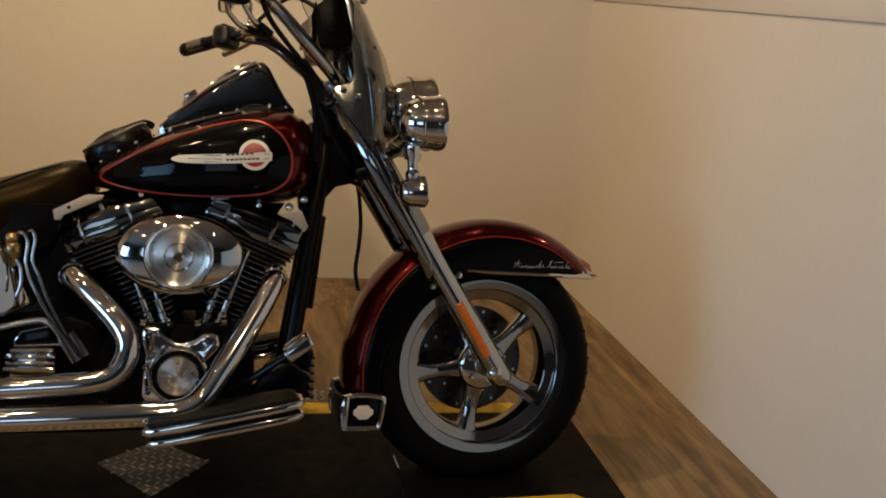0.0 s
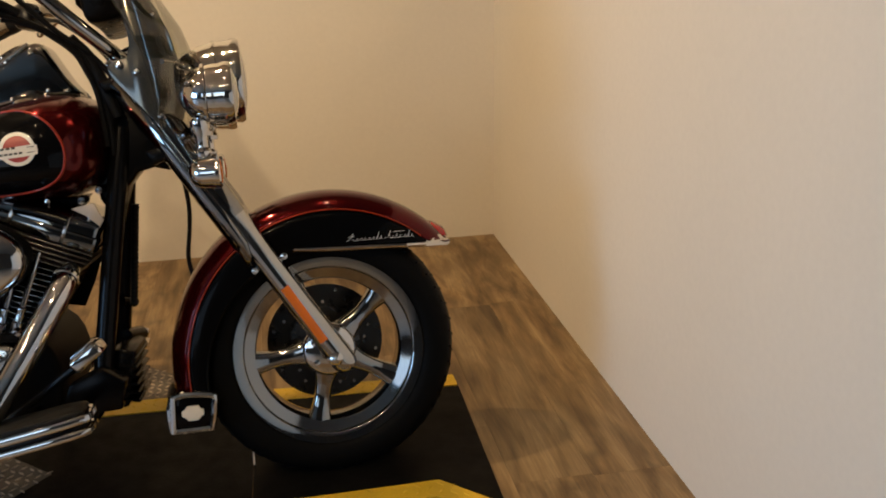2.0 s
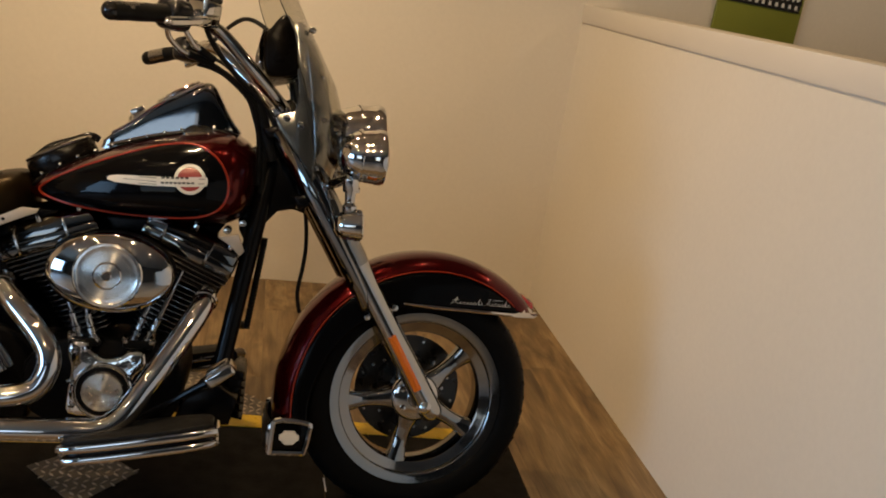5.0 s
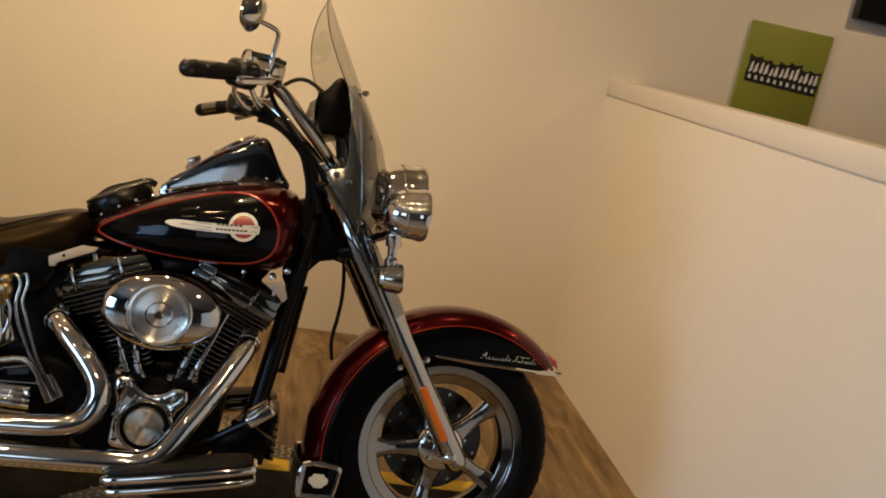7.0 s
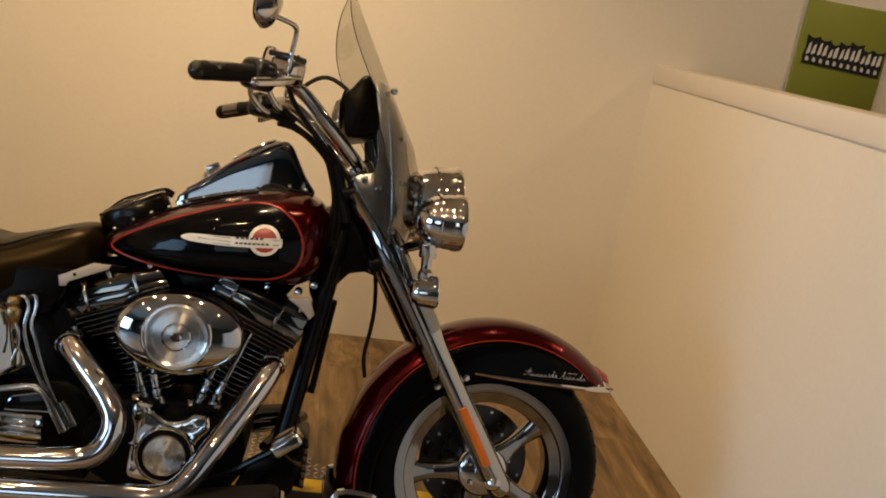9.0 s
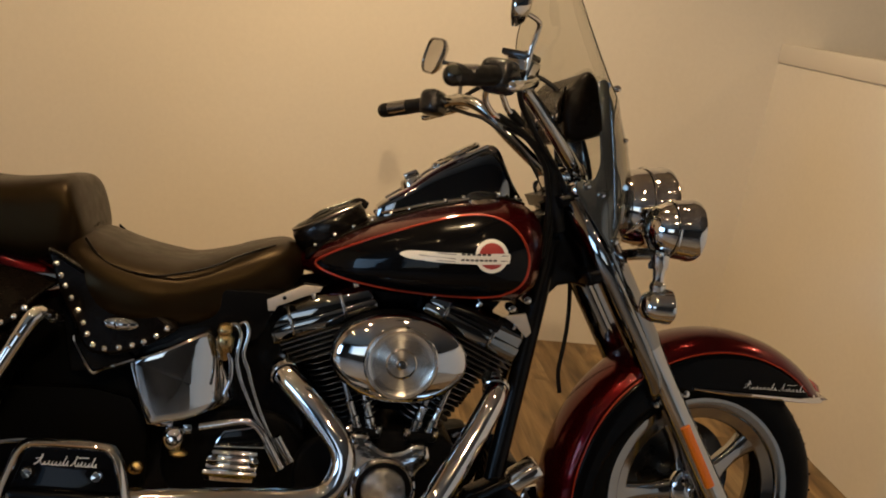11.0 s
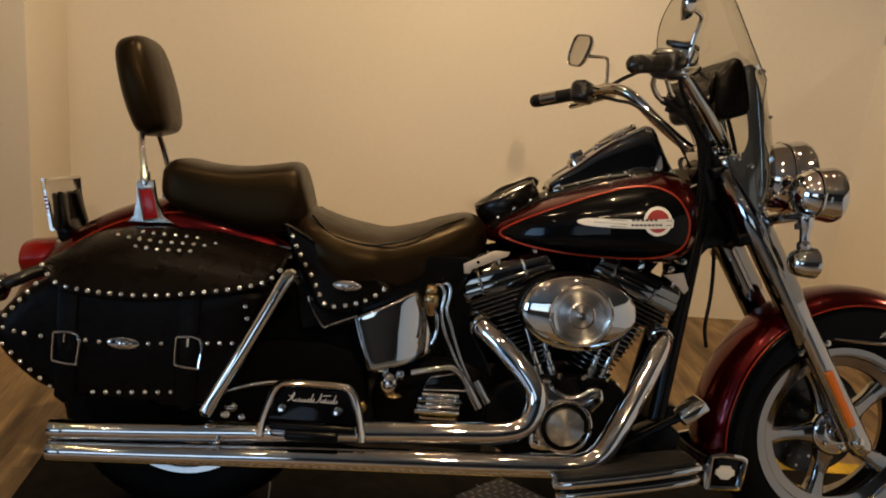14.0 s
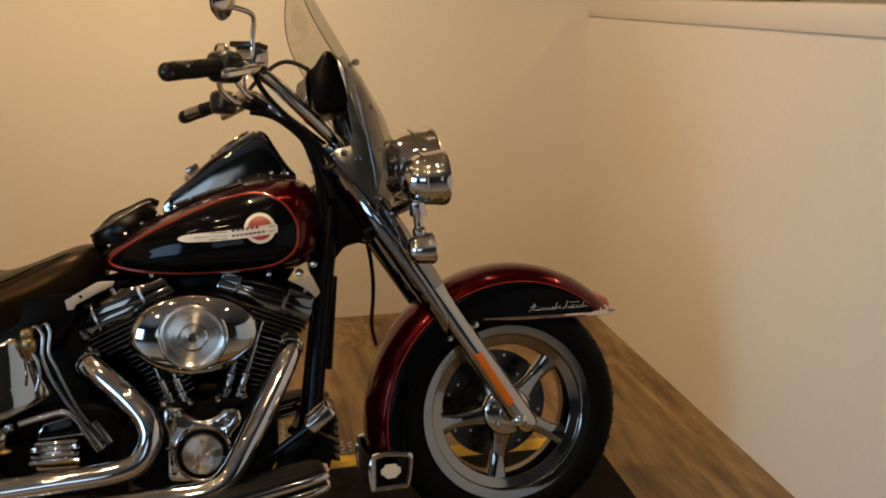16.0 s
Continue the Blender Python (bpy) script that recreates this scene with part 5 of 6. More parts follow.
def rear_end():
    cx, cz = -0.872, 0.303
    th = [radians(32 + (158 - 32) * k / 48) for k in range(49)]
    sec = [(0.0, 0.478), (0.03, 0.4775), (0.06, 0.471), (0.085, 0.456), (0.102, 0.436), (0.110, 0.41), (0.113, 0.38), (0.113, 0.32)]
    rows = [[(cx + r * math.cos(t), y, cz + r * math.sin(t)) for y, r in [(-a, b) for a, b in reversed(sec)] + sec[1:]] for t in th]
    f = part("rear_fender", Shape().loft(rows, False), RED, bike, "deep red rear fender", 60)
    f.modifiers.new("shell", "SOLIDIFY").thickness = 0.003
    for sgn in (-1, 1):
        part("pinstripe", Shape().tube([(cx + 0.445 * math.cos(t), sgn * 0.094, cz + 0.445 * math.sin(t)) for t in th[6:42]], 0.003, 6, 1), STRIPE, f)
        strut = Shape().prism([tuple(p) for p in spline([(-0.645, 0.690), (-0.62, 0.675), (-0.66, 0.655), (-0.80, 0.64), (-1.0, 0.60), (-1.02, 0.62), (-0.82, 0.68)], 3, True)], sgn * 0.118, sgn * 0.130, 0.004)
        part("fender_strut", strut, CHROME, f, "chrome fender strut")
    tail = Shape()
    tail.loft([[(x, w * math.cos(t), z + h * math.sin(t)) for t in [2 * math.pi * k / 24 for k in range(24)]] for x, z, w, h in
               ((-1.208, 0.612, 0.052, 0.038), (-1.225, 0.610, 0.058, 0.043), (-1.27, 0.604, 0.058, 0.043), (-1.292, 0.600, 0.052, 0.039), (-1.302, 0.598, 0.03, 0.024))], True)
    t = part("tail_lamp", tail, LENS_RED, bike, "red tail lamp with a chrome base")
    part("lamp_base", Shape().loft([[(x, w * math.cos(a), z + h * math.sin(a)) for a in [2 * math.pi * k / 24 for k in range(24)]] for x, z, w, h in
                                    ((-1.155, 0.622, 0.05, 0.03), (-1.19, 0.614, 0.062, 0.044), (-1.210, 0.611, 0.062, 0.046), (-1.214, 0.610, 0.055, 0.040))], True), CHROME, t)
    arms = Shape().box((-1.192, 0, 0.676), (0.034, 0.105, 0.050), 0.008, (0, -14, 0))
    for side in (-1, 1):
        arms.box((-1.190, side * 0.058, 0.725), (0.018, 0.036, 0.090), 0.007, (side * 14, -14, 0))
    pl = part("plate_bracket", arms, FRAME, bike, "black forked number plate bracket")
    m = Matrix.Translation((-1.205, 0, 0.742)) @ Matrix.Rotation(radians(-13), 4, "Y")
    part("number_plate", Shape().box((0, 0, 0), (0.003, 0.236, 0.112), 0.0012).moved(m), PLATE, pl, "plain grey back of a small number plate")
    rim = [m @ Vector((0, y, z)) for y, z in ((-0.12, -0.057), (-0.12, 0.057), (0.12, 0.057), (0.12, -0.057), (-0.12, -0.057))]
    part("plate_frame", Shape().tube(rim, 0.0058, 8, 1), CHROME, pl)
    pieces("frame_stripe", [Shape().box((-0.0005, -0.1215, -0.018 + 0.009 * k), (0.007, 0.006, 0.0045), 0.0008) for k in range(5)], LENS_RED, pl, "", m)
    part("frame_edge", Shape().box((0, -0.1205, 0), (0.006, 0.005, 0.112), 0.001).moved(m), SIGN_WHITE, pl)
    for sgn in (-1, 1):
        x, y, z = -1.318, sgn * 0.150, 0.545
        sig = Shape().lathe([(0.0, 0.046), (0.016, 0.045), (0.031, 0.036), (0.039, 0.018), (0.041, 0.0), (0.0435, -0.003), (0.0435, -0.018), (0.0415, -0.020), (0.0415, -0.030), (0.038, -0.034)], (x, y, z), (1, 0, 0.08), 30)
        ob = part("rear_turn_signal", sig, CHROME, bike, "small round chrome rear turn signal")
        part("lens", Shape().lathe([(0.038, -0.032), (0.026, -0.036), (0.0, -0.039)], (x, y, z), (1, 0, 0.08), 24), LENS_RED, ob)
        part("stalk", Shape().tube([(x + 0.02, y, z + 0.005), (x + 0.06, y, z + 0.020), (x + 0.10, y * 0.8, z + 0.040), (x + 0.15, y * 0.5, z + 0.055)], [0.016, 0.015, 0.014, 0.016], 14, 4), SCREEN, ob, "black signal stalk")


rear_end()

# ---- saddlebags


def lid_drop(w):
    """How far the lid's dome has sunk at a share of its breadth."""
    return 1 - max(1 - w ** 1.7, 0.0) ** (1 / 1.7)


def saddlebag(sgn):
    body_line = [(-1.232, 0.470), (-1.175, 0.405), (-1.095, 0.362), (-0.93, 0.350), (-0.80, 0.350), (-0.745, 0.375), (-0.700, 0.47), (-0.668, 0.585), (-0.665, 0.610), (-0.72, 0.618), (-0.88, 0.612), (-1.03, 0.614), (-1.11, 0.612), (-1.160, 0.588), (-1.206, 0.545), (-1.234, 0.502)]
    ln = [np.array(p) for p in spline(body_line, 4, True)]
    mid = np.array((-0.92, 0.52))
    rings = []
    for y, k in ((0.165, 0.93), (0.170, 0.97), (0.20, 0.985), (0.26, 1.0), (0.308, 1.0), (0.328, 0.985), (0.339, 0.955), (0.345, 0.90), (0.348, 0.80), (0.350, 0.55), (0.351, 0.1)):
        rings.append([((mid + (p - mid) * k)[0], sgn * y, (mid + (p - mid) * k)[1]) for p in ln])
    bag = part("saddlebag", Shape().loft(rings, True), LEATHER, bike, "black leather saddlebag with chrome studs and buckles", 50)
    # lid: domed from the inner edge to the studded lower edge
    low = [(-1.130, 0.632), (-1.105, 0.594), (-1.06, 0.580), (-0.985, 0.575), (-0.90, 0.577), (-0.80, 0.593), (-0.72, 0.610), (-0.665, 0.630), (-0.634, 0.665)]
    high = [(-1.128, 0.646), (-1.085, 0.680), (-1.02, 0.702), (-0.95, 0.711), (-0.88, 0.713), (-0.80, 0.708), (-0.73, 0.698), (-0.67, 0.688), (-0.630, 0.680)]
    L, H = spline(low, 4), spline(high, 4)
    rows = []
    for a, b in zip(L, H):
        row = []
        for k in range(13):
            w = math.sin(radians(90) * k / 12)
            d = lid_drop(w)
            out = 0.168 + (0.358 - 0.168 - 0.02 * abs((a[0] + 0.89) / 0.26) ** 3) * w
            row.append((b[0] + (a[0] - b[0]) * d, sgn * out, b[1] + (a[1] - b[1]) * d))
        rows.append(row)
    lid = part("lid", Shape().loft(rows, False), LEATHER, bag, "domed black leather lid edged with studs", 60)
    lid.modifiers.new("shell", "SOLIDIFY").thickness = 0.006
    if sgn > 0:
        return bag
    pts = [Vector(r[11]) for r in rows]
    run, last = 1.0, pts[0]
    fine = spline([tuple(p) for p in pts], 6)
    for p in fine:
        p = Vector(p)
        run += (p - last).length
        last = p
        if run >= 0.0225:
            run = 0.0
            sharing("stud", STUD, lid, p + Vector((0, -0.003, 0.002)), Matrix.Rotation(radians(-14), 4, "X"), 1.15)
    # lozenge of studs on the lid's dome
    def on_lid(x, w):
        z_at, l_at = table([tuple(h) for h in H], x)[0], table([tuple(h) for h in L], x)[0]
        return Vector((x, -(0.168 + (0.190 - 0.02 * abs((x + 0.89) / 0.26) ** 3) * w), z_at + (l_at - z_at) * lid_drop(w)))

    lozenge = [(-1.010, 0.33), (-0.982, 0.41)] + [(-0.959 + 0.0245 * k, 0.27 + 0.07 * (k / 5) ** 0.5) for k in range(6)]
    lozenge += [(-0.957 + 0.0237 * k, 0.45 + 0.02 * min(k, 2)) for k in range(7)] + [(-0.794, 0.41)] + [(-0.958 + 0.0236 * k, 0.575 + 0.02 * min(k, 2)) for k in range(6)]
    for x, w in lozenge:
        p = on_lid(x, w)
        n = (on_lid(x, w + 0.02) - on_lid(x, w - 0.02)).cross(Vector((1, 0, 0))).normalized()
        n = n if n.z > 0 else -n
        tip = math.degrees(math.atan2(n.z, -n.y))
        sharing("stud", STUD, lid, p + n * 0.0058, Matrix.Rotation(radians(-tip), 4, "X"), 1.0)
    # studs across the bag's face and along its edges
    face = []
    for x, z in ((-1.204, 0.497), (-1.180, 0.492), (-1.158, 0.489), (-1.124, 0.486), (-1.033, 0.484), (-1.005, 0.483), (-0.903, 0.486), (-0.876, 0.488), (-0.781, 0.495), (-0.755, 0.497), (-0.729, 0.499)):
        face.append((x, z))
    for k in range(7):
        face.append((-1.013 + 0.0270 * k, 0.373 + 0.0018 * k))
    for k in range(6):
        face.append((-1.206 + 0.021 * k, 0.462 - 0.0165 * k))
    for k in range(5):
        face.append((-1.202 + 0.016 * k, 0.522 + 0.0185 * k))
    for k in range(3):
        face.append((-0.707 + 0.006 * k, 0.580 - 0.026 * k))

    def face_y(x, z):
        e = max(abs(x + 0.93) / 0.29, abs(z - 0.5) / 0.19)
        return -0.3505 + 0.03 * max(0, e - 0.72) ** 2 * 6

    for x, z in face:
        sharing("stud", STUD, bag, (x, face_y(x, z), z), None, 1.15)
    part("concho", Shape().ball((-0.956, -0.3515, 0.483), (0.034, 0.005, 0.0135), 24, 8).ball((-0.952, -0.356, 0.483), (0.016, 0.007, 0.010), 16, 8), CHROME, bag, "oval chrome concho")
    for x, dz in ((-1.072, -0.001), (-0.820, 0.007)):
        strap = part("strap", Shape().prism([(x - 0.021, 0.60), (x + 0.021, 0.60), (x + 0.022, 0.36), (x, 0.345), (x - 0.020, 0.36)], -0.347, -0.3555, 0.002), LEATHER, bag, "black leather strap")
        bk = Shape().tube([(x - 0.024, -0.357, 0.498 + dz), (x - 0.024, -0.360, 0.447 + dz), (x - 0.018, -0.361, 0.438 + dz), (x + 0.020, -0.361, 0.434 + dz), (x + 0.026, -0.360, 0.442 + dz), (x + 0.025, -0.357, 0.496 + dz), (x - 0.024, -0.357, 0.499 + dz)], 0.0032, 8, 3)
        bk.tube([(x, -0.360, 0.498 + dz), (x, -0.362, 0.480 + dz)], 0.003, 6, 1)
        part("buckle", bk, CHROME, strap, "chrome strap buckle")
    return bag


saddlebag(-1)
saddlebag(1)
for sgn in (-1, 1):
    guard = Shape().tube([(-0.612, sgn * 0.235, 0.622), (-0.612, sgn * 0.300, 0.640), (-0.618, sgn * 0.334, 0.652), (-0.632, sgn * 0.348, 0.632), (-0.695, sgn * 0.362, 0.505), (-0.766, sgn * 0.370, 0.366), (-0.772, sgn * 0.364, 0.352), (-0.770, sgn * 0.30, 0.345)], 0.0145, 14, 5)
    g = part("bag_guard", guard, CHROME, bike, "chrome guard tube in front of the saddlebag")
    for x, y, z in ((-0.640, 0.362, 0.618), (-0.652, 0.364, 0.595)):
        part("guard_screw", Shape().ball((x, sgn * y, z), (0.005, 0.005, 0.005), 8, 4), CHROME, g)
    rail = Shape().tube([(-0.76, sgn * 0.29, 0.372), (-0.70, sgn * 0.285, 0.392), (-0.64, sgn * 0.27, 0.398), (-0.58, sgn * 0.26, 0.396)], 0.0055, 10, 4)
    rail.ball((-0.73, sgn * 0.30, 0.345), (0.016, 0.012, 0.012), 12, 6)
    part("bag_rail", rail, CHROME, bike, "chrome saddlebag rail")

# ---- engine


def cylinder(base, top, name, label):
    b, t = Vector((base[0], 0, base[1])), Vector((top[0], 0, top[1]))
    ax = (t - b).normalized()
    u = Vector((ax.z, 0, -ax.x))
    ob = part(name, Shape().lathe([(0.056, 0.0), (0.056, (t - b).length)], b, ax, 28), ENGINE, bike, label)
    n = 15
    for k in range(n):
        h = 0.018 + ((t - b).length - 0.03) * k / (n - 1)
        w = 0.054 + 0.032 * (k / (n - 1)) ** 1.3
        c = b + ax * h
        fin = []
        for r, dh in ((w - 0.004, -0.0020), (w, -0.0009), (w, 0.0009), (w - 0.004, 0.0020)):
            fin.append([c + ax * dh + u * (r * math.copysign(abs(math.cos(q)) ** 0.55, math.cos(q))) + Vector((0, (r + 0.022) * math.copysign(abs(math.sin(q)) ** 0.55, math.sin(q)), 0)) for q in [2 * math.pi * j / 28 for j in range(28)]])
        s = Shape()
        s.loft([[c + (p - c) * 0.05 for p in fin[0]], fin[0]], True, False, 0)
        s.loft(fin[:2], True, False, 0)
        s.loft(fin[1:3], True, False, 1)
        s.loft(fin[2:], True, False, 0)
        s.loft([fin[3], [c + (p - c) * 0.05 for p in fin[3]]], True, False, 0)
        part("cooling_fin", s, [ENGINE, MACHINED], ob)
    return ob


def rocker_box(c, tilt, sgn):
    """Cylinder head with wide fins, and the two-part chrome cover on it."""
    m = Matrix.Translation((c[0], 0, c[1])) @ Matrix.Rotation(radians(tilt), 4, "Y")

    def shell(z_y, x0, x1, round_end=0.010):
        rings = []
        for x, k in ((x0, 0.90), (x0 + round_end * 0.35, 0.97), (x0 + round_end, 1.0), (x1 - round_end, 1.0), (x1 - round_end * 0.35, 0.97), (x1, 0.90)):
            right = [(x, -y * k, z) for y, z in z_y]
            rings.append(right + [(p, -q, r) for p, q, r in reversed(right)])
        return Shape().loft(rings, True)

    ob = part("rocker_box", shell([(0.100, -0.040), (0.117, -0.040), (0.120, -0.036), (0.121, -0.012), (0.119, -0.008)], -0.124, 0.112).moved(m), DIMMER_CHROME, bike, "chrome rocker box on the cylinder head")
    part("rocker_cover", shell([(0.112, -0.008), (0.1185, -0.006), (0.1185, 0.012), (0.116, 0.017), (0.094, 0.033), (0.088, 0.035), (0.040, 0.036)], -0.120, 0.108, 0.010).moved(m), DIMMER_CHROME, ob)
    for x in (-0.074, 0.040):
        strap = Shape()
        strap.loft([[(x + dx, -y, z) for y, z in ((0.1225, -0.039), (0.1235, -0.012), (0.1210, 0.012), (0.1185, 0.018), (0.094, 0.0355))] for dx in (-0.0035, -0.002, 0.002, 0.0035)], False)
        st = part("rocker_rib", strap.moved(m), POLISHED, ob)
        st.modifiers.new("shell", "SOLIDIFY").thickness = 0.003
    for x in (-0.085, -0.015, 0.078):
        part("rocker_bolt", Shape().lathe([(0.0, 0.016), (0.0065, 0.014), (0.0075, 0.008), (0.0075, -0.006), (0.0105, -0.008)], (x, -0.100, 0.030), (0, -0.2, 1), 10).moved(m), CHROME, ob)
    part("head", Shape().box((0, 0, -0.066), (0.150, 0.190, 0.064), 0.012).moved(m), ENGINE, ob, "black finned cylinder head")
    for k in range(5):
        half = 0.110 - 0.006 * max(k - 1, 0)
        fin = Shape().box((0, 0, -0.0460 - 0.0118 * k), (2 * half, 0.238 - 0.006 * k, 0.0034), 0.0012).moved(m)
        part("head_fin", fin, HEAD_FIN, ob)


def engine():
    cylinder((-0.005, 0.395), (-0.090, 0.600), "rear_cylinder", "black finned rear cylinder with bright fin edges")
    cylinder((0.115, 0.395), (0.200, 0.600), "front_cylinder", "black finned front cylinder with bright fin edges")
    rocker_box((-0.113, 0.667), -22.5, -1)
    rocker_box((0.217, 0.667), 22.5, 1)
    case = Shape().prism([tuple(p) for p in spline([(-0.12, 0.24), (-0.14, 0.36), (-0.06, 0.42), (0.05, 0.43), (0.17, 0.42), (0.215, 0.34), (0.19, 0.23), (0.05, 0.19)], 3, True)], -0.15, 0.15, 0.012, 3)
    cs = part("crankcase", case, ENGINE, bike, "black engine crankcase")
    cov = [(-0.030, 0.252), (-0.036, 0.30), (-0.030, 0.36), (-0.040, 0.395), (-0.034, 0.424), (0.0, 0.428), (0.014, 0.408), (0.045, 0.392), (0.080, 0.400), (0.100, 0.414), (0.130, 0.408), (0.137, 0.376), (0.114, 0.350), (0.110, 0.32), (0.095, 0.272), (0.05, 0.250)]
    cam = part("cam_cover", Shape().prism([tuple(p) for p in spline(cov, 3, True)], -0.145, -0.188, 0.013, 4), CAST, cs, "chrome cam cover")
    c = (0.045, -0.188, 0.314)
    part("cam_ring", Shape().lathe([(0.060, 0.006), (0.060, -0.003), (0.058, -0.004), (0.048, -0.004), (0.046, -0.001)], c, (0, 1, 0), 40), ENGINE, cam)
    part("cam_rim", Shape().lathe([(0.0680, 0.008), (0.0680, -0.003), (0.0665, -0.0070), (0.0640, -0.0085), (0.0610, -0.0080), (0.0585, -0.0060), (0.0570, -0.001)], c, (0, 1, 0), 44), CHROME, cam)
    part("cam_disc", Shape().lathe([(0.0458, 0.004), (0.0458, -0.013), (0.0435, -0.016), (0.0400, -0.016), (0.0390, -0.0145), (0.0365, -0.0145), (0.0355, -0.016), (0.0225, -0.016), (0.0215, -0.0145), (0.0195, -0.0145), (0.0185, -0.016), (0.0, -0.016)], c, (0, 1, 0), 40), CAM_DISC, cam, "round turned timer cover")
    for k in range(5):
        a = 2 * math.pi * k / 5 + 0.3
        b = Shape().lathe([(0.0, -0.020), (0.0035, -0.019), (0.004, -0.015)], (c[0] + 0.034 * math.cos(a), c[1], c[2] + 0.034 * math.sin(a)), (0, 1, 0), 8)
        part("disc_screw", b, CHROME, cam)
    for x, z in ((-0.022, 0.408), (0.106, 0.388), (-0.022, 0.272), (0.092, 0.300), (0.002, 0.412), (0.085, 0.285), (-0.028, 0.335)):
        part("cover_bolt", Shape().lathe([(0.0, -0.008), (0.006, -0.007), (0.007, 0.0), (0.007, 0.01)], (x, -0.190, z), (0, 1, 0), 10), CHROME, cam)
    # tappet blocks and push rod tubes
    for (x0, z0), (x1, z1) in (((-0.020, 0.425), (-0.085, 0.60)), ((0.012, 0.425), (-0.045, 0.60)), ((0.098, 0.425), (0.155, 0.60)), ((0.130, 0.425), (0.195, 0.60))):
        pr = Shape().tube([(x0, -0.155, z0), (x1, -0.125, z1)], 0.0060, 12, 1)
        p, d = Vector((x0, -0.155, z0)), Vector((x1 - x0, 0.030, z1 - z0))
        pr.lathe([(0.0, 0.002), (0.0125, 0.002), (0.0125, 0.011), (0.0098, 0.013), (0.0098, 0.017), (0.0120, 0.019), (0.0120, 0.029), (0.0088, 0.032), (0.0088, 0.056), (0.0100, 0.058), (0.0100, 0.062), (0.0060, 0.066)], p, d, 12)
        part("pushrod_tube", pr, CHROME, bike, "chrome pushrod tube")
    for x in (-0.006, 0.114):
        tb = part("tappet_block", Shape().box((x, -0.150, 0.424), (0.070, 0.045, 0.020), 0.005), ENGINE, bike, "black tappet block")
        for dx in (-0.030, 0.030):
            part("tappet_bolt", Shape().lathe([(0.0, 0.013), (0.0060, 0.012), (0.0066, 0.008), (0.0066, 0.003), (0.0088, 0.002), (0.0088, -0.004)], (x + dx, -0.168, 0.434), (0, -0.5, 1), 8), CHROME, tb)
    # air cleaner
    def oval(k, y):
        out = []
        for j in range(64):
            t = 2 * math.pi * j / 64
            out.append((0.046 + 0.140 * k * math.cos(t), y, 0.595 + 0.0920 * k * math.sin(t)))
        return out
    ac = part("air_cleaner", Shape().loft([oval(0.86, -0.165), oval(0.96, -0.175), oval(1.0, -0.190), oval(1.0, -0.202), oval(0.987, -0.211), oval(0.955, -0.2175), oval(0.85, -0.2235), oval(0.70, -0.2300), oval(0.56, -0.2352), oval(0.45, -0.237), oval(0.05, -0.238)], True), CHROME, bike,
              "oval chrome air cleaner cover", 60)
    cc = (0.046, -0.235, 0.595)
    part("cover_disc", Shape().lathe([(0.074, 0.003), (0.074, -0.004), (0.072, -0.007), (0.066, -0.0075), (0.064, -0.006), (0.0525, -0.0062), (0.0515, -0.0048), (0.0495, -0.0048), (0.0485, -0.0064), (0.030, -0.0068), (0.029, -0.010), (0.0, -0.0105)], cc, (0, 1, 0), 56), AC_DISC, ac, "round turned insert")
    part("outer_ring", Shape().lathe([(0.0755, -0.002), (0.0755, -0.006), (0.073, -0.0085), (0.0705, -0.006)], cc, (0, 1, 0), 56), CHROME, ac)
    part("inner_ring", Shape().lathe([(0.0315, -0.006), (0.0315, -0.0105), (0.029, -0.0125), (0.027, -0.010)], cc, (0, 1, 0), 40), CHROME, ac)
    part("centre_bolt", Shape().lathe([(0.0, -0.020), (0.004, -0.020), (0.005, -0.017), (0.0085, -0.017), (0.0112, -0.0145), (0.012, -0.009)], cc, (0, 1, 0), 16), CHROME, ac)
    part("backing_plate", Shape().loft([oval(0.92, -0.12), oval(0.97, -0.125), oval(0.97, -0.168)], True), ENGINE, ac)
    part("carburettor", Shape().box((0.05, -0.06, 0.545), (0.07, 0.13, 0.09), 0.015), ENGINE, bike, "black carburettor body")
    cb = part("coil_bracket", Shape().prism([(-0.231, 0.685), (-0.160, 0.722), (-0.123, 0.722), (-0.128, 0.712), (-0.167, 0.694), (-0.209, 0.674), (-0.214, 0.664), (-0.227, 0.663)], -0.162, -0.168, 0.0015), WALL_TINTED, bike, "bare metal engine bracket with a bolt hole")
    # black disc painted in place of the hole's dark inside
    part("bolt_hole", Shape().lathe([(0.0, 0.0006), (0.0040, 0.0004), (0.0046, -0.002)], (-0.197, -0.1680, 0.692), (0, -1, 0), 12), INNER_BLACK, cb)
    # black sheets added on the far side to darken the gaps past the cylinders
    part("engine_shield", Shape().prism([(-0.23, 0.40), (-0.08, 0.40), (-0.07, 0.50), (-0.12, 0.64), (-0.22, 0.66)], 0.045, 0.055, 0.003), INNER_BLACK, bike, "added black sheet that darkens the gap behind the rear cylinder")
    part("engine_shield", Shape().prism([(0.17, 0.452), (0.235, 0.440), (0.262, 0.495), (0.302, 0.60), (0.29, 0.64), (0.20, 0.62)], 0.045, 0.055, 0.003), INNER_BLACK, bike, "added black sheet that darkens the gap behind the front cylinder")
    part("front_bracket", Shape().prism([(0.27, 0.690), (0.318, 0.700), (0.335, 0.660), (0.325, 0.648), (0.30, 0.672)], -0.115, -0.125, 0.002), WALL_TINTED, bike, "bare metal engine bracket")
    rod = Shape().tube([(0.155, -0.12, 0.70), (0.20, -0.13, 0.688), (0.26, -0.13, 0.665)], 0.012, 12, 3)
    part("ignition_lead_cover", rod, FRAME, bike)


engine()

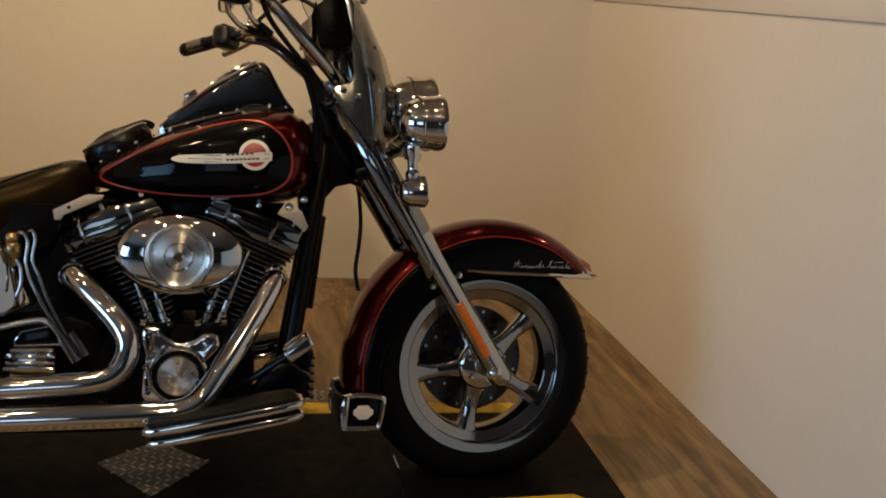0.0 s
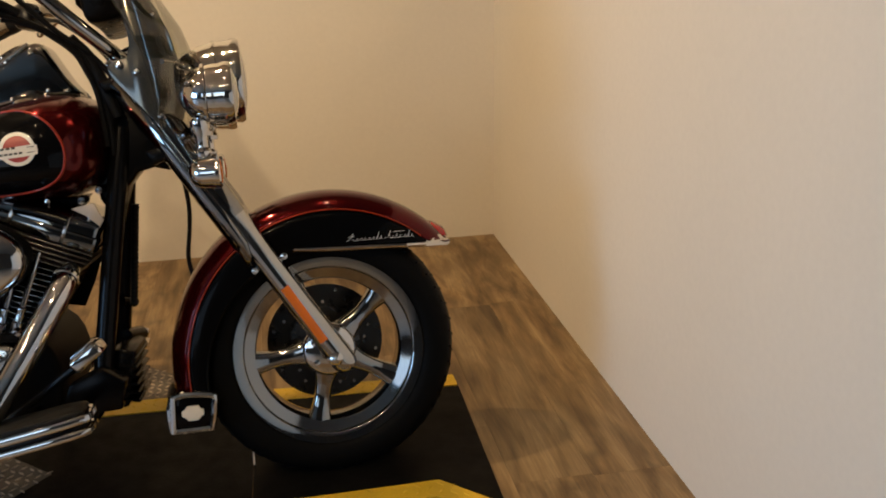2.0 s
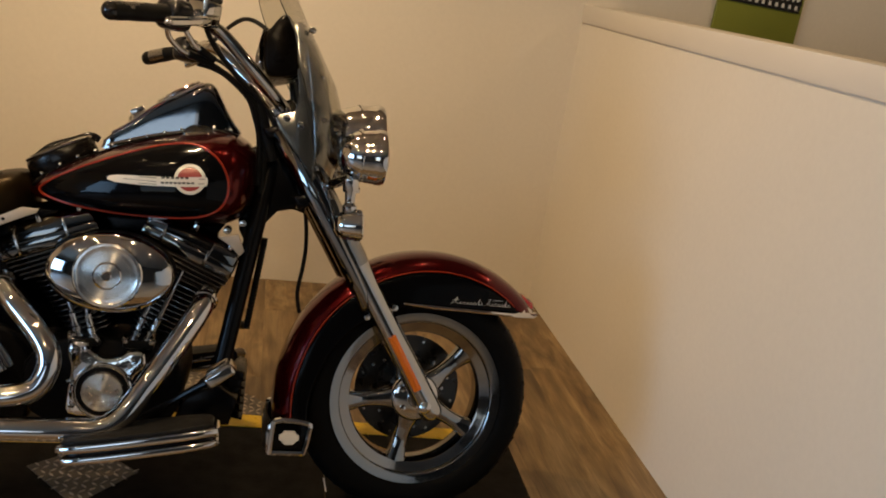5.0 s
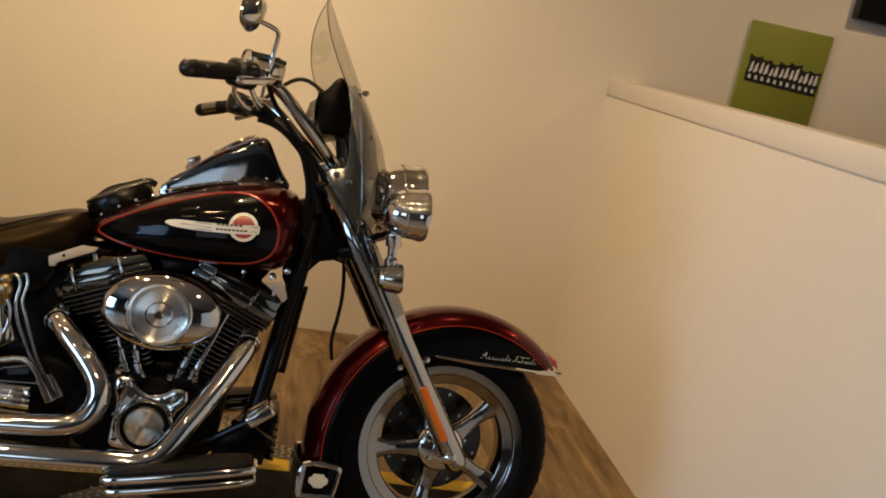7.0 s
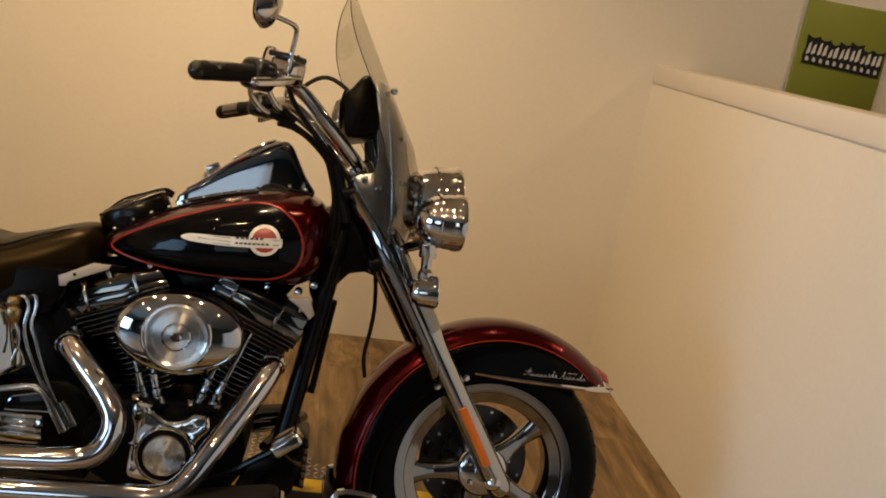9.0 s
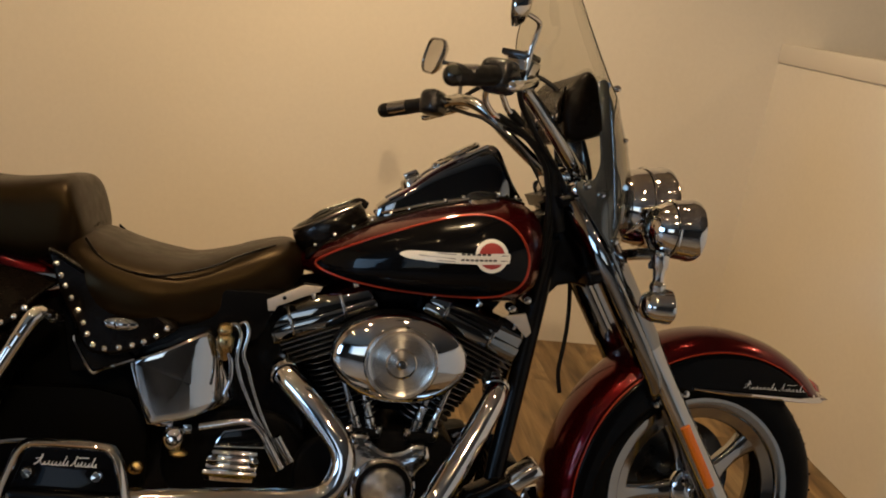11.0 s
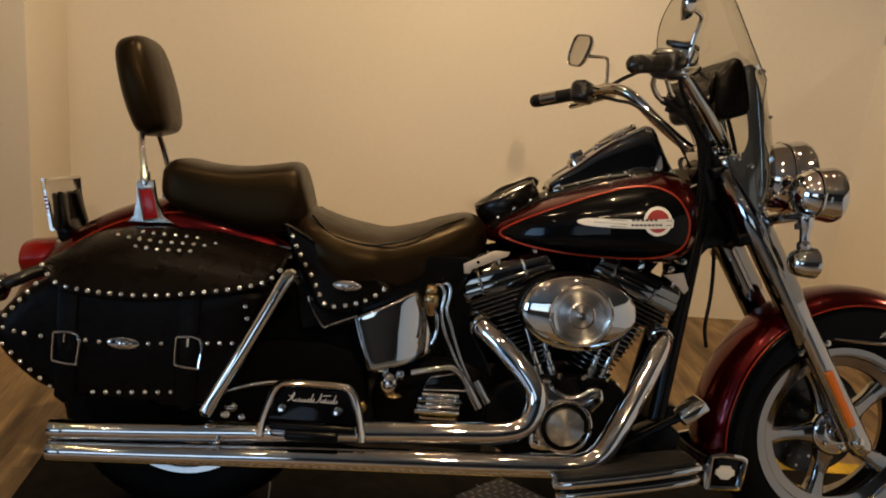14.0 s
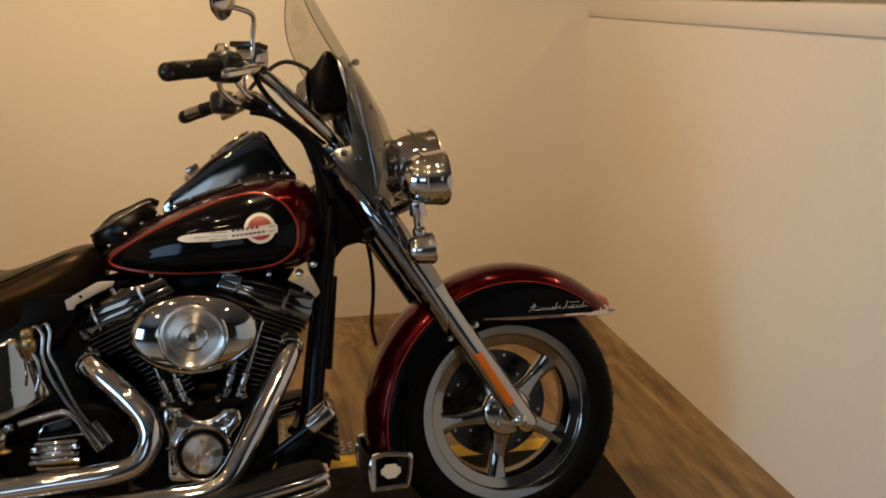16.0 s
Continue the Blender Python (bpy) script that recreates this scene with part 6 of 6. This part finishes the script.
# ---- gearbox side, oil tank, small chrome work


def gearbox():
    part("gearbox", Shape().prism([tuple(p) for p in spline([(-0.14, 0.26), (-0.12, 0.38), (-0.20, 0.44), (-0.38, 0.43), (-0.42, 0.32), (-0.36, 0.24)], 3, True)], -0.13, 0.15, 0.015, 3), ENGINE, bike, "black gearbox housing")
    # oil tank: rounded chrome shell
    line = [(-0.474, 0.540), (-0.465, 0.556), (-0.41, 0.582), (-0.350, 0.612), (-0.330, 0.612), (-0.318, 0.595), (-0.298, 0.540), (-0.274, 0.478), (-0.280, 0.466), (-0.35, 0.440), (-0.405, 0.430), (-0.430, 0.424), (-0.442, 0.434), (-0.462, 0.50)]
    ln = [np.array(p) for p in spline(line, 4, True)]
    mid = np.array((-0.375, 0.518))
    ob = part("oil_tank", Shape().loft([[((mid + (p - mid) * k)[0], y + (0.19 - math.sqrt(0.0361 - ((mid + (p - mid) * k)[0] + 0.425) ** 2) - 0.004 if y < -0.15 else 0.0), (mid + (p - mid) * k)[1]) for p in ln] for y, k in
                                   ((0.12, 0.9), (-0.12, 1.0), (-0.200, 1.0), (-0.210, 0.992), (-0.216, 0.975), (-0.219, 0.945), (-0.220, 0.90), (-0.220, 0.75), (-0.220, 0.6), (-0.220, 0.35), (-0.220, 0.15), (-0.220, 0.03))], True),
              CHROME, bike, "rounded chrome oil tank", 50)
    part("tank_seam", Shape().tube([(-0.474, -0.214, 0.545), (-0.459, -0.218, 0.50), (-0.444, -0.220, 0.455), (-0.432, -0.221, 0.432)], 0.0028, 8, 3), CHROME, ob)
    part("filler_plug", Shape().lathe([(0.011, -0.045), (0.013, -0.030), (0.017, -0.020), (0.018, -0.002), (0.013, 0.006), (0.0155, 0.012), (0.0155, 0.020), (0.010, 0.027), (0.0, 0.028)], (-0.303, -0.208, 0.610), (-0.08, -0.15, 1), 18), BRASS, ob, "brass-toned oil filler plug")
    hoses = [Shape().tube(pts, 0.0044, 10, 5) for pts in (
        [(-0.300, -0.200, 0.630), (-0.285, -0.205, 0.636), (-0.273, -0.207, 0.615), (-0.277, -0.208, 0.571), (-0.266, -0.209, 0.530), (-0.252, -0.210, 0.500), (-0.233, -0.210, 0.462), (-0.207, -0.210, 0.420), (-0.190, -0.210, 0.378), (-0.178, -0.208, 0.350)],
        [(-0.278, -0.190, 0.634), (-0.266, -0.196, 0.639), (-0.259, -0.200, 0.620), (-0.265, -0.202, 0.578), (-0.252, -0.204, 0.545), (-0.236, -0.204, 0.500), (-0.215, -0.204, 0.450), (-0.185, -0.204, 0.395), (-0.165, -0.202, 0.355)],
        [(-0.312, -0.205, 0.600), (-0.300, -0.210, 0.585), (-0.287, -0.212, 0.562), (-0.285, -0.213, 0.526), (-0.294, -0.213, 0.498)])]
    pieces("oil_line", hoses, CHROME, bike, "chrome oil line")
    rod = Shape().tube([(-0.335, -0.210, 0.426), (-0.290, -0.213, 0.437), (-0.255, -0.214, 0.445), (-0.236, -0.215, 0.443), (-0.213, -0.215, 0.424), (-0.175, -0.215, 0.360)], 0.0075, 10, 4)
    rod.lathe([(0.010, -0.03), (0.011, 0.03)], (-0.186, -0.215, 0.379), (0.60, 0, -1), 10)
    rod.lathe([(0.009, -0.03), (0.010, 0.03)], (-0.167, -0.211, 0.392), (0.62, 0, -1), 10)
    part("linkage", rod, CHROME, bike, "chrome linkage rods")
    plate = [(-0.302, 0.384), (-0.298, 0.398), (-0.287, 0.415), (-0.217, 0.431), (-0.208, 0.414), (-0.201, 0.388)]
    lp = part("linkage_plate", Shape().prism(plate, -0.19, -0.198, 0.003), BLACK, bike, "gloss black cover plate with a bright edge")
    part("plate_edge", Shape().tube([(x, -0.199, z) for x, z in plate + plate[:1]], 0.0028, 8, 1), CHROME, lp)
    # ribbed chrome clutch release cover
    ro = part("release_cover", Shape().box((-0.265, -0.190, 0.344), (0.088, 0.045, 0.056), 0.006), CHROME, bike, "ribbed chrome gearbox cover")
    for k in range(4):
        part("cover_rib", Shape().box((-0.262 - 0.002 * k, -0.198, 0.366 - 0.0145 * k), (0.090 + 0.006 * k, 0.045 + 0.003 * k, 0.0105), 0.004, (-40, 0, 0)), CHROME, ro)
    for x in (-0.305, -0.222):
        bb = Shape().lathe([(0.0, -0.012), (0.010, -0.010), (0.012, 0.0), (0.012, 0.02)], (x, -0.215, 0.364), (0, 1, 0), 12)
        part("cover_bolt", bb, CHROME, ro)
    # brake cylinder and clamp under the oil tank
    sm = Shape().ball((-0.385, -0.195, 0.395), (0.024, 0.022, 0.028), 16, 8).box((-0.405, -0.19, 0.425), (0.035, 0.02, 0.018), 0.006).box((-0.36, -0.19, 0.415), (0.02, 0.02, 0.022), 0.006)
    sm.lathe([(0.0, -0.028), (0.009, -0.026), (0.011, -0.018)], (-0.385, -0.195, 0.395), (0, 1, 0), 12)
    part("brake_cylinder", sm, CHROME, bike, "chrome rear brake cylinder")
    part("brake_cylinder_cap", Shape().ball((-0.372, -0.200, 0.366), (0.022, 0.016, 0.009), 14, 6), BRASS, bike)
    part("vent_plug", Shape().ball((-0.445, -0.24, 0.345), (0.016, 0.014, 0.014), 12, 6), BRASS, bike)


gearbox()

# ---- exhaust


def exhaust():
    up = [(-1.085, -0.338, 0.283), (-0.90, -0.334, 0.290), (-0.60, -0.326, 0.304), (-0.25, -0.316, 0.321), (-0.13, -0.312, 0.328), (-0.074, -0.306, 0.347), (-0.052, -0.298, 0.390), (-0.058, -0.288, 0.430), (-0.095, -0.268, 0.476),
          (-0.150, -0.238, 0.525), (-0.182, -0.210, 0.548), (-0.186, -0.165, 0.556)]
    dn = [(-1.085, -0.346, 0.239), (-0.90, -0.343, 0.243), (-0.60, -0.338, 0.252), (-0.25, -0.330, 0.258), (-0.02, -0.322, 0.262), (0.062, -0.316, 0.266), (0.108, -0.306, 0.292), (0.150, -0.284, 0.355), (0.205, -0.245, 0.445),
          (0.247, -0.212, 0.520), (0.258, -0.185, 0.545), (0.256, -0.14, 0.556)]
    for pts, name in ((up, "upper"), (dn, "lower")):
        r = [0.0215, 0.0222, 0.0235, 0.0252, 0.0256] + [0.0252] * 4 + [0.0245, 0.024, 0.022] if name == "upper" else [0.0215, 0.0228, 0.0252, 0.0274, 0.0278] + [0.0270] * 4 + [0.0255, 0.0245, 0.022]
        ex = part("exhaust_pipe", Shape().tube(pts, r, 28, 6, False), CHROME, bike, "long chrome exhaust pipe")
        a = pts[0]
        part("pipe_end", Shape().lathe([(0.017, -0.02), (0.0175, 0.018), (0.0215, 0.018), (0.0222, 0.012), (0.0222, -0.012), (0.0205, -0.016)], a, (-1, 0, 0), 28), CHROME, ex)
        part("pipe_bore", Shape().lathe([(0.0172, 0.012), (0.0170, -0.06), (0.0, -0.06)], a, (-1, 0, 0), 24), ENGINE, ex)
        part("head_clamp", Shape().lathe([(0.027, -0.006), (0.029, -0.004), (0.029, 0.004), (0.027, 0.006)], pts[-2], (Vector(pts[-1]) - Vector(pts[-3])), 24), CHROME, ex)
    for c, r in (((-0.735, -0.345, 0.342), (0.012, 0.01, 0.010)), ((-0.70, -0.345, 0.338), (0.009, 0.008, 0.008)), ((-0.745, -0.36, 0.285), (0.007, 0.01, 0.006))):
        part("clamp_bolt", Shape().ball(c, r, 10, 6), CHROME, bike)


exhaust()

# ---- floorboards and pedals


def boards():
    for sgn in (-1, 1):
        m = Matrix.Translation((0.160, sgn * 0.335, 0.262)) @ Matrix.Rotation(radians(-10.5), 4, "Y")
        plan = [(-0.160, -0.045), (-0.165, 0.0), (-0.150, 0.045), (0.0, 0.055), (0.145, 0.045), (0.165, 0.0), (0.150, -0.045), (0.0, -0.055)]
        pl = [tuple(p) for p in spline(plan, 4, True)]

        def slabp(z0, z1, k):
            return Shape().loft([[m @ Vector((x * kk, y * kk, z)) for x, y in pl] for z, kk in ((z0, k * 0.98), (z0 + 0.003, k), (z1 - 0.003, k), (z1, k * 0.97))], True)
        fb = part("rider_floorboard", slabp(-0.004, 0.012, 1.0), CHROME, bike, "chrome-edged rider floorboard with a black rubber pad")
        part("rubber_pad", slabp(0.012, 0.022, 0.93), RUBBER, fb)
        part("lower_rail", slabp(-0.030, -0.016, 0.97), CHROME, fb, "chrome rail under the floorboard")
        part("board_core", slabp(-0.018, -0.004, 0.90), FRAME, fb)
        part("board_bracket", Shape().tube([m @ Vector((0.02, -sgn * 0.02, -0.02)), (0.17, sgn * 0.22, 0.24), (0.16, sgn * 0.13, 0.25)], 0.014, 10, 3).tube([m @ Vector((0.12, -sgn * 0.02, -0.02)), (0.27, sgn * 0.20, 0.26), (0.25, sgn * 0.11, 0.26)], 0.012, 10, 3), FRAME, fb)
    # brake pedal
    arm = Shape().tube([(0.125, -0.240, 0.262), (0.20, -0.255, 0.315), (0.262, -0.275, 0.362), (0.300, -0.285, 0.388)], [0.009, 0.008, 0.008, 0.010], 10, 4, True, 0, 1.5)
    pd = part("brake_pedal", arm, FRAME, bike, "brake pedal with a chrome pad")
    part("pad", Shape().box((0.312, -0.290, 0.402), (0.070, 0.060, 0.030), 0.008, (0, -38, 0), 3), CHROME, pd, "chrome pedal pad")
    part("pad_rubber", Shape().box((0.303, -0.290, 0.4165), (0.052, 0.046, 0.006), 0.002, (0, -38, 0)), POLISHED, pd)
    # passenger boards folded up
    for sgn in (-1, 1):
        m = Matrix.Translation((-0.547, sgn * 0.340, 0.328)) @ Matrix.Rotation(radians(sgn * 12), 4, "X")
        fr = [(-0.112, -0.030), (-0.108, 0.0), (-0.098, 0.040), (-0.088, 0.068), (-0.076, 0.082), (-0.058, 0.087), (0.0, 0.088), (0.052, 0.087), (0.070, 0.081), (0.083, 0.066), (0.094, 0.040), (0.104, 0.0), (0.109, -0.030)]
        pts = [m @ Vector((x, 0, z)) for x, z in fr]
        pb = part("passenger_floorboard", Shape().tube(pts, 0.0105, 12, 3, True, 0, 1.9), CHROME, bike, "passenger floorboard folded upright, chrome with a black face")
        part("board_face", Shape().prism([tuple(p) for p in spline([(-0.100, 0.006), (-0.092, 0.042), (-0.080, 0.070), (-0.058, 0.080), (0.0, 0.081), (0.054, 0.080), (0.075, 0.068), (0.088, 0.042), (0.098, 0.006)], 3)], -0.004, 0.008, 0.002).moved(m), BLACK, pb)
        part("board_base", Shape().box((0, sgn * 0.004, -0.006), (0.185, 0.034, 0.016), 0.005).box((0.0, sgn * 0.012, -0.022), (0.115, 0.04, 0.022), 0.006).moved(m), FRAME, pb)
        for x in (-0.068, 0.052):
            bt = Shape().lathe([(0.0, 0.016), (0.008, 0.015), (0.012, 0.010), (0.0125, 0.004)], (x, 0, 0.032), (0, sgn, 0), 16)
            part("board_bolt", bt.moved(m), CHROME, pb)
        part("script_line", script_line(-0.058, 0.050, 0.049, sgn * 0.0085, 0.019, 14, 0.0009).moved(m), SIGN_WHITE, pb)
        rail = Shape().tube([(-0.085, sgn * 0.010, -0.010), (-0.083, sgn * 0.014, -0.028), (0.045, sgn * 0.014, -0.028), (0.047, sgn * 0.010, -0.010)], 0.003, 6, 2)
        part("board_step", rail.moved(m), CHROME, pb)


boards()

# ---- frame and dark parts between the wheels


def chassis():
    for sgn in (-1, 1):
        t = Shape().tube([(0.375, sgn * 0.035, 0.86), (0.362, sgn * 0.05, 0.76), (0.335, sgn * 0.075, 0.58), (0.302, sgn * 0.10, 0.36), (0.285, sgn * 0.11, 0.26), (0.24, sgn * 0.12, 0.205), (0.10, sgn * 0.12, 0.185), (-0.45, sgn * 0.12, 0.19), (-0.58, sgn * 0.12, 0.26),
                              (-0.60, sgn * 0.12, 0.45), (-0.56, sgn * 0.12, 0.60), (-0.40, sgn * 0.10, 0.66)], [0.022] * 5 + [0.0185] * 7, 14, 4)
        part("frame_tube", t, FRAME, bike, "black frame tube")
        part("swingarm", Shape().tube([(-0.50, sgn * 0.13, 0.30), (-0.70, sgn * 0.135, 0.30), (RX, sgn * 0.135, AZ)], 0.020, 12, 3), FRAME, bike, "black swingarm")
    part("frame_spine", Shape().tube([(0.38, 0, 0.88), (0.2, 0, 0.80), (-0.1, 0, 0.70), (-0.4, 0, 0.64), (-0.62, 0, 0.62)], 0.035, 16, 4), FRAME, bike, "black frame spine")
    part("seat_tray", Shape().prism([(-0.64, 0.70), (-0.20, 0.70), (-0.24, 0.60), (-0.46, 0.52), (-0.60, 0.50)], -0.165, 0.165, 0.012), FRAME, bike, "black tray under the seat")
    part("inner_fender", Shape().prism([(-0.62, 0.66), (-0.46, 0.56), (-0.44, 0.34), (-0.52, 0.28), (-0.62, 0.30), (-0.70, 0.42), (-0.72, 0.6)], -0.14, 0.14, 0.015), INNER_BLACK, bike, "black inner mudguard")
    part("battery_box", Shape().prism([(-0.62, 0.23), (-0.14, 0.21), (-0.13, 0.42), (-0.19, 0.52), (-0.20, 0.70), (-0.40, 0.68), (-0.60, 0.52)], -0.115, 0.12, 0.01), FRAME, bike, "black battery box and inner panel")
    part("intake_manifold", Shape().prism([(-0.17, 0.71), (0.28, 0.71), (0.23, 0.64), (0.14, 0.44), (-0.02, 0.44), (-0.10, 0.62)], -0.045, 0.06, 0.008), FRAME, bike, "black intake and wiring between the cylinders")
    part("swingarm_cover", Shape().prism([tuple(p) for p in spline([(-1.06, 0.24), (-1.05, 0.40), (-0.75, 0.46), (-0.48, 0.46), (-0.44, 0.30), (-0.50, 0.215), (-0.75, 0.225)], 3, True)], -0.165, -0.145, 0.006), INNER_BLACK, bike, "black cover between the saddlebag and the rear wheel")
    # regulator with fins between the front tubes
    rg = part("regulator", Shape().box((0.325, 0, 0.285), (0.05, 0.15, 0.14), 0.01, (0, 12, 0)), FRAME, bike, "black finned regulator")
    for k in range(6):
        fins = Shape().box((0.332, 0, 0.235 + 0.02 * k), (0.066, 0.16, 0.006), 0.002, (0, 12, 0))
        part("regulator_fin", fins, FRAME, rg)
    part("front_guard", Shape().prism([(0.20, 0.225), (0.335, 0.235), (0.350, 0.30), (0.30, 0.335), (0.23, 0.30)], -0.155, -0.10, 0.008), FRAME, bike, "black lower engine guard")
    part("front_peg", Shape().tube([(0.320, 0.05, 0.358), (0.340, 0.145, 0.340)], 0.016, 12, 1), FRAME, bike)
    part("front_peg", Shape().tube([(0.318, 0.05, 0.445), (0.342, 0.09, 0.432)], 0.012, 12, 1), FRAME, bike)
    part("peg_end", Shape().ball((0.341, 0.150, 0.339), (0.016, 0.008, 0.016), 12, 6), CHROME, bike)
    ribs = [(0.353 + 0.11 * 0.24 * k / 96, 0.02, 0.44 + 0.24 * k / 96) for k in range(97)]
    part("conduit", Shape().tube(ribs, [0.0095 if k % 4 < 2 else 0.0078 for k in range(97)], 10, 1), RUBBER, bike, "ribbed black conduit")
    st = Shape().tube([(0.12, 0.14, 0.20), (0.10, 0.22, 0.13), (0.09, 0.27, 0.06)], 0.012, 10, 3).box((0.09, 0.275, 0.055), (0.05, 0.04, 0.010), 0.003, (12, 0, 0))
    part("side_stand", st, FRAME, bike, "black side stand")
    part("belt_guard", Shape().prism([(-0.42, 0.42), (-0.80, 0.44), (-0.80, 0.36), (-0.42, 0.24)], 0.15, 0.17, 0.006), FRAME, bike)
    part("primary_cover", Shape().prism([tuple(p) for p in spline([(0.17, 0.36), (0.12, 0.42), (0.0, 0.41), (-0.3, 0.43), (-0.40, 0.36), (-0.34, 0.25), (0.0, 0.22), (0.13, 0.25)], 3, True)], 0.15, 0.225, 0.015, 3), CHROME, bike, "chrome primary cover")


chassis()

# ---------------------------------------------------------------- floor mats under the bike
mat = new("floor_mat")
tagged(mat, "black garage floor mat with yellow borders and grey tread-plate sides", "mat")


def sheet(points, z0, z1, r=0.001):
    bm = bmesh.new()
    f = bm.faces.new([bm.verts.new((x, y, z0)) for x, y in points])
    got = bmesh.ops.extrude_face_region(bm, geom=[f])
    for v in got["geom"]:
        if isinstance(v, bmesh.types.BMVert):
            v.co.z = z1
    bmesh.ops.recalc_face_normals(bm, faces=bm.faces[:])
    return Shape().take(bm, Matrix())


# lane of black panels, with fine seams between them
for x0, x1 in ((0.602, 1.175), (-0.028, 0.598), (-0.664, -0.032), (-1.29, -0.668)):
    if x1 > 1:
        pts = [(x0, -0.155), (1.045, -0.140), (1.182, -0.262), (1.178, 0.305), (x0, 0.325)]
    else:
        pts = [(x0, -0.175), (x1, -0.156), (x1, 0.325), (x0, 0.322)] if x1 > 0 else [(x0, -0.175), (x1, -0.156), (x1, 0.40), (x0, 0.40)]
    part("panel", sheet(pts, 0.001, 0.009), MAT_BLACK, mat)


def lugs(inside, x0, x1, y0, y1, z, step=0.0225):
    """Raised bars set crosswise in turn, as on tread plate."""
    s = Shape()
    i = 0
    x = x0
    while x < x1:
        y = y0 + (step / 2 if i % 2 else 0)
        j = 0
        while y < y1:
            if inside(x, y):
                a = radians(45 if (i + j) % 2 else -45)
                dx, dy = 0.0120 * math.cos(a), 0.0120 * math.sin(a)
                nx, ny = -0.0038 * math.sin(a), 0.0038 * math.cos(a)
                s.add([(x - dx, y - dy, z), (x + nx, y + ny, z), (x + dx, y + dy, z), (x - nx, y - ny, z), (x - dx * 0.3, y - dy * 0.3, z + 0.0022), (x + dx * 0.3, y + dy * 0.3, z + 0.0022)],
                      [(0, 1, 4), (1, 5, 4), (1, 2, 5), (2, 3, 5), (3, 4, 5), (3, 0, 4)])
            y += step
            j += 1
        x += step
        i += 1
    return s


def inside_of(points):
    def f(x, y):
        got = False
        k = len(points)
        for i in range(k):
            (xa, ya), (xb, yb) = points[i], points[(i + 1) % k]
            if (ya > y) != (yb > y) and x < (xb - xa) * (y - ya) / (yb - ya) + xa:
                got = not got
        return got
    return f


for pts, name in (([(0.06, 0.327), (0.30, 0.328), (1.176, 0.309), (1.174, 0.372), (0.30, 0.398), (0.06, 0.397)], "yellow_border"),
                  ([(-1.29, -0.245), (0.595, -0.228), (0.595, -0.160), (-1.29, -0.198)], "yellow_border"),
                  ([(0.605, -0.228), (1.03, -0.208), (1.165, -0.325), (1.181, -0.268), (1.045, -0.145), (0.605, -0.160)], "yellow_border")):
    y = part(name, sheet(pts, 0.001, 0.010), MAT_YELLOW, mat, "yellow mat border")
    tx = lugs(inside_of(pts), -1.28, 1.18, min(p[1] for p in pts) + 0.01, max(p[1] for p in pts) - 0.008, 0.010, 0.028)
    if tx.v:
        part("tread", tx, MAT_YELLOW, y)["kind"] = "stuff"
for pts in ([(0.06, 0.402), (0.52, 0.402), (0.205, 0.660), (0.06, 0.661)], [(-1.29, -0.55), (0.98, -0.53), (1.13, -0.345), (1.02, -0.215), (0.60, -0.234), (-1.29, -0.250)]):
    g = part("tread_side", sheet(pts, 0.001, 0.0085), MAT_GREY, mat, "grey tread-plate side of the mat")
    tx = lugs(inside_of(pts), -0.9, 1.14, min(p[1] for p in pts) + 0.01, max(p[1] for p in pts), 0.0085)
    part("tread", tx, TREAD, g)["kind"] = "stuff"
dia = [(-0.172, 0.070), (-0.034, 0.178), (0.108, 0.062), (-0.020, -0.092)]
d = part("tread_diamond", sheet(dia, 0.009, 0.0105), MAT_GREY, mat, "grey tread-plate diamond set in the black mat")
part("tread", lugs(inside_of(dia), -0.17, 0.11, -0.09, 0.18, 0.0105), TREAD, d)["kind"] = "stuff"
for sx, sy, sl in ((0.600, 0.040, 0.065), (-0.666, 0.02, 0.14)):
    part("seam_mark", Shape().box((sx, sy, 0.0095), (0.004, sl, 0.0015), 0.0004, (0, 0, 4)), SIGN_WHITE, mat, "pale scuffed seam of the mat")

# ---------------------------------------------------------------- floor planks
PW, PL = 0.200, 1.25
plank_mesh = mesh_of("plank", Shape().box((0, 0, -0.003), (PW - 0.0003, PL - 0.0003, 0.006), 0.0003, (0, 0, 0), 1), WOOD)
rng = random.Random(11)
x = RW - PW / 2
while x > -2.6:
    top = BW
    length = rng.uniform(0.3, PL)
    while top > -0.95:
        ob = new("plank", plank_mesh)
        ob.parent = floor
        ob.matrix_world = ROOM @ Matrix.Translation((x, top - length / 2, 0)) @ Matrix.Diagonal((1, length / PL, 1, 1))
        top -= length
        length = min(rng.uniform(0.85, PL), top + 0.96) if top > -0.80 else 0.0
        if length < 0.12:
            break
    x -= PW
